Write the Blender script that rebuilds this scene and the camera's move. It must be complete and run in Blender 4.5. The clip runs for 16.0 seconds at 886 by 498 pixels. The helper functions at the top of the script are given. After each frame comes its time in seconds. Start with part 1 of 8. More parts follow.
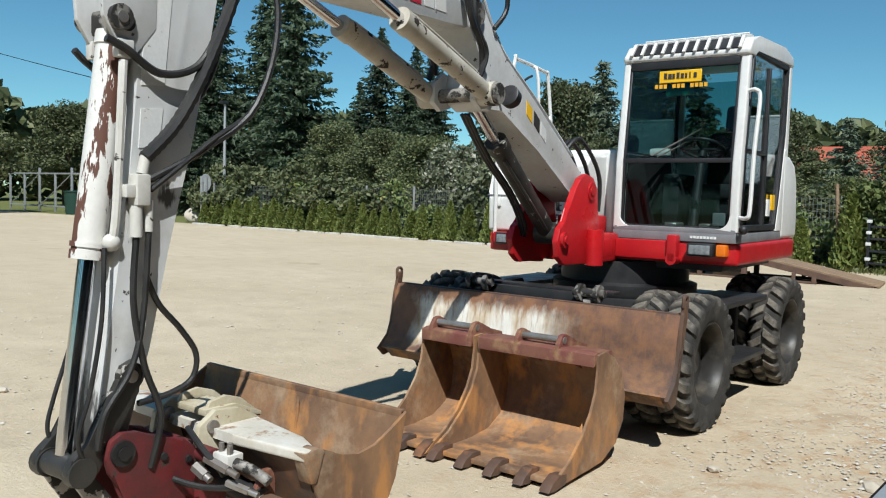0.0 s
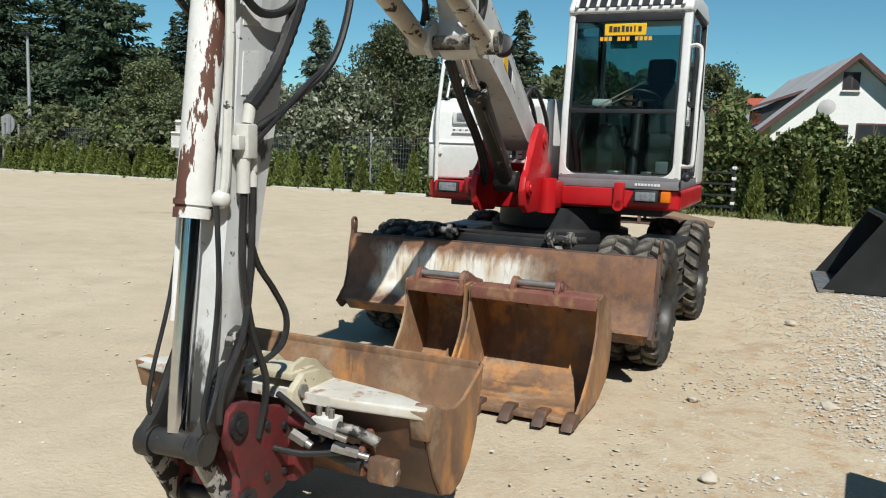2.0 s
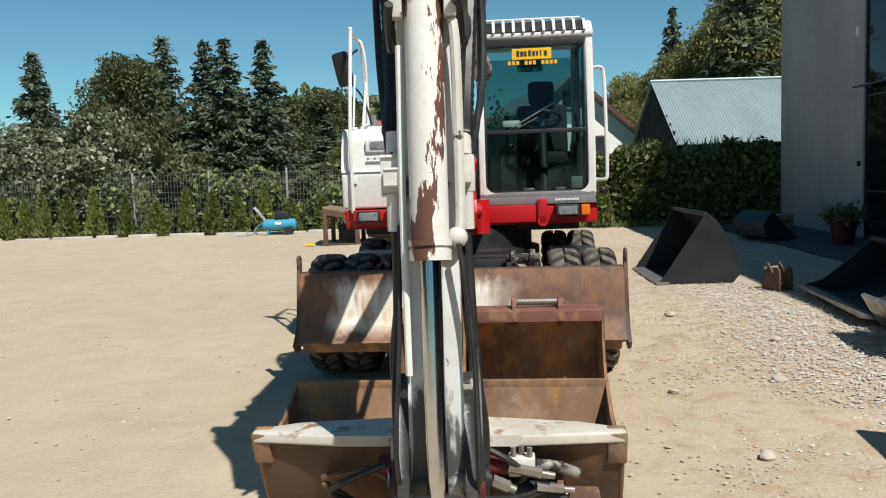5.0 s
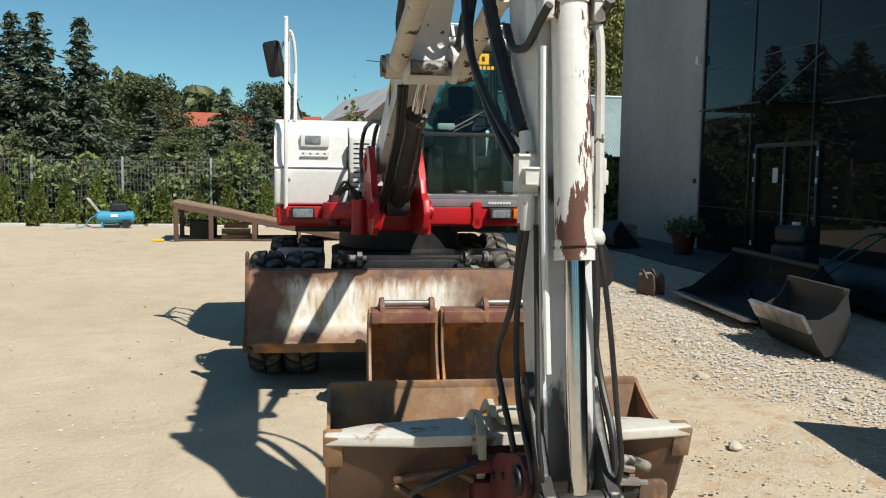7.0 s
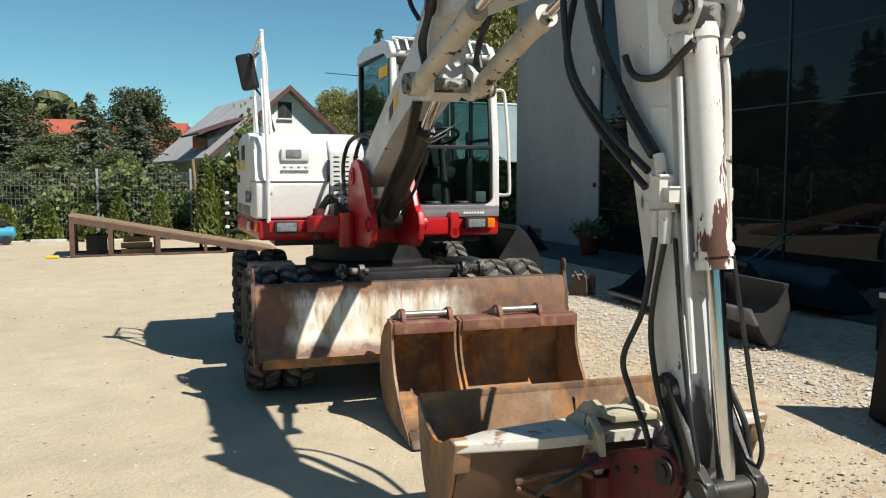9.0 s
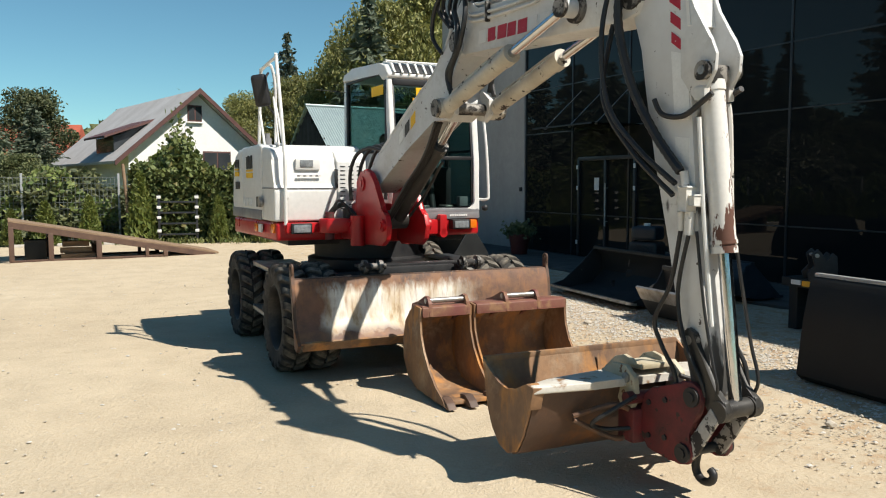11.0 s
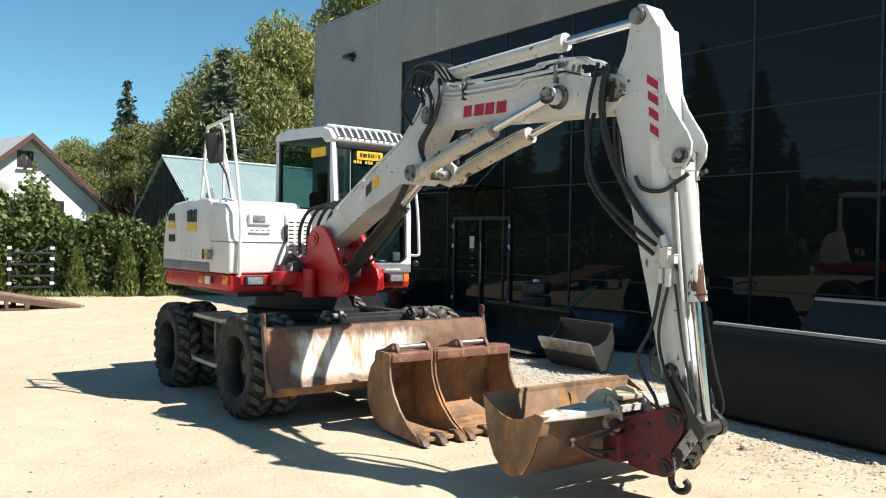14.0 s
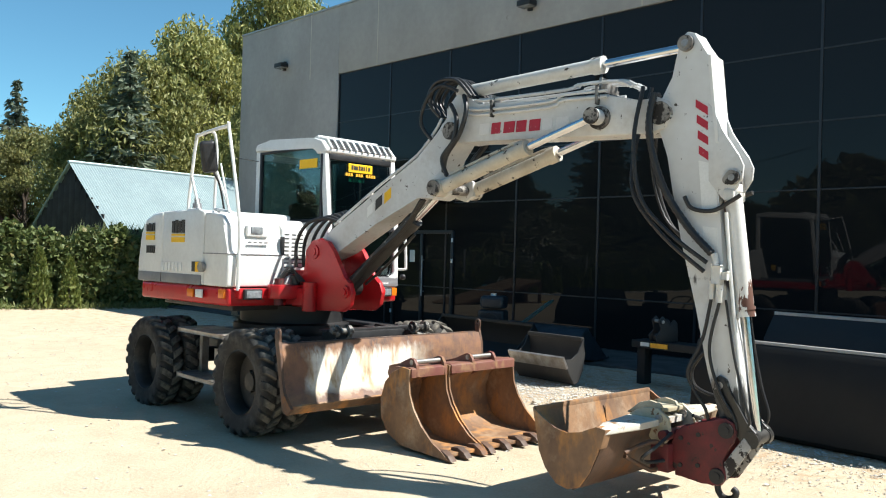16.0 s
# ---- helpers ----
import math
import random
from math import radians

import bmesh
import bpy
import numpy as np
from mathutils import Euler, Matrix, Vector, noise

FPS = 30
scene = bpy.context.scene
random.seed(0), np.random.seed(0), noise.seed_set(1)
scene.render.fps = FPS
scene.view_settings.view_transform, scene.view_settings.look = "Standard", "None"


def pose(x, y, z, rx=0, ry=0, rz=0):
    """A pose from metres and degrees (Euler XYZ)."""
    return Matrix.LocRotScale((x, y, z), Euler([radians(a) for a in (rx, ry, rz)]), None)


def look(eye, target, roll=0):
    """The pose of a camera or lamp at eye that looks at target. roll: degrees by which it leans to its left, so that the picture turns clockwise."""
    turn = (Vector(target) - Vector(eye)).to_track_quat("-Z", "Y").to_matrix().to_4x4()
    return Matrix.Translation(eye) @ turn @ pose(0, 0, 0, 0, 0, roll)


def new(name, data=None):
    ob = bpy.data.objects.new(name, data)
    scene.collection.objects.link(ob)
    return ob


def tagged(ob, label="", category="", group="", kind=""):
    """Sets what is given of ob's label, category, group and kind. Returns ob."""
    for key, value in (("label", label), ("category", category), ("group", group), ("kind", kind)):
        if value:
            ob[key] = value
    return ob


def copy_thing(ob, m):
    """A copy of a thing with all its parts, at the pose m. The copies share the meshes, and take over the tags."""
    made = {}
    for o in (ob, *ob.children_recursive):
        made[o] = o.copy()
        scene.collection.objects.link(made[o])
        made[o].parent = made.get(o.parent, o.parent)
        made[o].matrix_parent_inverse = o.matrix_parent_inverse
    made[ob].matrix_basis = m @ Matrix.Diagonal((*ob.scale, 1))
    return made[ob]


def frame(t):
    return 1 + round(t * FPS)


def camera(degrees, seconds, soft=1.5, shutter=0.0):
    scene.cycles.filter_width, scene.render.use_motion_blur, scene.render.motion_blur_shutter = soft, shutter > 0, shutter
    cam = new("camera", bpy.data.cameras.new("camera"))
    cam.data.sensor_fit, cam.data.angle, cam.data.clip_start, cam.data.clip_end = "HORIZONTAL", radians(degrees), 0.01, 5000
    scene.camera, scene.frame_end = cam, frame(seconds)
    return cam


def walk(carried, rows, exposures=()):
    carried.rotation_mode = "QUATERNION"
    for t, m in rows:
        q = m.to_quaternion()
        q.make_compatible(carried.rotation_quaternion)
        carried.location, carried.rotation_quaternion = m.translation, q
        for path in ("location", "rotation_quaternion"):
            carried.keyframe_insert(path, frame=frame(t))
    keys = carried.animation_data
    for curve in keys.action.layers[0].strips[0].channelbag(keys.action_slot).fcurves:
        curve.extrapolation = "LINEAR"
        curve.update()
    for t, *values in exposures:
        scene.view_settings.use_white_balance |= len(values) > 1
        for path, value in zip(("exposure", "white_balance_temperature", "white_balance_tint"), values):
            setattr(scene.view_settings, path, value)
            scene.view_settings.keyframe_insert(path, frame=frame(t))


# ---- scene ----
cam = camera(57.6, 16.0, soft=1.1)
PATH = [
    (0, (3.103, -6.932, 1.585), (1.874, -5.359, 1.456), 1.6),
    (0.5, (2.8, -7.032, 1.584), (1.636, -5.415, 1.411), 2.1),
    (1, (2.522, -7.122, 1.584), (1.433, -5.452, 1.42), 2.3),
    (1.5, (2.307, -7.343, 1.575), (1.35, -5.602, 1.347), 1.4),
    (2, (2.11, -7.506, 1.584), (1.283, -5.702, 1.332), 1.9),
    (2.5, (1.855, -7.602, 1.577), (1.198, -5.721, 1.398), 1.4),
    (3, (1.613, -7.674, 1.573), (1.003, -5.78, 1.369), 2.9),
    (3.2, (1.52, -7.738, 1.569), (0.965, -5.829, 1.352), 1.4),
    (5.3, (0.32, -7.863, 1.582), (0.19, -5.876, 1.392), 0.0),
    (5.5, (0.221, -7.868, 1.583), (0.131, -5.882, 1.372), 2.0),
    (6, (-0.042, -7.827, 1.569), (-0.012, -5.839, 1.352), 1.2),
    (6.5, (-0.282, -7.795, 1.582), (-0.134, -5.811, 1.373), 1.6),
    (7, (-0.549, -7.836, 1.58), (-0.294, -5.861, 1.394), 0.8),
    (7.5, (-0.793, -7.857, 1.583), (-0.503, -5.89, 1.364), 2.1),
    (8, (-1.035, -7.803, 1.567), (-0.623, -5.856, 1.363), 0.2),
    (8.5, (-1.286, -7.79, 1.596), (-0.863, -5.842, 1.428), -0.5),
    (8.7, (-1.377, -7.775, 1.614), (-0.89, -5.842, 1.448), -0.2),
    (10.8, (-2.645, -8.409, 1.66), (-1.868, -6.578, 1.448), -0.7),
    (11, (-2.724, -8.465, 1.666), (-1.914, -6.643, 1.502), -0.1),
    (11.5, (-2.937, -8.694, 1.675), (-2.1, -6.879, 1.609), 1.7),
    (12, (-3.132, -8.795, 1.682), (-2.291, -6.98, 1.678), 1.3),
    (12.5, (-3.376, -8.8, 1.666), (-2.354, -7.082, 1.605), -0.2),
    (13, (-3.548, -8.718, 1.665), (-2.44, -7.053, 1.627), 3.2),
    (13.5, (-3.792, -8.593, 1.66), (-2.719, -6.908, 1.567), -1.2),
    (14, (-4.016, -8.487, 1.664), (-2.842, -6.868, 1.643), 1.0),
    (14.5, (-4.308, -8.372, 1.669), (-3.087, -6.789, 1.647), 0.8),
    (15, (-4.504, -8.174, 1.651), (-3.257, -6.61, 1.668), 1.0),
    (15.5, (-4.664, -7.955, 1.669), (-3.381, -6.42, 1.681), 3.1),
    (16, (-4.859, -7.815, 1.655), (-3.482, -6.365, 1.672), 1.6),
]
walk(cam, [(t, look(e, g, r)) for t, e, g, r in PATH], [(0.0, 0.38, 5900, 6), (3.0, 0.33, 6200, 7), (5.5, 0.36, 6350, 8), (8.5, 0.52, 6380, 8), (11.0, 0.62, 6600, 9), (13.0, 0.89, 6400, 8), (14.0, 1.02, 6280, 7), (16.0, 1.14, 6180, 7)])

# ---------------------------------------------------------------- sun and sky
SUN = Vector((0.50, -0.63, 1.0)).normalized()
world = bpy.data.worlds.new("sky_world")
scene.world = world
world.use_nodes = True
wn = world.node_tree.nodes
sky = wn.new("ShaderNodeTexSky")
sky.sky_type, sky.sun_disc = "NISHITA", False
sky.sun_elevation = math.asin(SUN.z)
sky.sun_rotation = math.atan2(SUN.x, SUN.y)
sky.air_density, sky.dust_density, sky.ozone_density = 0.85, 0.0, 2.2
tinted = wn.new("ShaderNodeMix")
tinted.data_type, tinted.blend_type = "RGBA", "MULTIPLY"
tinted.inputs[0].default_value = 1.0
tinted.inputs[7].default_value = (0.68, 1.0, 0.95, 1)
world.node_tree.links.new(sky.outputs[0], tinted.inputs[6])
world.node_tree.links.new(tinted.outputs[2], wn["Background"].inputs[0])
wn["Background"].inputs[1].default_value = 0.071
lamp = bpy.data.lights.new("sun", "SUN")
lamp.energy, lamp.angle, lamp.color = 4.6, radians(0.53), (1.0, 0.945, 0.86)
sun_ob = new("sun", lamp)
sun_ob.matrix_world = look(SUN * 60, (0, 0, 0))


# ---------------------------------------------------------------- materials
def nodes_of(name):
    m = bpy.data.materials.new(name)
    m.use_nodes = True
    nt = m.node_tree
    return m, nt, nt.nodes["Principled BSDF"]


def ramp(nt, src, lo, hi):
    n = nt.nodes.new("ShaderNodeMapRange")
    n.inputs[1].default_value, n.inputs[2].default_value = lo, hi
    nt.links.new(src, n.inputs[0])
    return n.outputs[0]


def noise_tex(nt, vec, scale, detail=4.0, rough=0.55):
    n = nt.nodes.new("ShaderNodeTexNoise")
    n.inputs["Scale"].default_value, n.inputs["Detail"].default_value, n.inputs["Roughness"].default_value = scale, detail, rough
    nt.links.new(vec, n.inputs["Vector"])
    return n.outputs[0]


def mixc(nt, fac, a, b):
    n = nt.nodes.new("ShaderNodeMix")
    n.data_type = "RGBA"
    for sock, v in ((n.inputs[0], fac), (n.inputs[6], a), (n.inputs[7], b)):
        if isinstance(v, bpy.types.NodeSocket):
            nt.links.new(v, sock)
        elif isinstance(v, (int, float)):
            sock.default_value = v
        else:
            sock.default_value = (*v, 1)
    return n.outputs[2]


def calc(nt, op, a, b=0.0):
    n = nt.nodes.new("ShaderNodeMath")
    n.operation = op
    for sock, v in zip(n.inputs, (a, b)):
        if isinstance(v, bpy.types.NodeSocket):
            nt.links.new(v, sock)
        else:
            sock.default_value = v
    return n.outputs[0]


def coords(nt, stretch=(1, 1, 1), vary=False):
    tc = nt.nodes.new("ShaderNodeTexCoord")
    mp = nt.nodes.new("ShaderNodeMapping")
    mp.inputs["Scale"].default_value = stretch
    nt.links.new(tc.outputs["Object"], mp.inputs[0])
    if vary:
        oi = nt.nodes.new("ShaderNodeObjectInfo")
        cx = nt.nodes.new("ShaderNodeCombineXYZ")
        nt.links.new(calc(nt, "MULTIPLY", oi.outputs["Random"], 37.0), cx.inputs[0])
        nt.links.new(cx.outputs[0], mp.inputs["Location"])
    return mp.outputs[0], tc.outputs["Object"]


def bumped(nt, bsdf, height, strength, dist=0.01):
    b = nt.nodes.new("ShaderNodeBump")
    b.inputs["Strength"].default_value, b.inputs["Distance"].default_value = strength, dist
    nt.links.new(height, b.inputs["Height"])
    nt.links.new(b.outputs[0], bsdf.inputs["Normal"])


def surf(name, c1, c2, scale=4.0, rough=0.55, metal=0.0, bump=0.2, bscale=70.0, chips=None, chip_at=0.66, chip_scale=14.0,
         stretch=(1, 1, 1), vary=False, dust=None, dust_at=0.5, rvar=0.15, ior=1.45, soft_edge=0.025):
    """Two tones at two scales, chips or stains with an edge of their own, fine relief."""
    m, nt, bs = nodes_of(name)
    vec, raw = coords(nt, stretch, vary)
    big = ramp(nt, noise_tex(nt, vec, scale), 0.33, 0.67)
    fine = ramp(nt, noise_tex(nt, raw, scale * 9, 3.0), 0.3, 0.7)
    col = mixc(nt, big, c1, c2)
    col = mixc(nt, calc(nt, "MULTIPLY", fine, 0.25), col, tuple(0.7 * v for v in c2))
    if dust:
        col = mixc(nt, calc(nt, "MULTIPLY", ramp(nt, noise_tex(nt, raw, 3.1, 6.0, 0.7), dust_at, dust_at + 0.25), 0.75), col, dust)
    rg = calc(nt, "ADD", calc(nt, "MULTIPLY", big, rvar), rough - rvar / 2)
    if chips:
        at = ramp(nt, noise_tex(nt, vec, chip_scale, 6.0, 0.62), chip_at, chip_at + soft_edge)
        col = mixc(nt, at, col, chips)
        rg = calc(nt, "ADD", rg, calc(nt, "MULTIPLY", at, 0.25))
    nt.links.new(col, bs.inputs["Base Color"])
    nt.links.new(rg, bs.inputs["Roughness"])
    bs.inputs["Metallic"].default_value, bs.inputs["IOR"].default_value = metal, ior
    if bump:
        bumped(nt, bs, noise_tex(nt, raw, bscale, 4.0), bump, 0.004)
    return m


def foliage(name, c1, c2, c3=None, at=0.75):
    m, nt, bs = nodes_of(name)
    geo = nt.nodes.new("ShaderNodeNewGeometry")
    oi = nt.nodes.new("ShaderNodeObjectInfo")
    col = mixc(nt, geo.outputs["Random Per Island"], c1, c2)
    if c3:
        col = mixc(nt, ramp(nt, geo.outputs["Random Per Island"], at, at + 0.02), col, c3)
    hs = nt.nodes.new("ShaderNodeHueSaturation")
    nt.links.new(col, hs.inputs["Color"])
    nt.links.new(calc(nt, "ADD", calc(nt, "MULTIPLY", oi.outputs["Random"], 0.5), 0.75), hs.inputs["Value"])
    nt.links.new(hs.outputs[0], bs.inputs["Base Color"])
    bs.inputs["Roughness"].default_value = 0.6
    tr = nt.nodes.new("ShaderNodeBsdfTranslucent")
    nt.links.new(hs.outputs[0], tr.inputs["Color"])
    mx = nt.nodes.new("ShaderNodeMixShader")
    mx.inputs[0].default_value = 0.28
    nt.links.new(bs.outputs[0], mx.inputs[1])
    nt.links.new(tr.outputs[0], mx.inputs[2])
    nt.links.new(mx.outputs[0], nt.nodes["Material Output"].inputs[0])
    return m


def glass(name, tint, opacity_dark=0.0):
    m, nt, bs = nodes_of(name)
    tp = nt.nodes.new("ShaderNodeBsdfTransparent")
    tp.inputs[0].default_value = (*tint, 1)
    gl = nt.nodes.new("ShaderNodeBsdfGlossy")
    gl.inputs["Roughness"].default_value = 0.02
    fr = nt.nodes.new("ShaderNodeFresnel")
    fr.inputs[0].default_value = 1.5
    mx = nt.nodes.new("ShaderNodeMixShader")
    nt.links.new(fr.outputs[0], mx.inputs[0])
    nt.links.new(tp.outputs[0], mx.inputs[1])
    nt.links.new(gl.outputs[0], mx.inputs[2])
    nt.links.new(mx.outputs[0], nt.nodes["Material Output"].inputs[0])
    return m


WHITE = surf("white_paint", (0.72, 0.72, 0.70), (0.66, 0.65, 0.62), 2.5, 0.38, bump=0.03, chips=(0.10, 0.07, 0.05), chip_at=0.735, chip_scale=11, ior=1.5)
BOOMW = surf("boom_paint", (0.63, 0.64, 0.64), (0.55, 0.545, 0.53), 3.0, 0.48, bump=0.07, chips=(0.07, 0.055, 0.045), chip_at=0.655, chip_scale=17, dust=(0.40, 0.37, 0.33), dust_at=0.54)
SCRATCHED = surf("scratched_white_cylinder", (0.66, 0.65, 0.62), (0.56, 0.54, 0.49), 5.0, 0.42, bump=0.06, chips=(0.05, 0.045, 0.04), chip_at=0.62, chip_scale=12, stretch=(1, 0.6, 1))
BEIGE = surf("dirty_cylinder_paint", (0.56, 0.53, 0.46), (0.42, 0.38, 0.31), 5.0, 0.5, bump=0.08, chips=(0.035, 0.028, 0.024), chip_at=0.605, chip_scale=11)
GRIMY = surf("grimy_cylinder_paint", (0.33, 0.31, 0.28), (0.10, 0.09, 0.08), 9.0, 0.55, bump=0.15, chips=(0.024, 0.022, 0.020), chip_at=0.475, chip_scale=13, soft_edge=0.06)
CHIPPED = surf("chipped_white_steel", (0.52, 0.50, 0.47), (0.30, 0.28, 0.26), 7.0, 0.5, bump=0.12, chips=(0.03, 0.026, 0.024), chip_at=0.51, chip_scale=15)
PEEL = surf("peeling_paint", (0.74, 0.73, 0.70), (0.66, 0.64, 0.60), 4.0, 0.45, bump=0.12, chips=(0.11, 0.048, 0.032), chip_at=0.545, chip_scale=6, stretch=(2.2, 2.2, 0.45), soft_edge=0.012)
RED = surf("red_paint", (0.50, 0.012, 0.016), (0.40, 0.010, 0.014), 3.0, 0.33, bump=0.03, chips=(0.08, 0.03, 0.025), chip_at=0.72, chip_scale=9)
GREASE = surf("greasy_steel", (0.022, 0.021, 0.020), (0.045, 0.042, 0.038), 8.0, 0.42, bump=0.25, chips=(0.34, 0.32, 0.29), chip_at=0.63, chip_scale=12)
DULLRED = surf("worn_red_paint", (0.16, 0.018, 0.021), (0.08, 0.022, 0.022), 7.0, 0.6, bump=0.2, chips=(0.05, 0.035, 0.03), chip_at=0.6, chip_scale=12)
GREY = surf("grey_stripe_paint", (0.22, 0.22, 0.23), (0.17, 0.17, 0.18), 5.0, 0.45, bump=0.03)
BLACK = surf("black_steel", (0.014, 0.014, 0.016), (0.028, 0.027, 0.027), 5.0, 0.5, bump=0.15, dust=(0.055, 0.048, 0.04), dust_at=0.58)
BUCKETBLACK = surf("black_bucket_paint", (0.013, 0.0145, 0.0155), (0.021, 0.023, 0.024), 2.5, 0.55, bump=0.12, dust=(0.034, 0.033, 0.031), dust_at=0.58, chips=(0.08, 0.075, 0.07), chip_at=0.70, ior=1.38)
BUCKETDARK = surf("dull_black_bucket_paint", (0.012, 0.012, 0.0125), (0.020, 0.020, 0.019), 2.5, 0.65, bump=0.12, chips=(0.03, 0.028, 0.026), chip_at=0.70, ior=1.3)
DUSTYSTEEL = surf("dusty_dark_steel", (0.024, 0.024, 0.024), (0.042, 0.040, 0.038), 3.0, 0.6, bump=0.2, dust=(0.085, 0.080, 0.070), dust_at=0.58, chips=(0.03, 0.028, 0.026), chip_at=0.66)
PLASTIC = surf("black_plastic", (0.015, 0.015, 0.017), (0.022, 0.022, 0.024), 8.0, 0.5, bump=0.2, bscale=200)
HOSE = surf("rubber_hose", (0.014, 0.014, 0.015), (0.026, 0.025, 0.024), 9.0, 0.45, bump=0.3, bscale=150, dust=(0.09, 0.08, 0.065), dust_at=0.6)
RIM = surf("rim_paint", (0.018, 0.017, 0.016), (0.034, 0.031, 0.028), 7.0, 0.5, bump=0.15, dust=(0.13, 0.11, 0.085), dust_at=0.50, vary=True)
CHROME = surf("chrome_rod", (0.72, 0.72, 0.74), (0.60, 0.60, 0.62), 6.0, 0.14, metal=1.0, bump=0.0, rvar=0.1)
STEEL = surf("bare_steel", (0.42, 0.41, 0.40), (0.25, 0.22, 0.19), 9.0, 0.42, metal=0.7, bump=0.2)
RUST = surf("rusty_bucket_steel", (0.31, 0.175, 0.09), (0.12, 0.072, 0.048), 2.8, 0.68, bump=0.35, bscale=45, chips=(0.43, 0.205, 0.07), chip_at=0.49, chip_scale=5.5, dust=(0.48, 0.37, 0.25), dust_at=0.52, stretch=(1, 1, 0.5), soft_edge=0.16)
REDRUST = surf("rusted_red_beam", (0.20, 0.095, 0.06), (0.15, 0.045, 0.038), 5.0, 0.62, bump=0.3, bscale=45, chips=(0.25, 0.14, 0.075), chip_at=0.52, chip_scale=9, soft_edge=0.12)
RUSTDARK = surf("dark_rusty_steel", (0.12, 0.065, 0.04), (0.075, 0.05, 0.04), 3.5, 0.6, bump=0.3, bscale=45, chips=(0.23, 0.10, 0.04), chip_at=0.52, chip_scale=6, soft_edge=0.2)
PALE = surf("scraped_pale_paint", (0.62, 0.60, 0.55), (0.52, 0.47, 0.39), 6.0, 0.6, bump=0.2, chips=(0.25, 0.14, 0.07), chip_at=0.58, chip_scale=8, soft_edge=0.08)
CREAM = surf("cream_painted_steel", (0.55, 0.50, 0.38), (0.42, 0.36, 0.24), 6.0, 0.55, bump=0.15, chips=(0.2, 0.1, 0.05), chip_at=0.62)
YELLOW = surf("yellow_sticker", (0.85, 0.50, 0.01), (0.80, 0.46, 0.01), 8.0, 0.5, bump=0)
ORANGE = surf("orange_letters", (0.80, 0.42, 0.03), (0.74, 0.38, 0.03), 8.0, 0.5, bump=0)
DARKPRINT = surf("dark_print", (0.03, 0.03, 0.03), (0.04, 0.035, 0.03), 8.0, 0.6, bump=0)
REDPRINT = surf("red_print", (0.45, 0.02, 0.04), (0.36, 0.02, 0.04), 8.0, 0.5, bump=0, chips=(0.5, 0.48, 0.45), chip_at=0.66, chip_scale=40)
FADED = surf("faded_print", (0.64, 0.62, 0.60), (0.68, 0.67, 0.65), 8.0, 0.5, bump=0)
REFLEX = surf("white_reflector_strip", (0.76, 0.76, 0.74), (0.70, 0.70, 0.68), 8.0, 0.35, bump=0, chips=(0.45, 0.43, 0.4), chip_at=0.66, chip_scale=20)
LENS = surf("lamp_lens", (0.28, 0.30, 0.31), (0.14, 0.15, 0.16), 30.0, 0.12, bump=0.4, bscale=120)
AMBER = surf("amber_lens", (0.80, 0.20, 0.01), (0.70, 0.16, 0.01), 20.0, 0.2, bump=0.2)
GREENBOX = surf("green_visor_film", (0.01, 0.12, 0.07), (0.01, 0.10, 0.06), 8.0, 0.4, bump=0)
SEATCLOTH = surf("black_seat_cloth", (0.012, 0.012, 0.014), (0.02, 0.02, 0.022), 12.0, 0.85, bump=0.3, bscale=300)
CABGLASS = glass("tinted_cab_glass", (0.31, 0.47, 0.455))
CONCRETE = surf("board_marked_concrete", (0.40, 0.39, 0.375), (0.325, 0.318, 0.305), 0.9, 0.85, bump=0.25, bscale=25, chips=(0.2, 0.19, 0.18), chip_at=0.71, chip_scale=2.2, stretch=(1, 1, 0.5))
MULLION = surf("dark_aluminium_mullion", (0.02, 0.022, 0.025), (0.03, 0.032, 0.035), 5.0, 0.4, bump=0)
PAVING = surf("dark_asphalt_paving", (0.085, 0.082, 0.077), (0.055, 0.054, 0.051), 3.0, 0.9, bump=0.3, bscale=40)
WOOD = surf("weathered_timber", (0.30, 0.21, 0.13), (0.19, 0.125, 0.08), 3.0, 0.8, bump=0.5, bscale=30, stretch=(0.6, 6, 6))
BROWNSTEEL = surf("brown_ramp_steel", (0.13, 0.075, 0.05), (0.085, 0.05, 0.038), 5.0, 0.7, bump=0.3)
BARK = surf("bark", (0.10, 0.075, 0.055), (0.06, 0.045, 0.035), 6.0, 0.9, bump=0.7, bscale=18, stretch=(3, 3, 0.6))
WALLWHITE = surf("white_render", (0.85, 0.84, 0.82), (0.78, 0.77, 0.74), 0.8, 0.85, bump=0.15)
ROOFTIN = surf("galvanised_roof", (0.36, 0.44, 0.44), (0.27, 0.34, 0.35), 0.6, 0.45, metal=0.25, bump=0.05, chips=(0.25, 0.22, 0.2), chip_at=0.7, chip_scale=1.5)
ROOFPALE = surf("pale_roof_sheet", (0.52, 0.50, 0.49), (0.42, 0.40, 0.39), 0.7, 0.7, bump=0.1)
ROOFRED = surf("red_roof_tiles", (0.42, 0.10, 0.055), (0.32, 0.075, 0.045), 1.0, 0.8, bump=0.4, bscale=8)
MAROON = surf("maroon_trim", (0.12, 0.055, 0.048), (0.09, 0.04, 0.036), 2.0, 0.6, bump=0.1)
DARKWOOD = surf("dark_stained_boards_and_hedge_shade", (0.035, 0.025, 0.02), (0.022, 0.016, 0.013), 2.0, 0.8, bump=0.4, bscale=20)
WINDARK = surf("far_window_glass", (0.03, 0.035, 0.04), (0.05, 0.055, 0.06), 1.0, 0.12, bump=0)
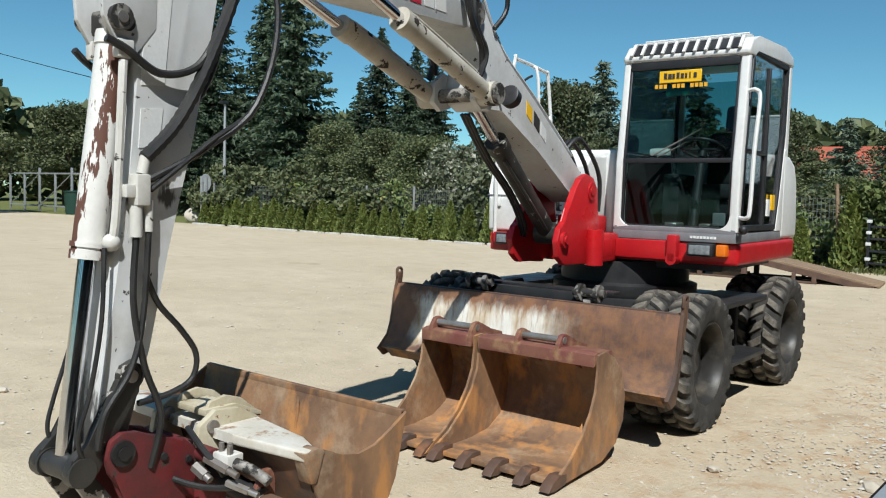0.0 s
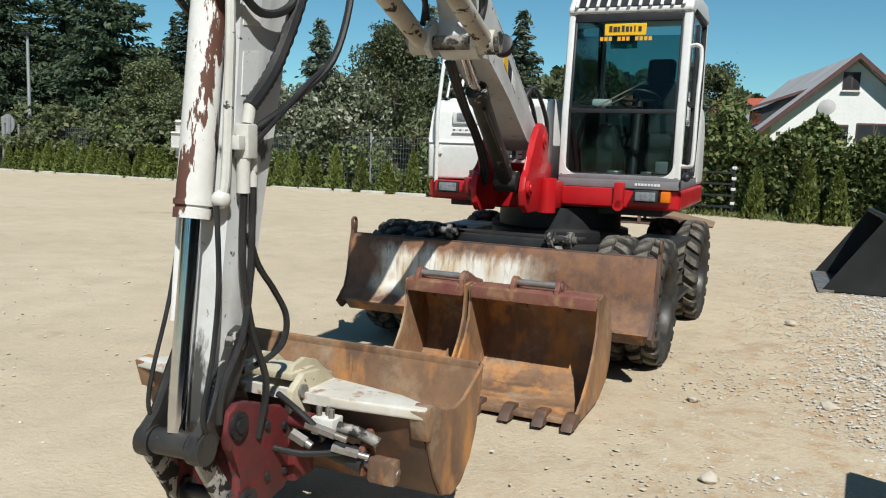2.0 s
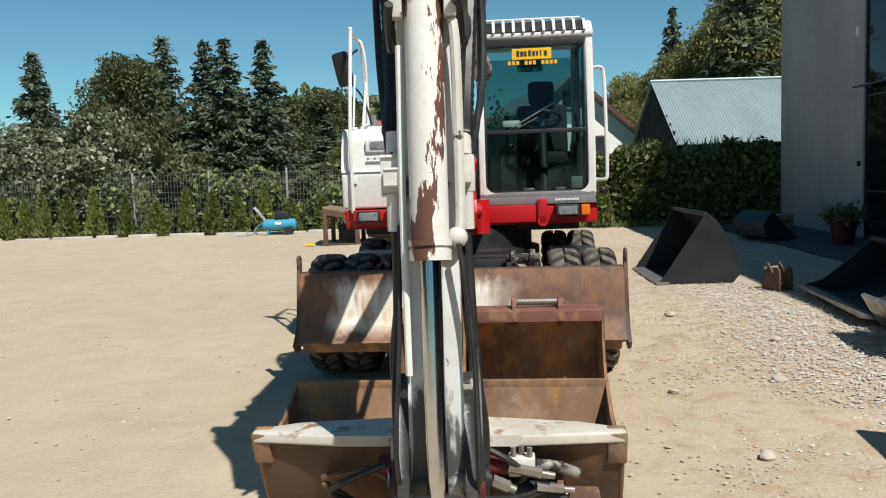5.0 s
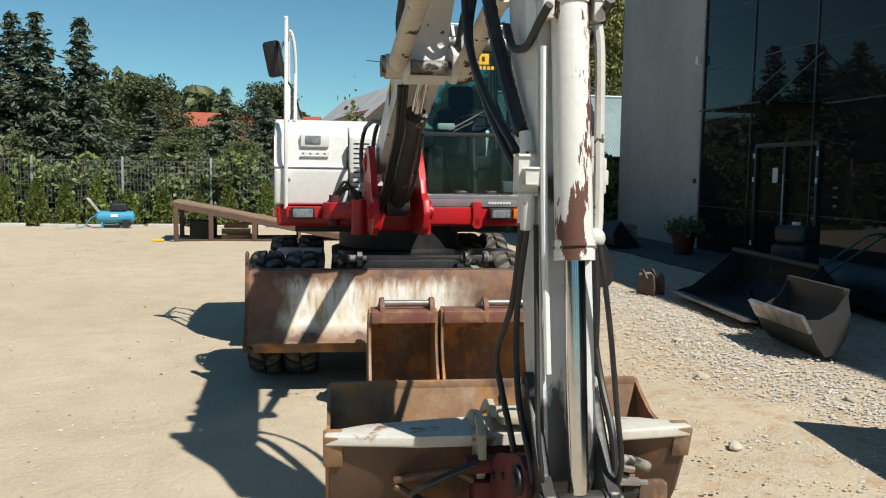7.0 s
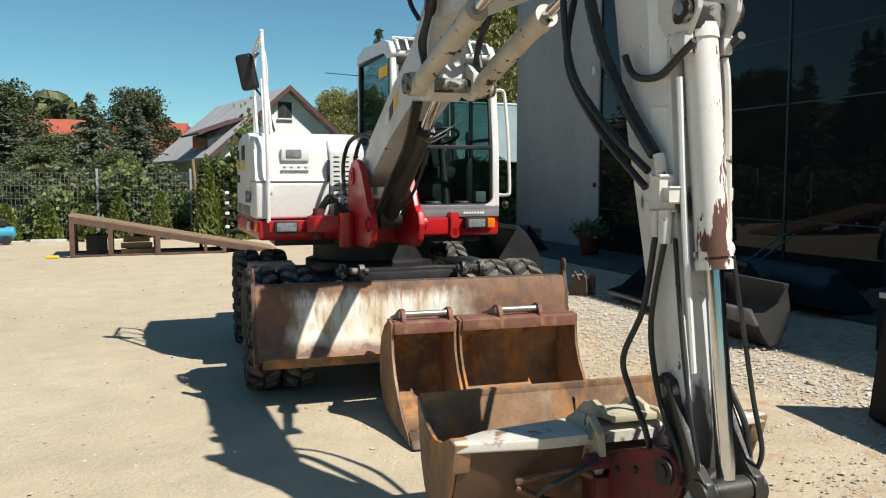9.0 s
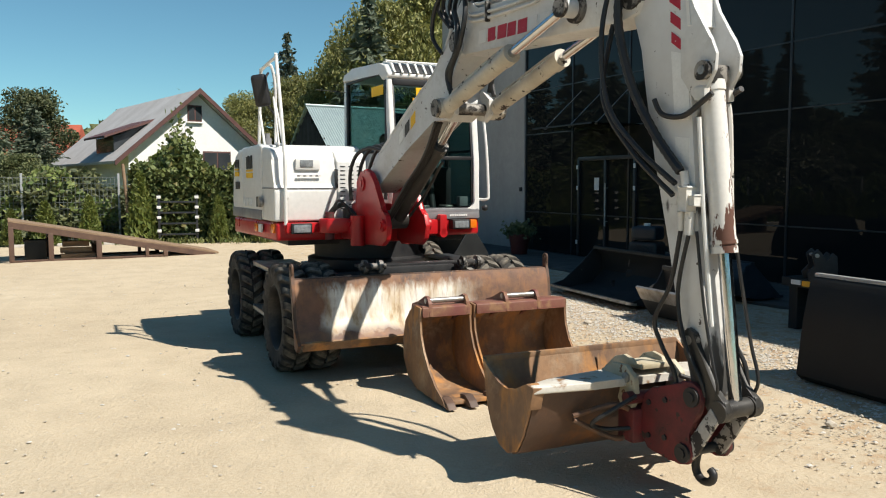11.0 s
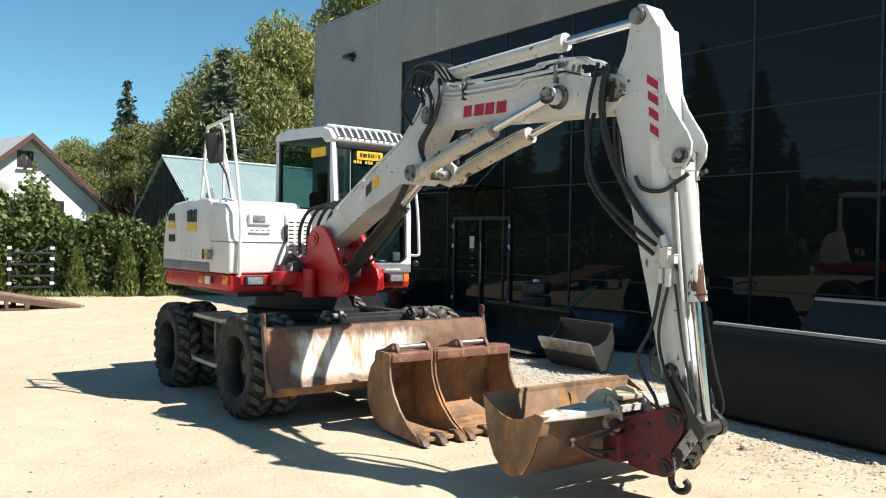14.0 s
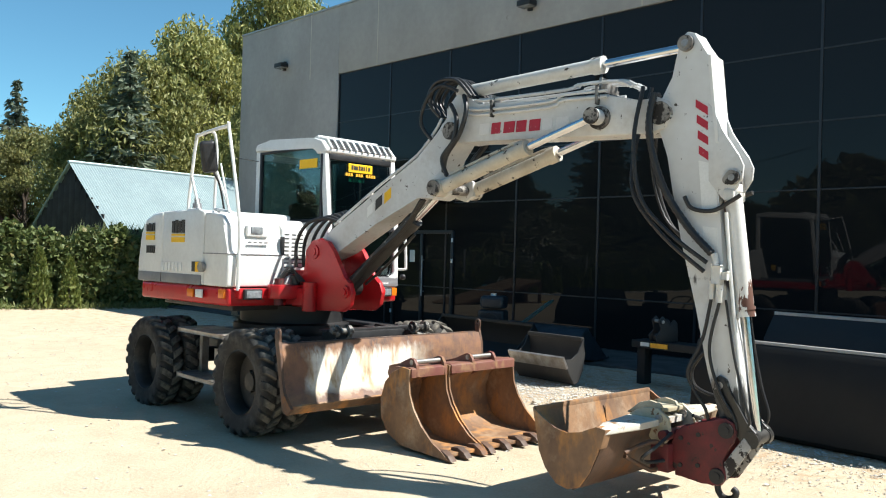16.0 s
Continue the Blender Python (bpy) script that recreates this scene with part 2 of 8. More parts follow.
BLUE = surf("light_blue_paint", (0.06, 0.33, 0.50), (0.05, 0.27, 0.42), 5.0, 0.45, bump=0.05, chips=(0.2, 0.15, 0.12), chip_at=0.7)
DARKBLUE = surf("dark_blue_paint", (0.018, 0.028, 0.038), (0.012, 0.019, 0.026), 5.0, 0.5, bump=0.1)
GALV = surf("galvanised_steel", (0.42, 0.43, 0.43), (0.33, 0.34, 0.34), 4.0, 0.5, metal=0.4, bump=0.1)
GREENWIRE = surf("fence_wire", (0.18, 0.20, 0.19), (0.14, 0.155, 0.145), 4.0, 0.55, metal=0.2, bump=0)
KERBSTONE = surf("pale_edging", (0.58, 0.55, 0.50), (0.48, 0.45, 0.40), 3.0, 0.85, bump=0.3)
ROCK = surf("grey_stone", (0.54, 0.485, 0.405), (0.42, 0.365, 0.29), 3.0, 0.9, bump=0.5, bscale=25, vary=True)
REDPOT = surf("red_pot_glaze", (0.085, 0.012, 0.012), (0.06, 0.010, 0.010), 3.0, 0.5, bump=0.1)
SOIL = surf("heaped_soil", (0.24, 0.15, 0.08), (0.16, 0.10, 0.06), 2.0, 0.95, bump=0.8, bscale=10)
SPRUCE = foliage("spruce_needles", (0.026, 0.046, 0.024), (0.076, 0.104, 0.052))
BLUESPRUCE = foliage("blue_spruce_needles", (0.060, 0.085, 0.055), (0.175, 0.20, 0.130))
LEAF = foliage("broad_leaves", (0.115, 0.130, 0.035), (0.33, 0.315, 0.10))
LEAFDARK = foliage("dark_broad_leaves", (0.062, 0.084, 0.035), (0.180, 0.190, 0.082))
VINE = foliage("vine_leaves", (0.075, 0.115, 0.030), (0.205, 0.240, 0.075), (0.27, 0.24, 0.085), 0.92)
THUJA = foliage("thuja_sprays", (0.075, 0.110, 0.020), (0.180, 0.200, 0.045))
BLOSSOM = foliage("white_flowering_leaves", (0.085, 0.105, 0.055), (0.20, 0.215, 0.12), (0.46, 0.45, 0.36), 0.82)
GRASS = foliage("grass_blades", (0.07, 0.10, 0.025), (0.18, 0.19, 0.06))
DRYGRASS = foliage("reed_blades", (0.12, 0.15, 0.06), (0.26, 0.27, 0.14))


def blade_paint():
    """Rusty blade with a scraped pale band and runs of rust down it."""
    m, nt, bs = nodes_of("scraped_blade_steel")
    vec, raw = coords(nt)
    sp = nt.nodes.new("ShaderNodeSeparateXYZ")
    nt.links.new(raw, sp.inputs[0])
    runs, _ = coords(nt, (8, 8, 1.8))
    streak = noise_tex(nt, runs, 1.0, 5.0, 0.6)
    big = noise_tex(nt, vec, 3.5, 5.0)
    col = mixc(nt, ramp(nt, big, 0.38, 0.62), (0.20, 0.10, 0.06), (0.095, 0.055, 0.04))
    col = mixc(nt, ramp(nt, noise_tex(nt, vec, 6.0, 6.0, 0.7), 0.44, 0.86), col, (0.32, 0.155, 0.06))
    z = calc(nt, "ADD", sp.outputs[2], calc(nt, "MULTIPLY", calc(nt, "SUBTRACT", streak, 0.5), 0.22))
    band = calc(nt, "MULTIPLY", ramp(nt, z, 0.42, 0.50), ramp(nt, z, 0.83, 0.74))
    x = calc(nt, "ADD", sp.outputs[0], calc(nt, "MULTIPLY", calc(nt, "SUBTRACT", big, 0.5), 0.7))
    band = calc(nt, "MULTIPLY", band, calc(nt, "MULTIPLY", ramp(nt, x, -1.0, -0.80), ramp(nt, x, 0.55, 0.25)))
    band = calc(nt, "MULTIPLY", band, ramp(nt, streak, 0.74, 0.58))
    top_runs, _ = coords(nt, (34, 34, 1.1))
    run = calc(nt, "MULTIPLY", ramp(nt, noise_tex(nt, top_runs, 1.0, 4.0, 0.6), 0.52, 0.66), ramp(nt, z, 0.50, 0.80))
    col = mixc(nt, band, col, mixc(nt, ramp(nt, streak, 0.40, 0.62), (0.74, 0.71, 0.64), (0.50, 0.37, 0.22)))
    col = mixc(nt, calc(nt, "MULTIPLY", run, 0.8), col, (0.24, 0.11, 0.05))
    nt.links.new(col, bs.inputs["Base Color"])
    bs.inputs["Roughness"].default_value = 0.62
    bumped(nt, bs, noise_tex(nt, raw, 40.0, 5.0), 0.35, 0.004)
    return m


def ground_earth():
    """Trodden sandy yard that turns to grey crushed stone beside the hall."""
    m, nt, bs = nodes_of("sandy_yard")
    vec, raw = coords(nt)
    sp = nt.nodes.new("ShaderNodeSeparateXYZ")
    nt.links.new(raw, sp.inputs[0])
    big = noise_tex(nt, vec, 0.28, 5.0, 0.6)
    mid = noise_tex(nt, vec, 2.3, 6.0, 0.65)
    fine = noise_tex(nt, vec, 38.0, 5.0, 0.7)
    col = mixc(nt, ramp(nt, big, 0.35, 0.65), (0.515, 0.425, 0.30), (0.45, 0.36, 0.245))
    col = mixc(nt, calc(nt, "MULTIPLY", ramp(nt, mid, 0.42, 0.70), 0.6), col, (0.36, 0.29, 0.20))
    col = mixc(nt, calc(nt, "MULTIPLY", ramp(nt, fine, 0.35, 0.7), 0.35), col, (0.58, 0.525, 0.42))
    vo = nt.nodes.new("ShaderNodeTexVoronoi")
    vo.inputs["Scale"].default_value = 26.0
    nt.links.new(raw, vo.inputs["Vector"])
    bw = nt.nodes.new("ShaderNodeRGBToBW")
    nt.links.new(vo.outputs["Color"], bw.inputs[0])
    stones = mixc(nt, bw.outputs[0], (0.36, 0.29, 0.21), (0.60, 0.52, 0.42))
    edge = calc(nt, "ADD", sp.outputs[0], calc(nt, "MULTIPLY", calc(nt, "SUBTRACT", mid, 0.5), 3.2))
    edge = calc(nt, "ADD", edge, calc(nt, "MULTIPLY", calc(nt, "SUBTRACT", big, 0.5), 2.5))
    strip = calc(nt, "MULTIPLY", ramp(nt, edge, 2.0, 4.0), 0.55)
    col = mixc(nt, strip, col, stones)
    lumps = calc(nt, "MULTIPLY", ramp(nt, noise_tex(nt, vec, 5.5, 6.0, 0.7), 0.50, 0.62), calc(nt, "MULTIPLY", ramp(nt, edge, 0.3, 2.2), 0.85))
    col = mixc(nt, lumps, col, (0.41, 0.275, 0.16))
    damp = calc(nt, "MULTIPLY", ramp(nt, noise_tex(nt, vec, 0.8, 4.0), 0.66, 0.74), 0.55)
    col = mixc(nt, damp, col, (0.29, 0.215, 0.135))
    # grass verge beyond the yard's edges
    far = ramp(nt, calc(nt, "ADD", sp.outputs[1], calc(nt, "MULTIPLY", mid, 0.8)), 15.9, 16.4)
    west = ramp(nt, calc(nt, "SUBTRACT", calc(nt, "MULTIPLY", mid, 2.0), sp.outputs[0]), 50.0, 52.0)
    col = mixc(nt, calc(nt, "MAXIMUM", far, west), col, mixc(nt, fine, (0.10, 0.12, 0.035), (0.17, 0.17, 0.06)))
    nt.links.new(col, bs.inputs["Base Color"])
    bs.inputs["Roughness"].default_value = 0.95
    bs.inputs["Specular IOR Level"].default_value = 0.2
    h = calc(nt, "ADD", calc(nt, "MULTIPLY", fine, 0.5), calc(nt, "MULTIPLY", mid, 0.8))
    h = calc(nt, "ADD", h, calc(nt, "MULTIPLY", calc(nt, "MULTIPLY", vo.outputs["Distance"], strip), -1.6))
    clod = noise_tex(nt, vec, 9.0, 6.0, 0.7)
    h = calc(nt, "ADD", h, calc(nt, "MULTIPLY", ramp(nt, clod, 0.45, 0.75), 0.22))
    bumped(nt, bs, h, 0.75, 0.027)
    return m


def hall_glass():
    """Dark coated facade glass: a clear mirror image, little of the inside."""
    m, nt, bs = nodes_of("coated_facade_glass")
    bs.inputs["Base Color"].default_value = (0.012, 0.0125, 0.013, 1)
    bs.inputs["Roughness"].default_value = 0.015
    bs.inputs["IOR"].default_value = 1.265
    vec, raw = coords(nt, (0.25, 0.25, 0.25), True)
    bumped(nt, bs, noise_tex(nt, vec, 1.2, 1.0), 0.02, 0.02)
    return m


def tyre_rubber():
    """Black rubber, its tread caked with dry yard dust, its walls dusty in patches."""
    m, nt, bs = nodes_of("tyre_rubber")
    vec, raw = coords(nt, (1, 1, 1), True)
    sp = nt.nodes.new("ShaderNodeSeparateXYZ")
    nt.links.new(raw, sp.inputs[0])
    r2 = calc(nt, "ADD", calc(nt, "MULTIPLY", sp.outputs[1], sp.outputs[1]), calc(nt, "MULTIPLY", sp.outputs[2], sp.outputs[2]))
    patch = noise_tex(nt, vec, 6.0, 6.0, 0.7)
    col = mixc(nt, ramp(nt, patch, 0.35, 0.65), (0.018, 0.0165, 0.015), (0.036, 0.032, 0.028))
    col = mixc(nt, calc(nt, "MULTIPLY", ramp(nt, patch, 0.50, 0.75), 0.5), col, (0.13, 0.118, 0.10))
    tread = calc(nt, "MULTIPLY", ramp(nt, r2, 0.206, 0.226), ramp(nt, noise_tex(nt, vec, 16.0, 5.0, 0.65), 0.30, 0.62))
    col = mixc(nt, calc(nt, "MULTIPLY", tread, 0.62), col, (0.25, 0.22, 0.175))
    nt.links.new(col, bs.inputs["Base Color"])
    bs.inputs["Roughness"].default_value = 0.86
    bumped(nt, bs, noise_tex(nt, raw, 60.0, 4.0), 0.3, 0.004)
    return m


def greased(name, heights):
    """Chipped boom paint with black grease smeared round the pivots at the given heights."""
    m, nt, bs = nodes_of(name)
    vec, raw = coords(nt)
    sp = nt.nodes.new("ShaderNodeSeparateXYZ")
    nt.links.new(raw, sp.inputs[0])
    big = noise_tex(nt, vec, 3.0)
    col = mixc(nt, ramp(nt, big, 0.35, 0.65), (0.63, 0.64, 0.64), (0.54, 0.535, 0.52))
    col = mixc(nt, calc(nt, "MULTIPLY", ramp(nt, noise_tex(nt, vec, 3.1, 6.0, 0.7), 0.54, 0.8), 0.6), col, (0.38, 0.35, 0.31))
    chip = ramp(nt, noise_tex(nt, vec, 17.0, 6.0, 0.62), 0.65, 0.68)
    col = mixc(nt, chip, col, (0.06, 0.05, 0.042))
    smear, _ = coords(nt, (9, 9, 2.2))
    blot = noise_tex(nt, smear, 1.0, 6.0, 0.65)
    for at, reach, much in heights:
        d = calc(nt, "ABSOLUTE", calc(nt, "SUBTRACT", sp.outputs[2], at))
        g = calc(nt, "SUBTRACT", blot, calc(nt, "MULTIPLY", d, 0.45 / reach))
        col = mixc(nt, calc(nt, "MULTIPLY", ramp(nt, g, 0.38 - much, 0.46 - much), 0.92), col, (0.028, 0.026, 0.024))
    nt.links.new(col, bs.inputs["Base Color"])
    bs.inputs["Roughness"].default_value = 0.46
    bumped(nt, bs, noise_tex(nt, raw, 70.0, 4.0), 0.08, 0.004)
    return m


STICKPAINT = greased("greasy_stick_paint", ((0.66, 0.42, 0.10), (1.55, 0.20, -0.03)))
BLADE, EARTH, HALLGLASS, TYRE = blade_paint(), ground_earth(), hall_glass(), tyre_rubber()


# ---------------------------------------------------------------- mesh helpers
I4 = Matrix.Identity(4)


def mesh_object(name, me, material, parent=None, label=""):
    if material and not me.materials:
        me.materials.append(material)
    ob = new(name, me)
    if parent:
        ob.parent = parent
    if label:
        tagged(ob, label)
    return ob


def part(name, bm, material, parent=None, label="", m=None, smooth=40):
    if m is not None:
        bm.transform(m)
    bmesh.ops.recalc_face_normals(bm, faces=bm.faces)
    me = bpy.data.meshes.new(name)
    bm.to_mesh(me)
    bm.free()
    if smooth:
        me.polygons.foreach_set("use_smooth", [True] * len(me.polygons))
        me.set_sharp_from_angle(angle=radians(smooth))
    return mesh_object(name, me, material, parent, label)


def thing(name, label, category, group="", m=I4, kind=""):
    ob = new(name)
    ob.empty_display_size = 0.1
    ob.matrix_world = m
    return tagged(ob, label, category, group, kind)


def bevel(bm, verts, width, seg=2):
    if width:
        es = {e for v in verts for e in v.link_edges}
        bmesh.ops.bevel(bm, geom=list(es), offset=width, segments=seg, profile=0.6, affect="EDGES", clamp_overlap=True)


def box(bm, x0, x1, y0, y1, z0, z1, bev=0.006, seg=2, m=None):
    vs = bmesh.ops.create_cube(bm, size=1)["verts"]
    for v in vs:
        v.co = ((x0 + x1) / 2 + v.co.x * (x1 - x0), (y0 + y1) / 2 + v.co.y * (y1 - y0), (z0 + z1) / 2 + v.co.z * (z1 - z0))
        if m is not None:
            v.co = m @ v.co
    bevel(bm, vs, bev, seg)
    return bm


def prism(bm, pts, a0, a1, axis="x", bev=0.006, seg=2):
    """A polygon drawn across an axis and drawn out along it: x takes (y, z), y takes (x, z), z takes (x, y)."""
    def at(p, a):
        return {"x": (a, p[0], p[1]), "y": (p[0], a, p[1]), "z": (p[0], p[1], a)}[axis]
    lo = [bm.verts.new(at(p, a0)) for p in pts]
    hi = [bm.verts.new(at(p, a1)) for p in pts]
    bm.faces.new(lo), bm.faces.new(hi[::-1])
    n = len(pts)
    for i in range(n):
        bm.faces.new((lo[i], hi[i], hi[(i + 1) % n], lo[(i + 1) % n]))
    if bev:
        bevel(bm, lo + hi, bev, seg)
    return bm


def sheet(bm, line, thick, a0, a1, axis="x"):
    """A bent plate: a polyline given a thickness and drawn out along an axis."""
    pts = [Vector(p) for p in line]
    left, right = [], []
    for i, p in enumerate(pts):
        d = (pts[min(i + 1, len(pts) - 1)] - pts[max(i - 1, 0)]).normalized()
        nrm = Vector((-d.y, d.x)) * thick / 2
        left.append(p + nrm), right.append(p - nrm)
    def at(p, a):
        return {"x": (a, p[0], p[1]), "y": (p[0], a, p[1]), "z": (p[0], p[1], a)}[axis]
    rows = [[bm.verts.new(at(p, a)) for a in (a0, a1)] for p in left + right[::-1]]
    for i in range(len(rows)):
        r, s = rows[i], rows[(i + 1) % len(rows)]
        bm.faces.new((r[0], r[1], s[1], s[0]))
    n = len(left)
    for k in (0, 1):
        for i in range(n - 1):
            bm.faces.new((rows[i][k], rows[i + 1][k], rows[2 * n - 2 - i][k], rows[2 * n - 1 - i][k]))
    return bm


def cyl(bm, p, q, r, r2=None, n=16, cap=True):
    p, q = Vector(p), Vector(q)
    turn = (q - p).to_track_quat("Z", "Y").to_matrix().to_4x4()
    mtx = Matrix.Translation((p + q) / 2) @ turn
    bmesh.ops.create_cone(bm, cap_ends=cap, segments=n, radius1=r, radius2=r if r2 is None else r2, depth=(q - p).length, matrix=mtx)
    return bm


def curve_points(pts, k=6):
    pts = [Vector(p) for p in pts]
    out = []
    for i in range(len(pts) - 1):
        a, b, c, d = pts[max(i - 1, 0)], pts[i], pts[i + 1], pts[min(i + 2, len(pts) - 1)]
        for j in range(k):
            t = j / k
            out.append(0.5 * ((2 * b) + (c - a) * t + (2 * a - 5 * b + 4 * c - d) * t * t + (3 * b - a - 3 * c + d) * t ** 3))
    return out + [pts[-1]]


def tube(bm, pts, r, n=8, k=6, ribs=0.0):
    line = curve_points(pts, k) if k else [Vector(p) for p in pts]
    rings, up = [], Vector((0.31, 0.17, 0.93))
    for i, p in enumerate(line):
        d = (line[min(i + 1, len(line) - 1)] - line[max(i - 1, 0)]).normalized()
        s = d.cross(up)
        s = (s if s.length > 1e-3 else d.cross(Vector((1, 0, 0)))).normalized()
        u = s.cross(d)
        up = u
        rr = r * (1 + (ribs if i % 2 else 0))
        rings.append([bm.verts.new(p + (s * math.cos(a) + u * math.sin(a)) * rr) for a in [2 * math.pi * j / n for j in range(n)]])
    for a, b in zip(rings, rings[1:]):
        for j in range(n):
            bm.faces.new((a[j], a[(j + 1) % n], b[(j + 1) % n], b[j]))
    bm.faces.new(rings[0][::-1]), bm.faces.new(rings[-1])
    return bm


def lathe(bm, profile, n=32, axis="x"):
    """Turns (radius, along) pairs round an axis."""
    rings = []
    for r, h in profile:
        ring = []
        for j in range(n):
            a = 2 * math.pi * j / n
            c, s = r * math.cos(a), r * math.sin(a)
            ring.append(bm.verts.new((h, c, s) if axis == "x" else (c, s, h)))
        rings.append(ring)
    for a, b in zip(rings, rings[1:]):
        for j in range(n):
            bm.faces.new((a[j], a[(j + 1) % n], b[(j + 1) % n], b[j]))
    return bm


def soup(name, verts, faces, material, parent=None, label="", smooth=False):
    me = bpy.data.meshes.new(name)
    me.from_pydata(verts, [], faces)
    me.update()
    if smooth:
        me.polygons.foreach_set("use_smooth", [True] * len(me.polygons))
    return mesh_object(name, me, material, parent, label)


def leaf_soup(rng, centres, size, flat=0.0, long=1.5, out=None):
    """Diamond leaves with a fold, one at each centre: verts and faces."""
    n = len(centres)
    d = rng.normal(size=(n, 3))
    if out is not None:
        d = d * 0.6 + out
    d[:, 2] *= 1 - flat
    d /= np.linalg.norm(d, axis=1)[:, None] + 1e-9
    s = np.cross(d, rng.normal(size=(n, 3)))
    s /= np.linalg.norm(s, axis=1)[:, None] + 1e-9
    k = np.cross(d, s)
    sz = (size * rng.uniform(0.6, 1.3, n))[:, None]
    a = centres - d * sz * long / 2
    b = centres + s * sz / 2 + k * sz * 0.12
    c = centres + d * sz * long / 2
    e = centres - s * sz / 2 + k * sz * 0.12
    v = np.stack([a, b, c, e], 1).reshape(-1, 3)
    f = np.arange(4 * n).reshape(-1, 4)
    return v.tolist(), f.tolist()


# ---------------------------------------------------------------- ground
def build_ground():
    def steps(lo, hi, step, far):
        near = np.arange(lo, hi + 1e-6, step)
        left = [lo - s for s in (1, 2.5, 5, 9, 15, 25, 45, 80, 150, 300, 700, far)]
        right = [hi + s for s in (1, 2.5, 5, 9, 15, 25, 45, 80, 150, 300, 700, far)]
        return np.array(left[::-1] + near.tolist() + right)
    xs, ys = steps(-9, 9, 0.16, 2000), steps(-10, 17, 0.16, 2000)
    verts = []
    for y in ys:
        for x in xs:
            near = max(0.0, 1 - max(0.0, abs(x) - 8) / 4) * max(0.0, 1 - max(0.0, abs(y - 3) - 13) / 4)
            h = noise.noise((x * 0.5, y * 0.5, 0)) * 0.018 + noise.noise((x * 1.9, y * 1.9, 3)) * 0.010 + noise.noise((x * 4.2, y * 4.2, 7)) * (0.005 if x < 1.2 else 0.012)
            verts.append((x, y, h * near - 0.004))
    nx = len(xs)
    faces = [(j * nx + i, j * nx + i + 1, (j + 1) * nx + i + 1, (j + 1) * nx + i) for j in range(len(ys) - 1) for i in range(nx - 1)]
    g = soup("ground", verts, faces, EARTH, smooth=True)
    tagged(g, "pale sandy yard, trodden flat, with crushed stone beside the hall", "ground", kind="structure")


def pebble_mesh(rng, centres, sizes):
    base = np.array([(1, 0, 0), (-1, 0, 0), (0, 1, 0), (0, -1, 0), (0, 0, 1), (0, 0, -1)], float)
    tri = np.array([(0, 2, 4), (2, 1, 4), (1, 3, 4), (3, 0, 4), (2, 0, 5), (1, 2, 5), (3, 1, 5), (0, 3, 5)])
    n = len(centres)
    ang = rng.uniform(0, 6.28, n)
    shape = base[None] * rng.uniform(0.55, 1.25, (n, 6, 1)) + rng.normal(0, 0.16, (n, 6, 3))
    shape[:, :, 2] *= 0.42
    c, s = np.cos(ang)[:, None], np.sin(ang)[:, None]
    x, y = shape[:, :, 0] * c - shape[:, :, 1] * s, shape[:, :, 0] * s + shape[:, :, 1] * c
    v = np.stack([x, y, shape[:, :, 2]], -1) * sizes[:, None, None] + centres[:, None]
    f = tri[None] + (np.arange(n) * 6)[:, None, None]
    return v.reshape(-1, 3).tolist(), f.reshape(-1, 3).tolist()


def build_pebbles():
    rng = np.random.default_rng(5)
    n = 21500
    x = np.where(rng.random(n) < 0.85, 1.5 + np.abs(rng.normal(0, 1.9, n)) + rng.normal(0, 0.35, n), rng.uniform(-7, 6, n))
    y = rng.uniform(-7.4, 9, n)
    size = 0.005 + 0.012 * rng.random(n) ** 2 + np.where(rng.random(n) < 0.03, 0.012 * rng.random(n), 0.0)
    keep = (x < 5.1)
    v, f = pebble_mesh(rng, np.stack([x, y, size * 0.15], 1)[keep], size[keep])
    ob = soup("gravel", v, f, ROCK)
    tagged(ob, "loose grey crushed stone scattered over the sandy yard", "gravel", kind="stuff")
    n = 11000
    y = rng.uniform(-6.5, 5.5, n)
    x = 3.05 + 0.12 * np.sin(y * 1.7) + rng.normal(0, 0.42, n)
    size = 0.007 + 0.017 * rng.random(n) ** 2
    v, f = pebble_mesh(rng, np.stack([x, y, size * 0.15], 1), size)
    ob = soup("gravel", v, f, KERBSTONE)
    tagged(ob, "coarse pale crushed stone heaped along the shaded buckets", "gravel", kind="stuff")
    n = 2600
    x, y = rng.uniform(-9, 3, n), rng.uniform(-8, 12, n)
    size = 0.006 + 0.016 * rng.random(n) ** 3
    v, f = pebble_mesh(rng, np.stack([x, y, size * 0.1], 1), size)
    ob = soup("gravel", v, f, KERBSTONE)
    tagged(ob, "small pale stones lying on the trodden sand", "gravel", kind="stuff")


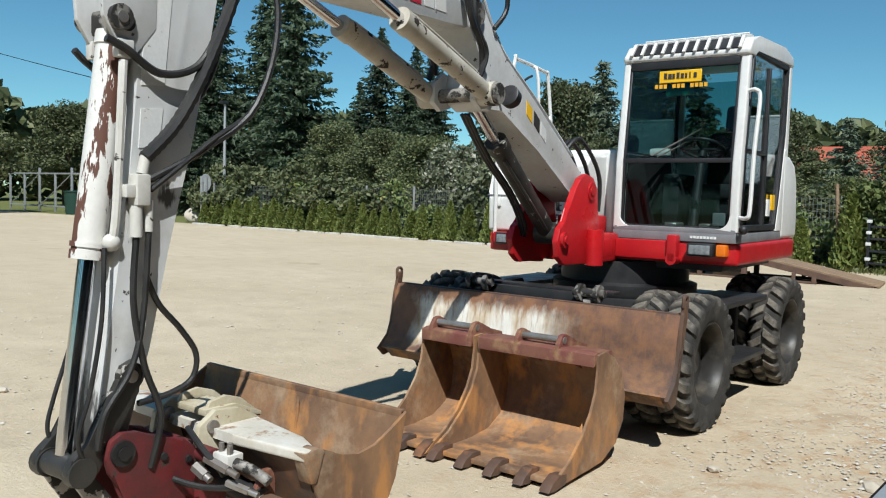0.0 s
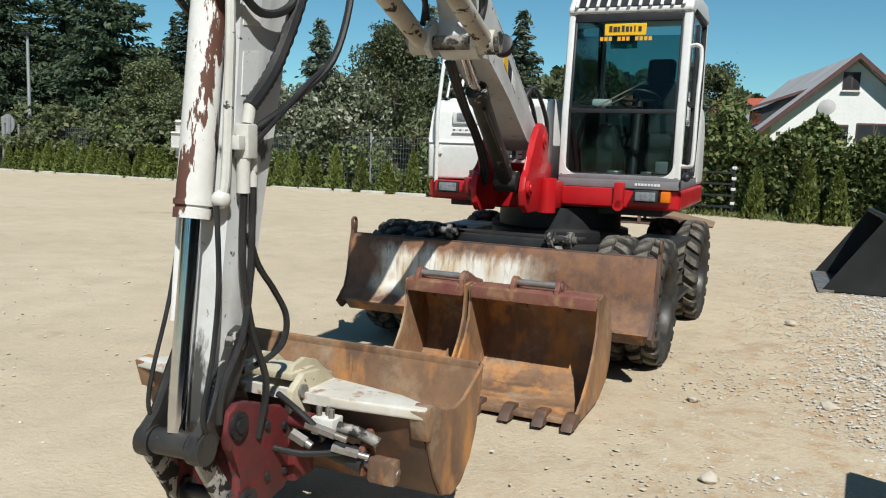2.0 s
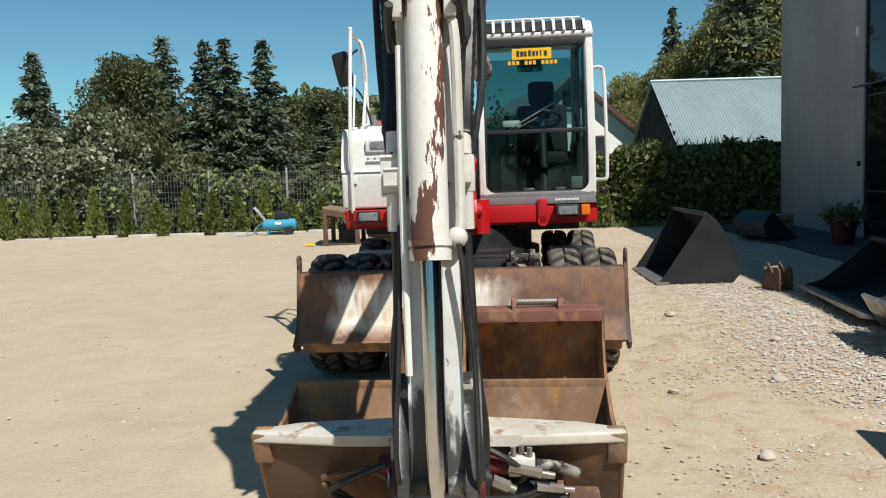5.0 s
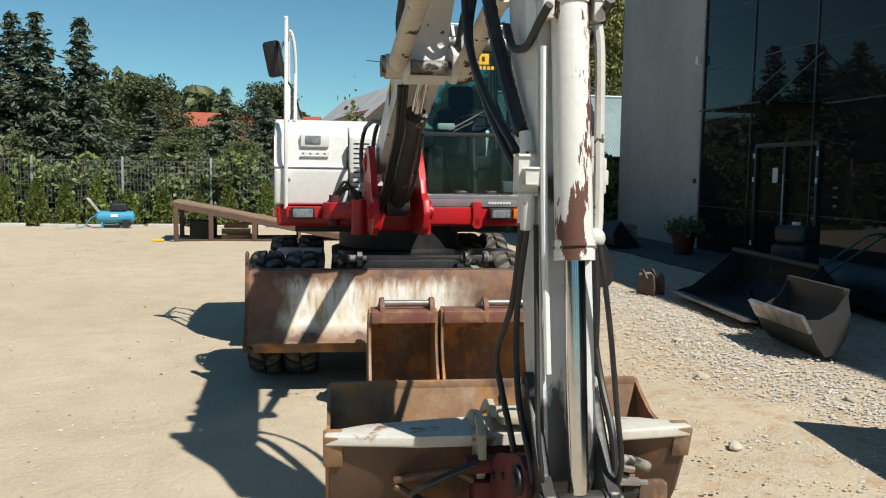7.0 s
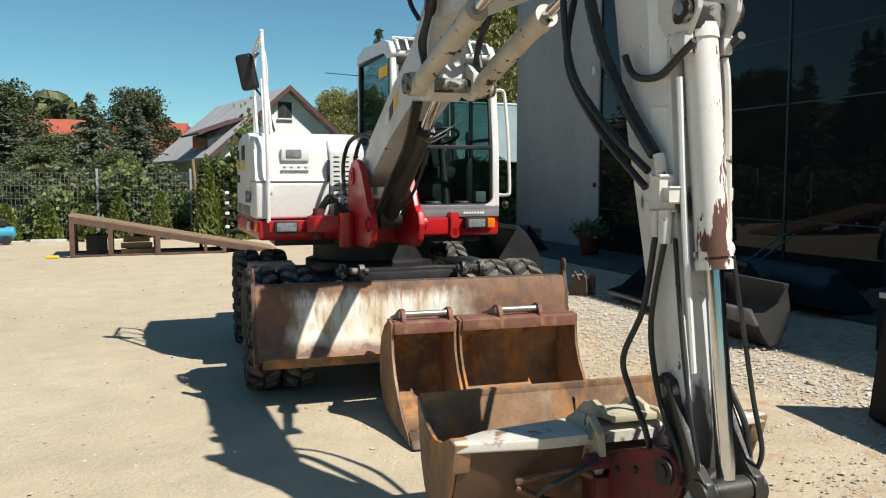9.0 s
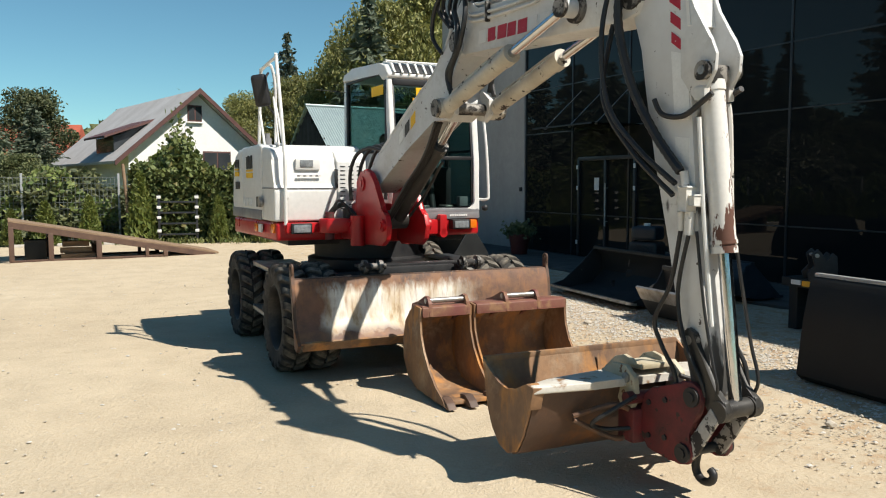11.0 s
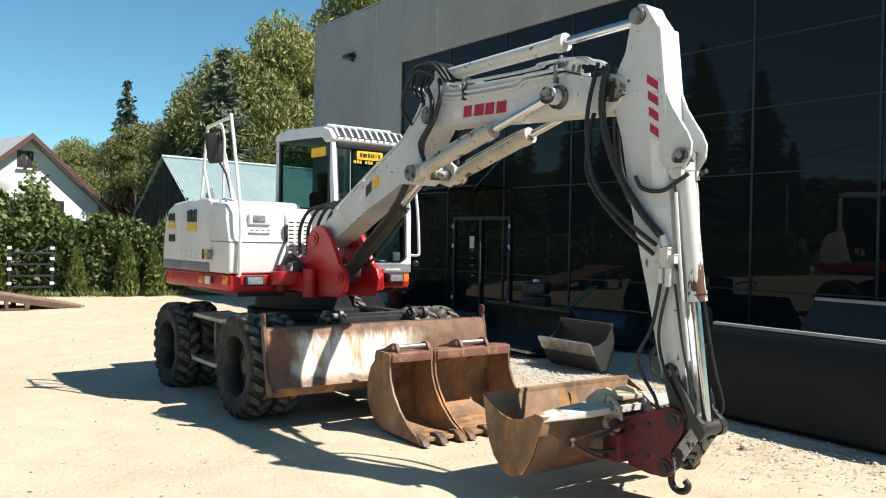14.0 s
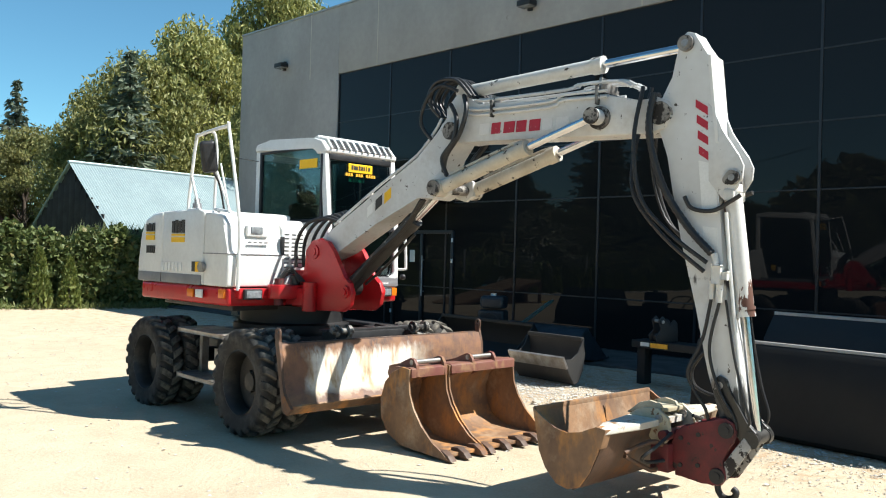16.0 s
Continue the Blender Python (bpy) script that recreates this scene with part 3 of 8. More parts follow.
def build_stones():
    rng = np.random.default_rng(11)
    spots = [(1.75, -3.5, 0.045), (2.3, -1.9, 0.05), (2.7, -0.5, 0.045), (1.5, -2.2, 0.035), (3.1, -2.6, 0.04), (0.35, -6.2, 0.04), (-2.4, -5.7, 0.045), (-3.3, -4.2, 0.04), (2.0, 0.8, 0.05), (2.9, -5.2, 0.05), (-0.9, -6.3, 0.04), (1.9, -4.6, 0.04)]
    for x, y, s in spots:
        bm = bmesh.new()
        bmesh.ops.create_icosphere(bm, subdivisions=2, radius=s)
        off = Vector((x * 7, y * 5, 0))
        for v in bm.verts:
            v.co *= 1 + 0.55 * noise.noise(v.co / s * 0.9 + off)
            v.co.z = v.co.z * 0.6 + s * 0.28
        ob = part("stone", bm, ROCK, smooth=30)
        ob.matrix_world = pose(x, y, 0, 0, 0, x * 90)
        tagged(ob, "fist-sized grey stone lying on the yard", "stone", "stones on the yard")


build_ground()


# ---------------------------------------------------------------- the excavator
ex = thing("wheeled_excavator", "white and red wheeled excavator with worn paint, on sandy yard", "excavator")
UP = pose(0, -0.2, 0, 0, 0, 2.0) @ pose(0, 0.2, 0)
BA = radians(4.3)
BM = Matrix(((math.sin(BA), math.cos(BA), 0, 0), (-math.cos(BA), math.sin(BA), 0, -2.87), (0, 0, 1, 0), (0, 0, 0, 1)))
NB = bmesh.new


def wheel_meshes():
    r, w = 0.48, 0.115
    tyre = NB()
    # one skin: slanted lugs rise out of the carcass, staggered by half a pitch from side to side
    half = [(0.04, 0.452, 0.0), (0.09, 0.452, 1.0), (0.35, 0.452, 1.0), (0.62, 0.450, 1.0), (0.84, 0.444, 1.0), (0.97, 0.428, 0.7), (1.03, 0.404, 0.35), (1.03, 0.385, 0.0), (1.0, 0.345, 0.0), (0.93, 0.305, 0.0), (0.78, 0.285, 0.0)]
    across = [(-1, *p) for p in half[::-1]] + [(1, *p) for p in half]
    lugs, cuts = 21, ((0.0, 0.0), (0.07, 1.0), (0.50, 1.0), (0.60, 0.0))
    rings = []
    for i in range(lugs):
        for fr, up in cuts:
            ring = []
            for side, u, rad, lift in across:
                a = 2 * math.pi * (i + fr + (0.5 if side < 0 else 0.0) + 0.55 * min(u, 1.0)) / lugs
                rr = rad + 0.030 * lift * up
                ring.append(tyre.verts.new((side * (u * w + 0.012 * up * (1.0 if 0.9 < u and lift else 0.0)), rr * math.cos(a), rr * math.sin(a))))
            rings.append(ring)
    for k, ring in enumerate(rings):
        nxt = rings[(k + 1) % len(rings)]
        for j in range(len(across) - 1):
            tyre.faces.new((ring[j], ring[j + 1], nxt[j + 1], nxt[j]))
    rim = NB()
    lathe(rim, [(0.285, -w * 0.78), (0.297, -w * 0.86), (0.285, -w * 0.9), (0.27, -w * 0.7), (0.262, -w * 0.2), (0.262, w * 0.2), (0.27, w * 0.7), (0.285, w * 0.9), (0.297, w * 0.86), (0.285, w * 0.78)], 40)
    lathe(rim, [(0.262, -0.055), (0.20, -0.062), (0.15, -0.085), (0.10, -0.085), (0.001, -0.085)], 40)
    hub = NB()
    cyl(hub, (-0.10, 0, 0), (0.0, 0, 0), 0.095, 0.08, 20)
    for i in range(8):
        a = 2 * math.pi * i / 8
        cyl(hub, (-0.09, 0.125 * math.cos(a), 0.125 * math.sin(a)), (-0.055, 0.125 * math.cos(a), 0.125 * math.sin(a)), 0.014, None, 6)
    out = []
    for nm, bm, mt in (("wheel", hub, RIM), ("tyre", tyre, TYRE), ("rim", rim, RIM)):
        ob = part(nm, bm, mt, smooth=35)
        out.append(ob.data)
        bpy.data.objects.remove(ob)
    return out


FRONT_AXLE, REAR_AXLE = -1.39, 0.60


def build_wheels():
    hub, tyre, rim = wheel_meshes()
    for y in (FRONT_AXLE, REAR_AXLE):
        for side in (-1, 1):
            for x in (1.06, 0.79):
                wh = mesh_object("wheel", hub, None, ex, "dusty twin wheel with coarse lugged tyre")
                turn = 0 if side > 0 else 180
                wh.matrix_local = pose(side * x - (0.05 if side < 0 else 0.0), y, 0.44 if side < 0 and y > 0 else 0.475, (x * 77 + y * 40) % 18, 0, turn)
                for nm, me in (("tyre", tyre), ("rim", rim)):
                    mesh_object(nm, me, None, wh)


def build_chassis():
    b = NB()
    box(b, -0.40, 0.40, -1.75, 0.95, 0.42, 0.74, 0.02)
    box(b, -0.62, 0.62, -0.95, 0.15, 0.55, 0.80, 0.02)
    part("chassis", b, BLACK, ex, "black dusty steel chassis")
    for y in (FRONT_AXLE, REAR_AXLE):
        b = NB()
        cyl(b, (-0.72, y, 0.475), (0.72, y, 0.475), 0.085, None, 16)
        bmesh.ops.create_uvsphere(b, u_segments=16, v_segments=10, radius=0.17, matrix=Matrix.Translation((0, y, 0.475)))
        part("axle", b, BLACK, ex)
    b = NB()
    lathe(b, [(0.001, 0.80), (0.60, 0.80), (0.62, 0.83), (0.62, 0.90), (0.55, 0.92), (0.55, 1.10), (0.001, 1.10)], 40, "z")
    part("slewing_ring", b, BLACK, ex, m=Matrix.Translation((0, -0.35, 0)))
    for side in (-1, 1):
        b = NB()
        box(b, side * 0.72, side * 1.12, -0.92, 0.02, 0.81, 0.85, 0.008)
        for y in (-0.80, -0.10):
            box(b, side * 0.86, side * 0.92, y - 0.03, y + 0.03, 0.40, 0.82, 0.005)
        box(b, side * 0.80, side * 1.14, -0.88, -0.02, 0.36, 0.40, 0.008)
        box(b, side * 0.55, side * 0.92, -0.5, -0.38, 0.56, 0.66, 0.005)
        part("step", b, STEEL if side < 0 else BLACK, ex, "grey steel access step")
    b = NB()
    box(b, -0.50, 0.34, -1.83, -1.62, 0.74, 0.93, 0.012)
    box(b, -0.56, 0.60, -1.78, -1.66, 0.925, 0.95, 0.006)
    part("toolbox", b, BLACK, ex, "black steel box over the front axle")
    for x in (-0.72, 0.72):
        b = NB()
        prism(b, [(-1.95, 0.48), (-1.55, 0.86), (-0.95, 0.90), (-0.9, 0.82), (-1.5, 0.76), (-1.95, 0.40)], x - 0.05, x + 0.05, "x", 0.008)
        part("mudguard_arm", b, BLACK, ex)
    for x in (-0.47, 0.47):
        b = NB()
        cyl(b, (x, -1.72, 0.62), (x, -1.89, 0.90), 0.045, None, 14)
        for dx in (-0.07, 0.07):
            cyl(b, (x + dx - 0.018, -1.89, 0.945), (x + dx + 0.018, -1.89, 0.945), 0.06, None, 18)
        cyl(b, (x - 0.12, -1.89, 0.945), (x + 0.12, -1.89, 0.945), 0.03, None, 12)
        cy = part("blade_cylinder", b, GRIMY, ex, "dusty blade lift cylinder")
        b = NB()
        cyl(b, (x, -1.90, 0.86), (x, -2.0, 0.60), 0.026, None, 12)
        part("rod", b, CHROME, cy)


def build_blade():
    line = [(-2.01, 0.875), (-2.045, 0.78), (-2.06, 0.66), (-2.075, 0.56), (-2.12, 0.455), (-2.20, 0.375)]
    b = NB()
    sheet(b, line, 0.026, -1.185, 1.185, "x")
    bl = part("dozer_blade", b, BLADE, ex, "rusty dozer blade with a scraped pale band", smooth=60)
    b = NB()
    prism(b, [(-2.215, 0.385), (-2.19, 0.40), (-2.10, 0.315), (-2.125, 0.30)], -1.15, 1.15, "x", 0.004)
    part("cutting_edge", b, RUST, bl)
    for side in (-1, 1):
        b = NB()
        prism(b, [(-2.235, 0.37), (-2.12, 0.47), (-2.085, 0.56), (-2.07, 0.66), (-2.055, 0.79), (-2.02, 0.90), (-2.02, 0.955), (-1.99, 0.97), (-1.965, 0.95), (-1.97, 0.86), (-2.03, 0.62), (-2.10, 0.33), (-2.17, 0.31)], side * 1.185, side * 1.212, "x", 0.004)
        part("end_plate", b, RUSTDARK, bl)
        b = NB()
        tube(b, [(side * 1.2, -2.02, 0.93), (side * 1.2, -2.02, 0.985), (side * 1.2, -1.995, 1.0), (side * 1.2, -1.965, 0.985), (side * 1.2, -1.965, 0.92)], 0.012, 8)
        part("lifting_eye", b, RUSTDARK, bl)
    b = NB()
    box(b, -1.18, 1.18, -2.0, -1.955, 0.84, 0.885, 0.006)
    part("top_rail", b, RUSTDARK, bl)
    for x in (-0.5, 0.5):
        b = NB()
        prism(b, [(-2.01, 0.75), (-2.05, 0.45), (-1.70, 0.42), (-1.55, 0.5), (-1.70, 0.56), (-1.95, 0.70)], x - 0.05, x + 0.05, "x", 0.006)
        part("blade_arm", b, BLACK, bl)


def build_upper():
    # slewing deck and red skirt
    b = NB()
    prism(b, [(-1.10, -0.86), (-0.32, -0.90), (0.14, -0.86), (1.10, -0.80), (1.12, 0.85), (1.0, 1.02), (-1.0, 1.03), (-1.14, 0.85)], 1.12, 1.29, "z", 0.03, 3)
    deck = part("deck", b, RED, ex, "glossy red deck skirt", UP)
    b = NB()
    prism(b, [(-0.95, -0.70), (0.95, -0.70), (0.95, 0.7), (-0.9, 0.8)], 1.06, 1.12, "z", 0.01)
    part("underside", b, BLACK, deck, "", UP)
    for x0, x1, y0 in ((-1.02, -0.66, -0.93), (0.14, 0.62, -0.90)):
        b = NB()
        box(b, x0, x1, y0, -0.8, 1.19 if x0 < 0 else 1.14, 1.29, 0.015)
        part("bumper", b, RED, deck, "", UP)
    b = NB()
    box(b, 0.58, 0.66, -0.93, -0.84, 1.12, 1.34, 0.015)
    cyl(b, (0.62, -0.93, 1.15), (0.62, -0.80, 1.15), 0.045, None, 14)
    part("tie_down_lug", b, RED, deck, "", UP)
    # engine hood: front box, side panel, counterweight
    b = NB()
    prism(b, [(-0.86, 1.30), (-0.87, 1.60), (-0.84, 1.64), (-0.80, 1.90), (-0.74, 1.985), (-0.64, 2.01), (-0.42, 2.02), (-0.42, 1.30)], -1.12, -0.50, "x", 0.035, 3)
    hood = part("hood", b, WHITE, ex, "white engine hood", UP)
    b = NB()
    box(b, -1.125, -0.495, -0.872, -0.41, 1.612, 1.622, 0.002)
    part("panel_seam", b, GREY, hood, "", UP)
    b = NB()
    prism(b, [(-0.415, 1.30), (-0.415, 2.035), (-0.3, 2.05), (0.435, 2.045), (0.435, 1.30)], -1.13, -0.10, "x", 0.03, 3)
    side = part("side_panel", b, WHITE, ex, "", UP)
    b = NB()
    prism(b, [(0.445, 1.292), (0.445, 2.045), (0.66, 2.03), (0.84, 1.97), (0.95, 1.82), (1.01, 1.5), (1.01, 1.292)], -1.125, 1.10, "x", 0.045, 3)
    part("counterweight", b, WHITE, ex, "white rounded rear counterweight", UP)
    b = NB()
    box(b, -1.136, -1.12, -0.40, 0.43, 1.30, 1.40, 0.003)
    box(b, -1.132, -1.12, 0.455, 0.97, 1.30, 1.40, 0.003)
    part("grey_stripe", b, GREY, side, "", UP)
    b = NB()
    prism(b, [(-0.82, 1.30), (-0.82, 1.88), (-0.72, 1.97), (-0.42, 1.985), (-0.42, 1.30)], -0.49, -0.18, "x", 0.02, 3)
    gr = part("grille_panel", b, WHITE, ex, "", UP)
    for col in (0, 1, 2):
        for i in range(11):
            b = NB()
            z = 1.41 + i * 0.041
            box(b, -0.452 + col * 0.085, -0.400 + col * 0.085, -0.824, -0.812, z, z + 0.011, 0.002, 1)
            part("louvre", b, PLASTIC, gr, "", UP)
    b = NB()
    box(b, -0.515, -0.495, -0.885, -0.83, 1.62, 1.80, 0.004)
    part("door_catch", b, PLASTIC, hood, "", UP)
    # work lamp in the hood, print bars
    b = NB()
    box(b, -0.90, -0.66, -0.845, -0.80, 1.79, 1.90, 0.015)
    wl = part("work_lamp", b, WHITE, ex, "", UP)
    b = NB()
    box(b, -0.86, -0.73, -0.855, -0.835, 1.815, 1.885, 0.01)
    part("lens", b, LENS, wl, "", UP)
    for i in range(8):
        b = NB()
        box(b, -0.89 + i * 0.03, -0.868 + i * 0.03, -0.862, -0.848, 1.725, 1.742, 0, 1)
        part("print_bar", b, FADED if i % 2 else GREY, hood, "", UP)
    b = NB()
    box(b, -1.04, -0.98, -0.885, -0.868, 1.52, 1.60, 0.002)
    part("sticker", b, REFLEX, hood, "white paper sticker", UP)
    # stickers on the side panel
    for y0, y1, z0, z1, mt in ((-0.06, 0.22, 1.72, 1.95, YELLOW), (0.60, 0.80, 1.74, 1.92, YELLOW)):
        b = NB()
        box(b, -1.139, -1.13, y0 + 0.01, y1, z0, z0 + 0.05, 0, 1)
        box(b, -1.139, -1.13, y0 + 0.01, y1, z0 + 0.065, z0 + 0.085, 0, 1)
        part("logo_bar", b, mt, side, "yellow logo bars", UP)
        b = NB()
        for k in range(4):
            w = (y1 - y0) / 4
            box(b, -1.139, -1.13, y0 + k * w + 0.012, y0 + (k + 1) * w - 0.006, z0 + 0.095, z1 - 0.012 * (k % 2), 0, 1)
        part("logo_bar", b, DARKPRINT, side, "", UP)
    for k in range(6):
        b = NB()
        box(b, -1.139, -1.13, 0.37 - k * 0.075, 0.425 - k * 0.075, 1.425, 1.51, 0, 1)
        part("letter_bar", b, REFLEX, side, "", UP)
    b = NB()
    for k in range(4):
        box(b, -1.136, -1.125, 0.60 + k * 0.05, 0.635 + k * 0.05, 1.60, 1.68, 0, 1)
    part("number_bar", b, DARKPRINT, side, "", UP)
    for y0, y1, mt in ((-0.22, -0.15, REFLEX), (-0.29, -0.22, DARKPRINT), (-0.39, -0.29, YELLOW)):
        b = NB()
        box(b, -1.139, -1.13, y0, y1, 1.43, 1.53, 0, 1)
        part("sticker", b, mt, side, "", UP)
    b = NB()
    cyl(b, (-1.13, -0.43, 1.48), (-1.165, -0.43, 1.48), 0.05, None, 20)
    part("fuel_cap", b, STEEL, side, "", UP)
    b = NB()
    cyl(b, (-0.95, 0.05, 2.03), (-0.95, 0.05, 2.13), 0.05, 0.045, 16)
    cyl(b, (-0.95, 0.05, 2.13), (-0.95, 0.05, 2.18), 0.03, None, 12)
    part("exhaust", b, GREY, side, "", UP)
    # headlamps
    for x, y in ((-0.88, -0.93), (0.835, -0.885)):
        b = NB()
        box(b, x - 0.10, x + 0.10, y - 0.03, y + 0.10, 1.185, 1.285, 0.012)
        hl = part("headlamp", b, PLASTIC, ex, "", UP)
        b = NB()
        box(b, x - 0.082, x + 0.082, y - 0.038, y - 0.02, 1.198, 1.272, 0.012)
        part("lens", b, LENS, hl, "", UP)
    for x, y, z0 in ((0.99, -0.87, 1.18), (-1.085, -0.80, 1.18)):
        b = NB()
        box(b, x - 0.038, x + 0.038, y - 0.02, y + 0.09, z0 + 0.01, z0 + 0.10, 0.012)
        part("indicator", b, AMBER, deck, "amber indicator lens", UP)
    for y in (-0.45, -0.28):
        b = NB()
        box(b, -1.15, -1.13, y, y + 0.12, 1.18, 1.26, 0.005)
        part("marker_lamp", b, REFLEX if y < -0.4 else AMBER, deck, "", UP)


def build_rails():
    b = NB()
    tube(b, [(-1.02, -0.90, 1.27), (-1.02, -0.90, 1.6), (-1.02, -0.89, 1.95), (-1.02, -0.66, 2.82), (-1.02, -0.60, 2.86), (-1.02, -0.10, 2.82), (-1.02, -0.02, 2.76), (-1.02, 0.10, 2.12), (-1.02, 0.05, 2.06), (-1.02, -0.15, 2.05)], 0.017, 8, 5)
    rail = part("handrail", b, WHITE, ex, "white tubular handrail", UP)
    b = NB()
    tube(b, [(-1.02, -0.32, 2.83), (-0.98, -0.32, 2.81), (-0.95, -0.32, 2.6), (-0.95, -0.30, 2.10), (-0.95, -0.36, 2.06), (-0.95, -0.62, 2.03)], 0.015, 8, 5)
    part("rail_loop", b, WHITE, rail, "", UP)
    b = NB()
    tube(b, [(-1.02, 0.06, 2.42), (-1.02, -0.12, 2.06)], 0.014, 8, 2)
    tube(b, [(-0.95, -0.31, 2.46), (-0.95, -0.60, 2.03)], 0.014, 8, 2)
    tube(b, [(-1.02, -0.70, 2.03), (-1.02, -0.52, 2.5)], 0.010, 8, 2)
    part("rail_brace", b, WHITE, rail, "", UP)
    b = NB()
    tube(b, [(-1.02, -0.33, 2.75), (-1.06, -0.40, 2.70), (-1.09, -0.45, 2.60)], 0.012, 8)
    tube(b, [(-0.90, -0.4, 2.06), (-0.97, -0.42, 2.3), (-1.08, -0.45, 2.45)], 0.01, 8)
    part("mirror_arm", b, PLASTIC, rail, "", UP)
    b = NB()
    box(b, -0.075, 0.075, -0.045, 0.045, -0.155, 0.155, 0.04, 4)
    m = UP @ pose(-1.13, -0.48, 2.56, 8, -9, -22)
    part("mirror", b, PLASTIC, rail, "black rear-view mirror housing", m)


def build_cab():
    X0, X1, YF, YR, Z0, Z1 = 0.085, 1.09, -0.84, 0.60, 1.29, 2.90
    def yf(z):
        return YF + 0.02 + 0.11 * max(0.0, (z - 1.9)) / 1.0
    b = NB()
    box(b, X0, X1, YF, YR, Z0, 1.37, 0.015)
    cab = part("cab", b, GREY, ex, "white glazed operator cab with grey sill", UP)
    b = NB()
    box(b, X0 + 0.04, X1 - 0.04, YF + 0.05, YR - 0.05, 1.37, 1.385, 0)
    part("floor_mat", b, PLASTIC, cab, "", UP)
    # pillars
    for x0, x1 in ((X0, X0 + 0.056), (X1 - 0.066, X1)):
        b = NB()
        prism(b, [(YF, 1.37), (YF + 0.02, 1.9), (yf(2.74), 2.74), (yf(2.74) + 0.08, 2.76), (YF + 0.10, 1.9), (YF + 0.08, 1.37)], x0, x1, "x", 0.018, 3)
        part("front_pillar", b, WHITE, cab, "", UP)
        b = NB()
        prism(b, [(YR - 0.13, 1.37), (YR, 1.37), (YR, 2.81), (YR - 0.09, 2.81)], x0, x1, "x", 0.018, 3)
        part("rear_pillar", b, WHITE, cab, "", UP)
    b = NB()
    box(b, X0 + 0.01, X1 - 0.01, YF + 0.0, YF + 0.05, 1.355, 1.40, 0.01)
    sill = part("sill", b, GREY, ex, "grey sill below the windscreen", UP)
    for i in range(8):
        b = NB()
        box(b, 0.735 + i * 0.026, 0.755 + i * 0.026, YF - 0.004, YF + 0.004, 1.318, 1.338, 0, 1)
        part("letter_bar", b, REFLEX, sill, "", UP)
    # lower side panels: left one white up to the window, right rear quarter
    b = NB()
    box(b, X0, X0 + 0.04, -0.74, YR - 0.1, 1.37, 1.99, 0.012)
    part("side_wall", b, WHITE, cab, "", UP)
    b = NB()
    prism(b, [(0.28, 1.37), (0.52, 1.37), (0.52, 2.1), (0.44, 2.05), (0.36, 1.7)], X1 - 0.045, X1 + 0.004, "x", 0.01)
    part("side_wall", b, WHITE, cab, "", UP)
    b = NB()
    box(b, X0 + 0.06, X1 - 0.06, YR - 0.05, YR, 1.37, 1.95, 0.012)
    part("rear_wall", b, WHITE, cab, "", UP)
    # dark lining inside, rounded lower corners of the front opening
    b = NB()
    box(b, X0 + 0.041, X0 + 0.052, -0.70, YR - 0.12, 1.375, 1.985, 0.003, 1)
    part("lining", b, PLASTIC, cab, "", UP)
    b = NB()
    box(b, X0 + 0.07, X1 - 0.07, YR - 0.062, YR - 0.052, 1.39, 1.94, 0.003, 1)
    part("lining", b, PLASTIC, cab, "", UP)
    for xc, s in ((X0 + 0.05, 1), (X1 - 0.06, -1)):
        b = NB()
        arc = [(xc + s * 0.10 * (1 - math.sin(k * math.pi / 12)), 1.395 + 0.10 * (1 - math.cos(k * math.pi / 12))) for k in range(7)]
        prism(b, [(xc - s * 0.012, 1.383), *arc, (xc - s * 0.012, 1.50)], YF - 0.002, YF + 0.03, "y", 0)
        part("corner_fillet", b, WHITE, cab, "", UP)
    # roof with the ribbed front visor
    b = NB()
    prism(b, [(-0.74, 2.715), (-0.755, 2.76), (-0.66, 2.86), (-0.50, 2.895), (0.30, 2.935), (0.58, 2.90), (0.62, 2.85), (0.60, 2.80), (-0.53, 2.80), (-0.58, 2.715)], X0 - 0.005, X1 + 0.005, "x", 0.028, 3)
    roof = part("roof", b, WHITE, ex, "", UP)
    b = NB()
    prism(b, [(-0.752, 2.775), (-0.67, 2.868), (-0.50, 2.903), (-0.50, 2.88), (-0.66, 2.84), (-0.73, 2.77)], X0 + 0.06, X1 - 0.06, "x", 0.002, 1)
    part("vent_mesh", b, PLASTIC, roof, "black vent grille", UP)
    for i in range(11):
        x = X0 + 0.07 + i * (X1 - X0 - 0.14) / 10
        b = NB()
        prism(b, [(-0.772, 2.775), (-0.685, 2.880), (-0.50, 2.918), (-0.46, 2.915), (-0.46, 2.89), (-0.65, 2.855), (-0.735, 2.765)], x - 0.013, x + 0.013, "x", 0.003, 1)
        part("vent_rib", b, WHITE, roof, "", UP)
    b = NB()
    tube(b, [(X0 + 0.08, -0.49, 2.925), (X1 - 0.08, -0.49, 2.925)], 0.012, 8, 1)
    part("roof_bar", b, WHITE, roof, "", UP)
    b = NB()
    box(b, X0 + 0.06, X1 - 0.07, yf(2.70) - 0.005, yf(2.70) + 0.05, 2.655, 2.72, 0.01)
    part("window_header", b, PLASTIC, cab, "", UP)
    # glazing
    def pane(name, quad, mt=CABGLASS):
        bm = NB()
        vs = [bm.verts.new(v) for v in quad]
        bm.faces.new(vs)
        bmesh.ops.solidify(bm, geom=bm.faces[:], thickness=0.005)
        ob = part(name, bm, mt, cab, "", UP, smooth=0)
        ob.visible_shadow = False
        return ob
    y1, y2, y3 = yf(1.40) + 0.02, yf(1.93) + 0.02, yf(2.66) + 0.02
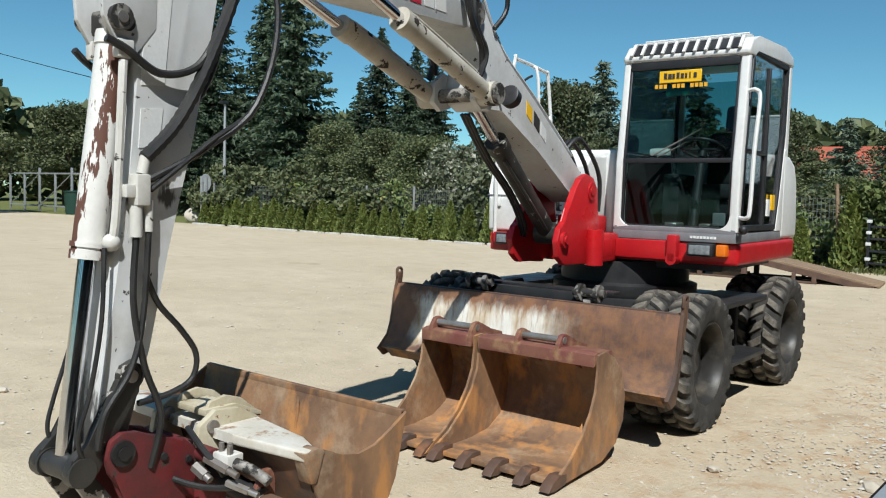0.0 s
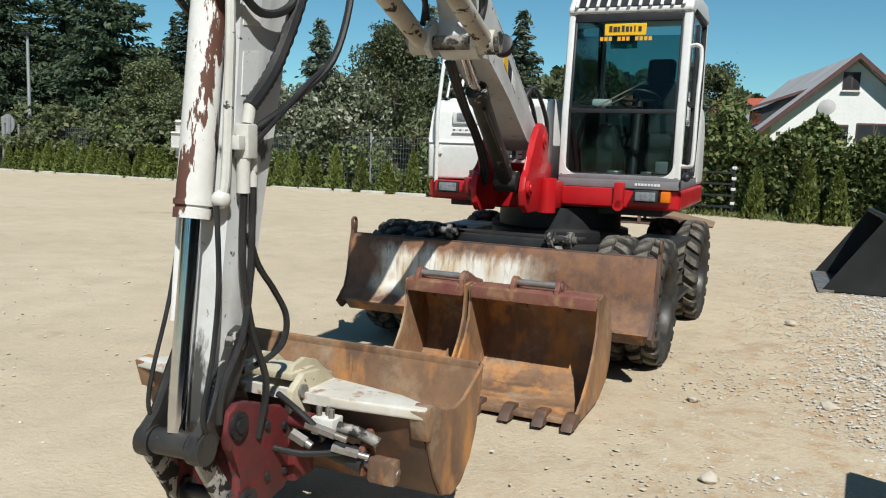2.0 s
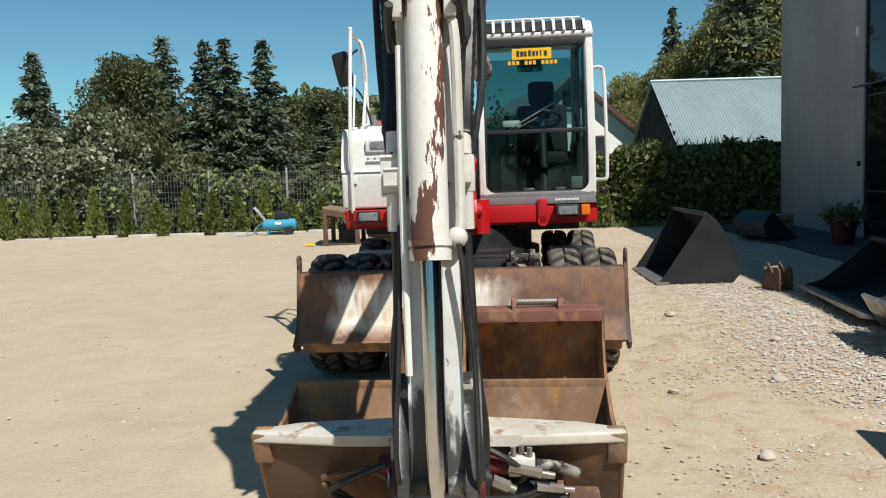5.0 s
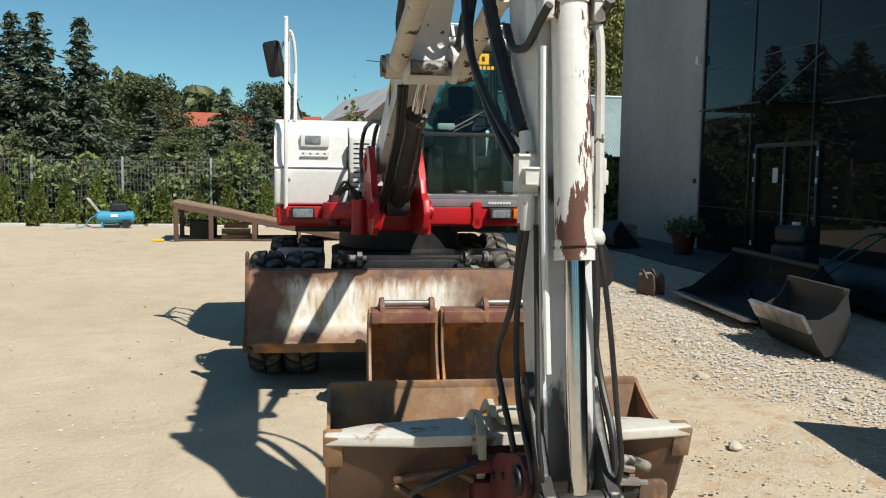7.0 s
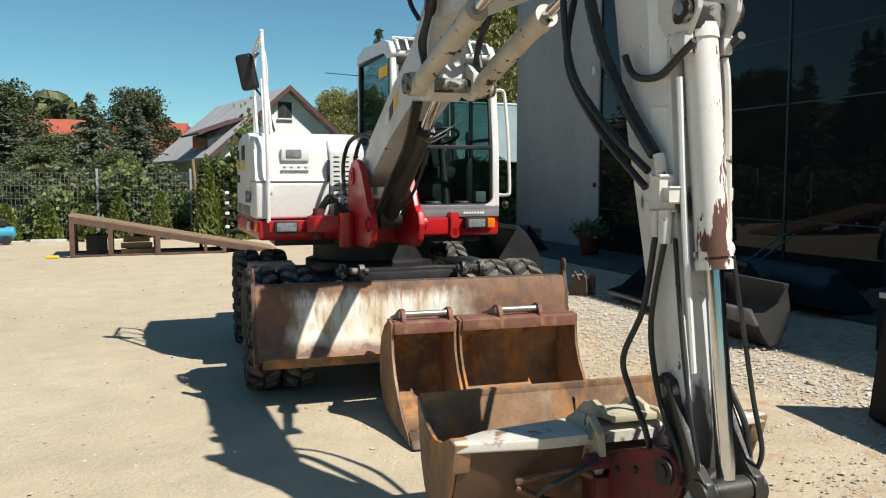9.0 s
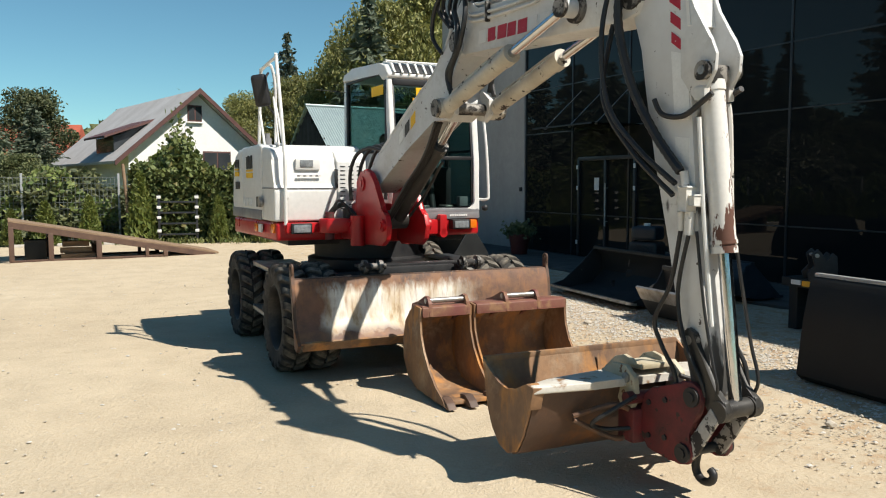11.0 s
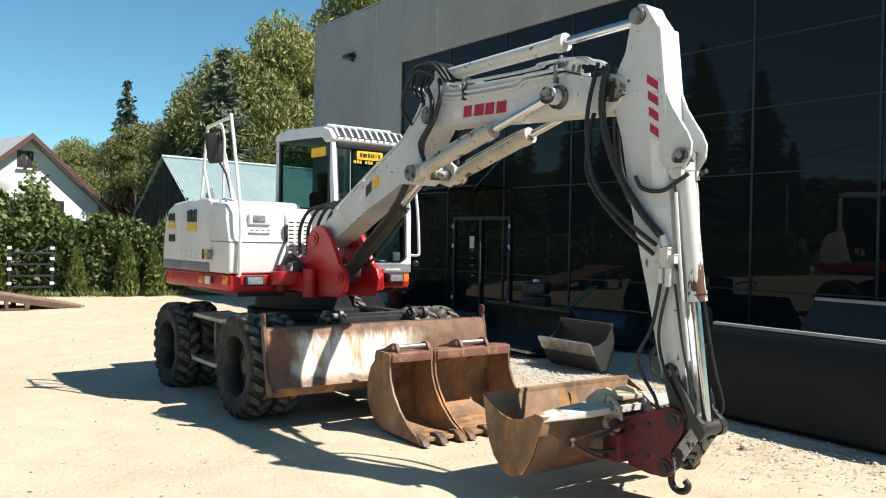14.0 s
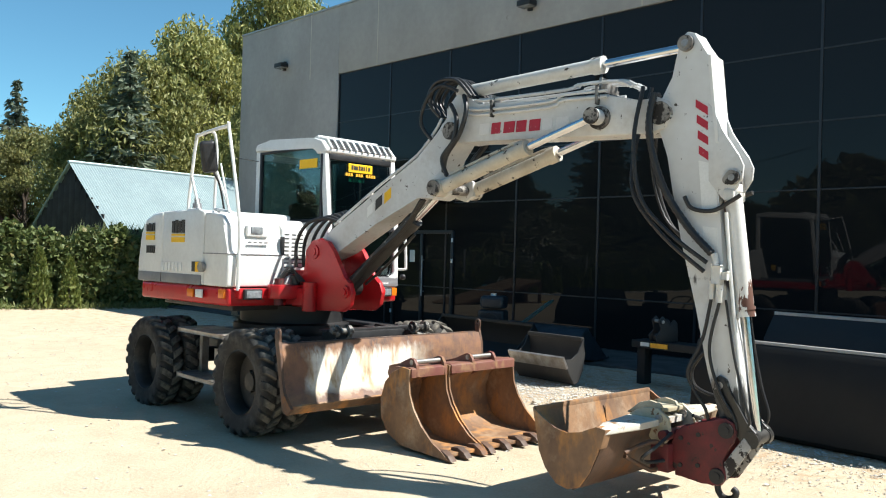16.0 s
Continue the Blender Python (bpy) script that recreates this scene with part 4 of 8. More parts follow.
    pane("windscreen", [(X0 + 0.055, y2, 1.93), (X1 - 0.065, y2, 1.93), (X1 - 0.065, y3, 2.68), (X0 + 0.055, y3, 2.68)])
    pane("lower_windscreen", [(X0 + 0.055, y1, 1.395), (X1 - 0.065, y1, 1.395), (X1 - 0.065, y2, 1.91), (X0 + 0.055, y2, 1.91)])
    pane("side_window", [(X0 + 0.02, -0.68, 1.99), (X0 + 0.02, 0.5, 1.99), (X0 + 0.02, 0.5, 2.80), (X0 + 0.02, -0.60, 2.80)])
    pane("door_window", [(X1 - 0.02, -0.74, 1.42), (X1 - 0.02, 0.36, 1.42), (X1 - 0.02, 0.48, 2.80), (X1 - 0.02, -0.60, 2.80)])
    pane("rear_window", [(X0 + 0.06, YR - 0.03, 1.96), (X1 - 0.06, YR - 0.03, 1.96), (X1 - 0.06, YR - 0.03, 2.72), (X0 + 0.06, YR - 0.03, 2.72)])
    b = NB()
    box(b, X0 + 0.05, X1 - 0.06, y2 - 0.012, y2 + 0.03, 1.905, 1.94, 0.005)
    part("window_bar", b, PLASTIC, cab, "", UP)
    # rubber surround of the front opening
    b = NB()
    for xa, xb in ((X0 + 0.05, X0 + 0.075), (X1 - 0.085, X1 - 0.06)):
        prism(b, [(y1 - 0.01, 1.39), (y2 - 0.01, 1.92), (y3 - 0.01, 2.68), (y3 + 0.02, 2.68), (y2 + 0.02, 1.92), (y1 + 0.02, 1.39)], xa, xb, "x", 0.004, 1)
    box(b, X0 + 0.05, X1 - 0.06, y1 - 0.012, y1 + 0.02, 1.385, 1.41, 0.004)
    part("window_seal", b, PLASTIC, cab, "", UP)
    b = NB()
    for y0, ya in ((-0.70, -0.66), (0.47, 0.51)):
        box(b, X0 - 0.004, X0 + 0.03, y0, ya, 1.99, 2.78 if y0 > 0 else 2.71, 0.006)
    box(b, X0 - 0.004, X0 + 0.03, -0.70, 0.51, 1.975, 2.01, 0.006)
    box(b, X0 - 0.004, X0 + 0.03, -0.60, 0.51, 2.775, 2.80, 0.006)
    part("window_seal", b, PLASTIC, cab, "", UP)
    # door frame on the outer side
    b = NB()
    for pts in ([(-0.76, 1.39), (-0.74, 2.0), (-0.62, 2.72), (-0.57, 2.72), (-0.69, 2.0), (-0.71, 1.39)], [(0.26, 1.39), (0.36, 1.75), (0.46, 2.2), (0.48, 2.78), (0.43, 2.78), (0.41, 2.2), (0.31, 1.75), (0.21, 1.39)],
                [(-0.76, 1.385), (0.27, 1.385), (0.27, 1.43), (-0.76, 1.43)], [(-0.60, 2.76), (0.48, 2.76), (0.48, 2.80), (-0.60, 2.80)], [(-0.14, 1.40), (-0.10, 1.40), (-0.10, 2.70), (-0.14, 2.70)], [(-0.74, 1.99), (-0.1, 1.99), (-0.1, 2.02), (-0.74, 2.02)]):
        prism(b, pts, X1 - 0.03, X1 + 0.002, "x", 0.004, 1)
    door = part("door_frame", b, PLASTIC, ex, "black cab door frame", UP)
    for y0, y1_, z0, z1_, mt in ((0.10, 0.20, 1.55, 1.68, YELLOW), (-0.02, 0.05, 1.5, 1.64, REFLEX)):
        b = NB()
        box(b, X1 - 0.012, X1 + 0.004, y0, y1_, z0, z1_, 0, 1)
        part("sticker", b, mt, door, "", UP)
    # grab rail at the right pillar
    b = NB()
    tube(b, [(X1, -0.80, 1.49), (X1 + 0.07, -0.86, 1.49), (X1 + 0.09, -0.86, 1.56), (X1 + 0.09, -0.82, 2.0), (X1 + 0.09, -0.74, 2.38), (X1 + 0.06, -0.74, 2.45), (X1, -0.72, 2.45)], 0.016, 8, 5)
    part("grab_rail", b, WHITE, cab, "", UP)
    b = NB()
    bmesh.ops.create_uvsphere(b, u_segments=14, v_segments=8, radius=0.035, matrix=UP @ Matrix.Translation((X1 + 0.05, -0.86, 1.40)))
    part("door_stop", b, PLASTIC, cab)
    b = NB()
    tube(b, [(X0, 0.54, 2.70), (X0 - 0.16, 0.56, 2.71), (X0 - 0.34, 0.58, 2.72)], 0.004, 6, 2)
    part("aerial", b, PLASTIC, cab, "", UP)
    # name plate, visor film and wiper seen through the screen
    b = NB()
    box(b, 0.395, 0.735, y3 - 0.034, y3 - 0.026, 2.54, 2.635, 0.003, 1)
    plate = part("name_plate", b, YELLOW, ex, "yellow plate with dark lettering bars", UP)
    for i, w in enumerate((0.03, 0.036, 0.024, 0.028, 0.03, 0.02, 0.012, 0.03)):
        b = NB()
        x = 0.435 + i * 0.034
        box(b, x, x + w * 0.8, y3 - 0.038, y3 - 0.033, 2.57, 2.61 if i % 3 else 2.617, 0, 1)
        part("letter_bar", b, DARKPRINT, plate, "", UP)
    for i in range(12):
        if i in (3, 7):
            continue
        b = NB()
        x = 0.36 + i * 0.036
        box(b, x, x + 0.026, y3 - 0.030, y3 - 0.026, 2.498, 2.53, 0, 1)
        part("number_bar", b, ORANGE, plate, "", UP)
    b = NB()
    box(b, 0.44, 0.66, y3 + 0.012, y3 + 0.02, 2.44, 2.545, 0.002, 1)
    part("visor_film", b, GREENBOX, cab, "", UP)
    b = NB()
    box(b, X0 + 0.012, X0 + 0.018, -0.58, -0.26, 2.57, 2.67, 0, 1)
    part("sticker", b, YELLOW, cab, "", UP)
    b = NB()
    tube(b, [(0.38, -0.80, 1.96), (0.58, -0.78, 2.07), (0.76, -0.76, 2.17)], 0.006, 6, 2)
    tube(b, [(0.42, -0.79, 1.95), (0.60, -0.78, 2.04)], 0.006, 6, 2)
    part("wiper", b, STEEL, cab, "", UP)
    # operator's place
    b = NB()
    box(b, 0.46, 0.96, -0.12, 0.36, 1.62, 1.76, 0.05, 3)
    seat = part("seat", b, SEATCLOTH, ex, "black cloth operator seat", UP)
    b = NB()
    box(b, 0.46, 0.96, -0.07, 0.07, 0.0, 0.50, 0.06, 3)
    part("backrest", b, SEATCLOTH, seat, "", UP @ pose(0, 0.34, 1.74, -10))
    b = NB()
    box(b, 0.58, 0.84, -0.05, 0.05, 0.0, 0.24, 0.05, 3)
    part("headrest", b, SEATCLOTH, seat, "", UP @ pose(0, 0.43, 2.24, -10))
    b = NB()
    box(b, 0.50, 0.92, -0.08, 0.34, 1.38, 1.63, 0.03)
    part("seat_base", b, PLASTIC, seat, "", UP)
    for x0, x1 in ((0.27, 0.42), (0.98, 1.05)):
        b = NB()
        box(b, x0, x1, -0.25, 0.40, 1.39, 1.84, 0.03)
        part("console", b, PLASTIC, cab, "", UP)
    for x in (0.345, 1.0):
        b = NB()
        cyl(b, (x, -0.20, 1.84), (x, -0.23, 2.02), 0.015, None, 10)
        cyl(b, (x, -0.23, 2.02), (x, -0.24, 2.10), 0.026, 0.02, 12)
        part("joystick", b, PLASTIC, cab, "", UP)
    b = NB()
    cyl(b, (0.66, -0.58, 1.38), (0.66, -0.42, 2.02), 0.04, 0.035, 12)
    col = part("steering_column", b, PLASTIC, ex, "", UP)
    b = NB()
    tube(b, [(0.17 * math.cos(a), 0.17 * math.sin(a), 0) for a in [i * 0.5236 for i in range(13)]], 0.014, 8, 3)
    cyl(b, (-0.16, 0, -0.01), (0.16, 0, -0.01), 0.012, None, 8)
    cyl(b, (0, -0.16, -0.01), (0, 0.16, -0.01), 0.012, None, 8)
    part("steering_wheel", b, PLASTIC, col, "", UP @ pose(0.66, -0.42, 2.04, -24))
    b = NB()
    box(b, 0.30, 0.46, -0.66, -0.58, 1.97, 2.03, 0.02, 2)
    part("monitor", b, REFLEX, cab, "pale instrument hood", UP)
    for x in (0.52, 0.80):
        b = NB()
        box(b, x - 0.05, x + 0.05, -0.70, -0.52, 1.40, 1.43, 0.008, 1, I4)
        part("pedal", b, STEEL, cab, "", UP)
    b = NB()
    box(b, 0.88, 0.98, -0.78, -0.70, 1.42, 1.52, 0.01)
    part("document_box", b, GREY, cab, "", UP)


def build_boom():
    # red swing bracket
    b = NB()
    box(b, -0.36, 0.14, -1.16, -0.82, 1.10, 1.33, 0.03)
    box(b, -0.34, 0.02, -1.02, -0.80, 1.33, 1.47, 0.03)
    br = part("swing_bracket", b, RED, ex, "glossy red boom swing bracket", UP)
    ear = [(-1.88, 1.33), (-1.76, 1.14), (-1.60, 1.09), (-1.22, 1.10), (-1.12, 1.16), (-1.09, 1.28), (-1.13, 1.38), (-1.22, 1.42), (-1.28, 1.53), (-1.377, 1.67), (-1.46, 1.76), (-1.57, 1.795), (-1.70, 1.77), (-1.80, 1.67), (-1.79, 1.52)]
    for w0, w1 in ((-0.215, -0.165), (0.165, 0.215)):
        b = NB()
        prism(b, ear, w0, w1, "y", 0.012)
        cyl(b, (-1.66, w0 - 0.012, 1.66), (-1.66, w1 + 0.012, 1.66), 0.07, None, 22)
        cyl(b, (-1.66, w0 - 0.02, 1.66), (-1.66, w1 + 0.02, 1.66), 0.035, None, 16)
        part("bracket_ear", b, RED, br, "", BM)
    for w in (-0.26, 0.26):
        b = NB()
        box(b, -1.98, -1.62, w - 0.05, w + 0.05, 1.13, 1.30, 0.02)
        cyl(b, (-1.66, w, 1.08), (-1.66, w, 1.36), 0.07, None, 18)
        part("bracket_foot", b, RED, br, "", BM)
        b = NB()
        cyl(b, (-1.18, w * 0.85 - 0.02, 1.29), (-1.18, w * 0.85 + 0.02, 1.29), 0.06, None, 18)
        cyl(b, (-1.18, w * 0.9 - 0.02, 1.29), (-1.18, w * 0.9 + 0.02, 1.29), 0.034, None, 14)
        part("pin_collar", b, RED, br, "", BM)
    # cast swing arm reaching west to its cylinder, hoses and block on the bracket
    b = NB()
    prism(b, [(-0.72, -0.98), (-0.66, -1.06), (-0.44, -1.09), (-0.30, -1.05), (-0.30, -0.88), (-0.70, -0.90)], 1.19, 1.33, "z", 0.02)
    part("swing_arm", b, RED, br, "", UP)
    b = NB()
    cyl(b, (-0.62, -0.99, 1.13), (-0.62, -0.99, 1.39), 0.045, None, 18)
    part("pivot_pin", b, DULLRED, br, "", UP)
    b = NB()
    cyl(b, (-0.44, -1.0, 1.30), (-0.44, -1.0, 1.42), 0.05, None, 18)
    part("grease_cap", b, BLACK, br, "", UP)
    for k in range(3):
        b = NB()
        tube(b, [(-1.80, -0.22 - 0.03 * k, 1.36), (-1.84, -0.30 - 0.03 * k, 1.44 + 0.03 * k), (-1.88, -0.39 - 0.02 * k, 1.42), (-1.92, -0.44 - 0.04 * k, 1.30)], 0.013, 8, 5)
        part("hose", b, HOSE, br, "", BM)
    # lower boom
    low = [(-1.80, 1.66), (-1.76, 1.75), (-1.62, 1.815), (-0.83, 2.265), (-0.37, 2.50), (-0.16, 2.70), (-0.09, 2.79), (0.0, 2.83), (0.09, 2.80), (0.12, 2.72), (0.07, 2.62), (-0.05, 2.50), (-0.11, 2.38), (-0.07, 2.28), (-0.10, 2.18), (-0.20, 2.14), (-0.36, 2.17), (-0.90, 1.925), (-1.42, 1.655), (-1.66, 1.57), (-1.76, 1.57)]
    b = NB()
    prism(b, low, -0.13, 0.13, "y", 0.012)
    lb = part("lower_boom", b, BOOMW, ex, "pale grey boom with scratched paint", BM)
    for side in (-1, 1):
        b = NB()
        prism(b, [(-0.18, 2.30), (-0.06, 2.38), (0.05, 2.30), (0.05, 2.18), (-0.03, 2.13), (-0.14, 2.16)], side * 0.13, side * 0.17, "y", 0.008)
        part("cylinder_lug", b, BOOMW, lb, "", BM)
        for (u, z), mt in zip(((-0.96, 2.055), (-0.85, 2.12), (-0.735, 2.18)), (REFLEX, DARKPRINT, YELLOW)):
            b = NB()
            prism(b, [(u - 0.045, z - 0.065), (u + 0.04, z - 0.01), (u + 0.04, z + 0.085), (u - 0.045, z + 0.03)], side * 0.130, side * 0.134, "y", 0)
            part("sticker", b, mt, lb, "", BM)
    b = NB()
    cyl(b, (0.015, -0.16, 2.715), (0.015, 0.16, 2.715), 0.075, None, 22)
    part("pivot_pin", b, GRIMY, lb, "", BM)
    b = NB()
    cyl(b, (-0.03, -0.285, 2.225), (-0.03, 0.285, 2.225), 0.045, None, 18)
    cyl(b, (-0.03, -0.30, 2.225), (-0.03, -0.275, 2.225), 0.065, None, 20)
    cyl(b, (-0.03, 0.275, 2.225), (-0.03, 0.30, 2.225), 0.065, None, 20)
    part("pivot_pin", b, GRIMY, lb, "", BM)
    # upper boom
    up = [(-0.06, 2.72), (0.00, 2.65), (0.12, 2.605), (0.24, 2.61), (1.84, 2.545), (1.96, 2.575), (2.01, 2.66), (1.99, 2.76), (1.90, 2.80), (1.77, 2.775), (1.50, 2.865), (0.9, 2.885), (0.3, 2.90), (0.20, 2.99), (0.06, 3.02), (-0.05, 2.92)]
    b = NB()
    prism(b, up, -0.12, 0.12, "y", 0.012)
    ub = part("upper_boom", b, BOOMW, ex, "pale grey upper boom arm", BM)
    b = NB()
    cyl(b, (1.46, -0.255, 2.69), (1.46, 0.255, 2.69), 0.04, None, 18)
    for w in (-1, 1):
        cyl(b, (1.46, w * 0.12, 2.69), (1.46, w * 0.15, 2.69), 0.085, None, 22)
        cyl(b, (1.46, w * 0.235, 2.69), (1.46, w * 0.262, 2.69), 0.06, None, 18)
    part("pivot_pin", b, GRIMY, ub, "", BM)
    b = NB()
    cyl(b, (1.93, -0.135, 2.68), (1.93, 0.135, 2.68), 0.08, None, 22)
    part("pivot_pin", b, GRIMY, ub, "", BM)
    # lettering blocks on both flanks: faded, red, faded
    for side in (-1, 1):
        for i in range(7):
            u = 0.315 + i * 0.126 if side < 0 else 1.075 - i * 0.126
            mt = REDPRINT if 1 <= i <= 4 else FADED
            z = 2.655 - 0.02 * (u - 0.4)
            b = NB()
            wide = (0.105, 0.092, 0.11, 0.098)[i % 4]
            prism(b, [(u, z), (u + wide, z), (u + wide + 0.008, z + 0.09), (u + 0.008, z + 0.09)], side * 0.120, side * 0.1235, "y", 0)
            part("letter_bar", b, mt, ub, "", BM)
    # round work lamp on a bracket at the boom's flank
    b = NB()
    lathe(b, [(0.001, -0.05), (0.045, -0.05), (0.066, -0.02), (0.070, 0.04), (0.062, 0.045), (0.001, 0.038)], 18, "z")
    wl = part("work_lamp", b, PLASTIC, ex, "round black work lamp on the boom", BM @ pose(-0.25, 0.255, 2.225, 0, 70, 0))
    b = NB()
    tube(b, [(-0.30, 0.12, 2.24), (-0.29, 0.19, 2.235), (-0.27, 0.235, 2.23)], 0.012, 8, 3)
    part("lamp_bracket", b, BLACK, wl, "", BM)
    # paired boom cylinders
    for w in (-0.205, 0.205):
        p, q = Vector((-0.03, w, 2.225)), Vector((1.46, w, 2.69))
        d = (q - p).normalized()
        b = NB()
        cyl(b, p, p + d * 0.90, 0.058, None, 20)
        cyl(b, p + d * 0.86, p + d * 0.95, 0.066, None, 20)
        cyl(b, (p.x, w - 0.07, p.z), (p.x, w + 0.07, p.z), 0.075, None, 20)
        tube(b, [p + d * 0.12 + Vector((0, 0, 0.07)), p + d * 0.2 + Vector((0, 0, 0.078)), p + d * 0.8 + Vector((0, 0, 0.078)), p + d * 0.9 + Vector((0, 0, 0.05))], 0.012, 8, 3)
        cy = part("boom_cylinder", b, BEIGE, ex, "dirty pale hydraulic cylinder", BM)
        b = NB()
        cyl(b, p + d * 0.9, q, 0.031, None, 16)
        part("rod", b, CHROME, cy, "", BM)
        b = NB()
        cyl(b, (q.x, w - 0.05, q.z), (q.x, w + 0.05, q.z), 0.058, None, 18)
        part("rod_eye", b, BOOMW, cy, "", BM)
    # lift cylinder below the boom
    p, q = Vector((-1.36, 0.0, 1.33)), Vector((-0.12, 0.0, 2.27))
    d = (q - p).normalized()
    b = NB()
    cyl(b, p, p + d * 1.02, 0.068, None, 20)
    cyl(b, p + d * 0.97, p + d * 1.07, 0.078, None, 20)
    cyl(b, (p.x, -0.09, p.z), (p.x, 0.09, p.z), 0.085, None, 20)
    tube(b, [p + d * 0.1 + Vector((0.07, 0.06, -0.03)), p + d * 0.5 + Vector((0.06, 0.07, -0.06)), p + d * 0.95 + Vector((0.05, 0.05, -0.06))], 0.013, 8, 4)
    lc = part("lift_cylinder", b, GREASE, ex, "greasy black lift cylinder with rests of pale paint", BM)
    b = NB()
    cyl(b, p + d * 1.0, q, 0.038, None, 16)
    part("rod", b, CHROME, lc, "", BM)
    # arm cylinder on top
    p, q = Vector((0.08, 0.0, 3.06)), Vector((2.10, 0.0, 3.14))
    d = (q - p).normalized()
    b = NB()
    cyl(b, p, p + d * 1.27, 0.055, None, 20)
    cyl(b, p + d * 1.24, p + d * 1.33, 0.066, None, 20)
    cyl(b, (p.x, -0.08, p.z), (p.x, 0.08, p.z), 0.07, None, 20)
    cy = part("arm_cylinder", b, SCRATCHED, ex, "white arm cylinder above the boom", BM)
    b = NB()
    cyl(b, p + d * 1.28, q, 0.032, None, 16)
    part("rod", b, CHROME, cy, "", BM)
    # steel pipes over the upper and lower boom
    for k, w in enumerate((-0.105, -0.035, 0.035, 0.105)):
        b = NB()
        z = 2.925 + 0.02 * (k % 2)
        tube(b, [(0.24, w, z + 0.03), (0.4, w, z + 0.015), (1.15, w, z + 0.01), (1.25, w, z + 0.035), (1.58, w, z + 0.02), (1.70, w, z - 0.03)], 0.013, 8, 3)
        part("steel_pipe", b, BOOMW, ub, "", BM)
        b = NB()
        tube(b, [(-1.50, w, 1.93), (-1.30, w, 2.045), (-0.83, w, 2.315), (-0.40, w, 2.54), (-0.20, w, 2.73), (-0.12, w, 2.84)], 0.013, 8, 3)
        part("steel_pipe", b, BOOMW, lb, "", BM)
    for w in (-0.136, 0.136):
        for z in (2.862, 2.820):
            b = NB()
            tube(b, [(0.20, w, z + 0.03), (0.34, w, z), (1.02, w, z - 0.008), (1.14, w, z + 0.03), (1.52, w, z + 0.02)], 0.012, 8, 3)
            part("steel_pipe", b, BOOMW, ub, "", BM)
        for u in (0.46, 1.44):
            b = NB()
            box(b, u - 0.012, u + 0.012, w - 0.018, w + 0.018, 2.79, 2.93, 0.004)
            part("pipe_clamp", b, GRIMY, ub, "", BM)
    for u, z in ((0.42, 2.935), (1.45, 2.945)):
        b = NB()
        box(b, u - 0.012, u + 0.012, -0.115, 0.115, z - 0.05, z + 0.045, 0.004)
        part("pipe_clamp", b, STEEL, ub, "", BM)
    # hoses at the knee, at the boom foot and over to the stick
    rng = random.Random(3)
    for k in range(7):
        w = -0.15 + k * 0.05
        b = NB()
        bulge = 0.10 + rng.random() * 0.10
        tube(b, [(-0.14, w * 0.7, 2.85), (-0.18 - bulge * 0.5, w, 2.95 + bulge * 0.4), (-0.10 - bulge * 0.3, w * 1.15, 3.06 + bulge * 0.6), (0.08, w * 1.1, 3.09 + bulge * 0.35), (0.24, w, 2.98)], 0.017, 8, 6)
        part("hose", b, HOSE, lb, "", BM)
    for w in (-0.17, 0.17):
        b = NB()
        tube(b, [(0.04, w, 2.93), (0.12, w * 1.1, 2.80), (0.10, w * 1.15, 2.62), (-0.02, w * 1.15, 2.48), (0.03, w * 1.1, 2.33)], 0.02, 8, 6)
        part("hose", b, HOSE, lb, "", BM)
    for w in (-0.145, 0.145):
        b = NB()
        tube(b, [(0.16, w, 3.00), (0.22, w * 1.25, 2.86), (0.16, w * 1.35, 2.66), (0.02, w * 1.3, 2.50), (-0.02, w * 1.2, 2.36)], 0.020, 8, 6)
        part("hose", b, HOSE, lb, "", BM)
        b = NB()
        tube(b, [(-0.20, w, 2.66), (-0.30, w * 1.2, 2.80), (-0.24, w * 1.3, 2.98), (-0.08, w * 1.3, 3.10), (0.10, w * 1.1, 3.04)], 0.016, 8, 6)
        part("hose", b, HOSE, lb, "", BM)
    for w in (-0.09, -0.03, 0.03, 0.09):
        for u, z, r in ((-1.47, 1.948, 0.021), (-1.02, 2.206, 0.018), (-0.30, 2.635, 0.020)):
            b = NB()
            cyl(b, (u - 0.028, w, z - 0.016), (u + 0.028, w, z + 0.016), r, None, 6)
            part("pipe_fitting", b, STEEL, lb, "", BM)
    for k in range(5):
        w = -0.16 + k * 0.07
        b = NB()
        tube(b, [(-1.45, w * 0.6, 1.955), (-1.60, w, 1.99 + 0.02 * k), (-1.80, w * 1.3, 1.93), (-1.93, w * 1.4, 1.75), (-1.95, w * 1.3, 1.50)], 0.018, 8, 6)
        part("hose", b, HOSE, lb, "", BM)
    for k in range(3):
        w = -0.14 - 0.035 * k
        b = NB()
        tube(b, [(-0.30, w * 0.7, 2.14), (-0.55, w * 0.6, 1.88), (-0.9, w * 0.6, 1.64), (-1.15, w * 0.7, 1.42), (-1.24, w, 1.30)], 0.014, 8, 5)
        part("hose", b, HOSE, lc, "", BM)


STICK_W = 0.088


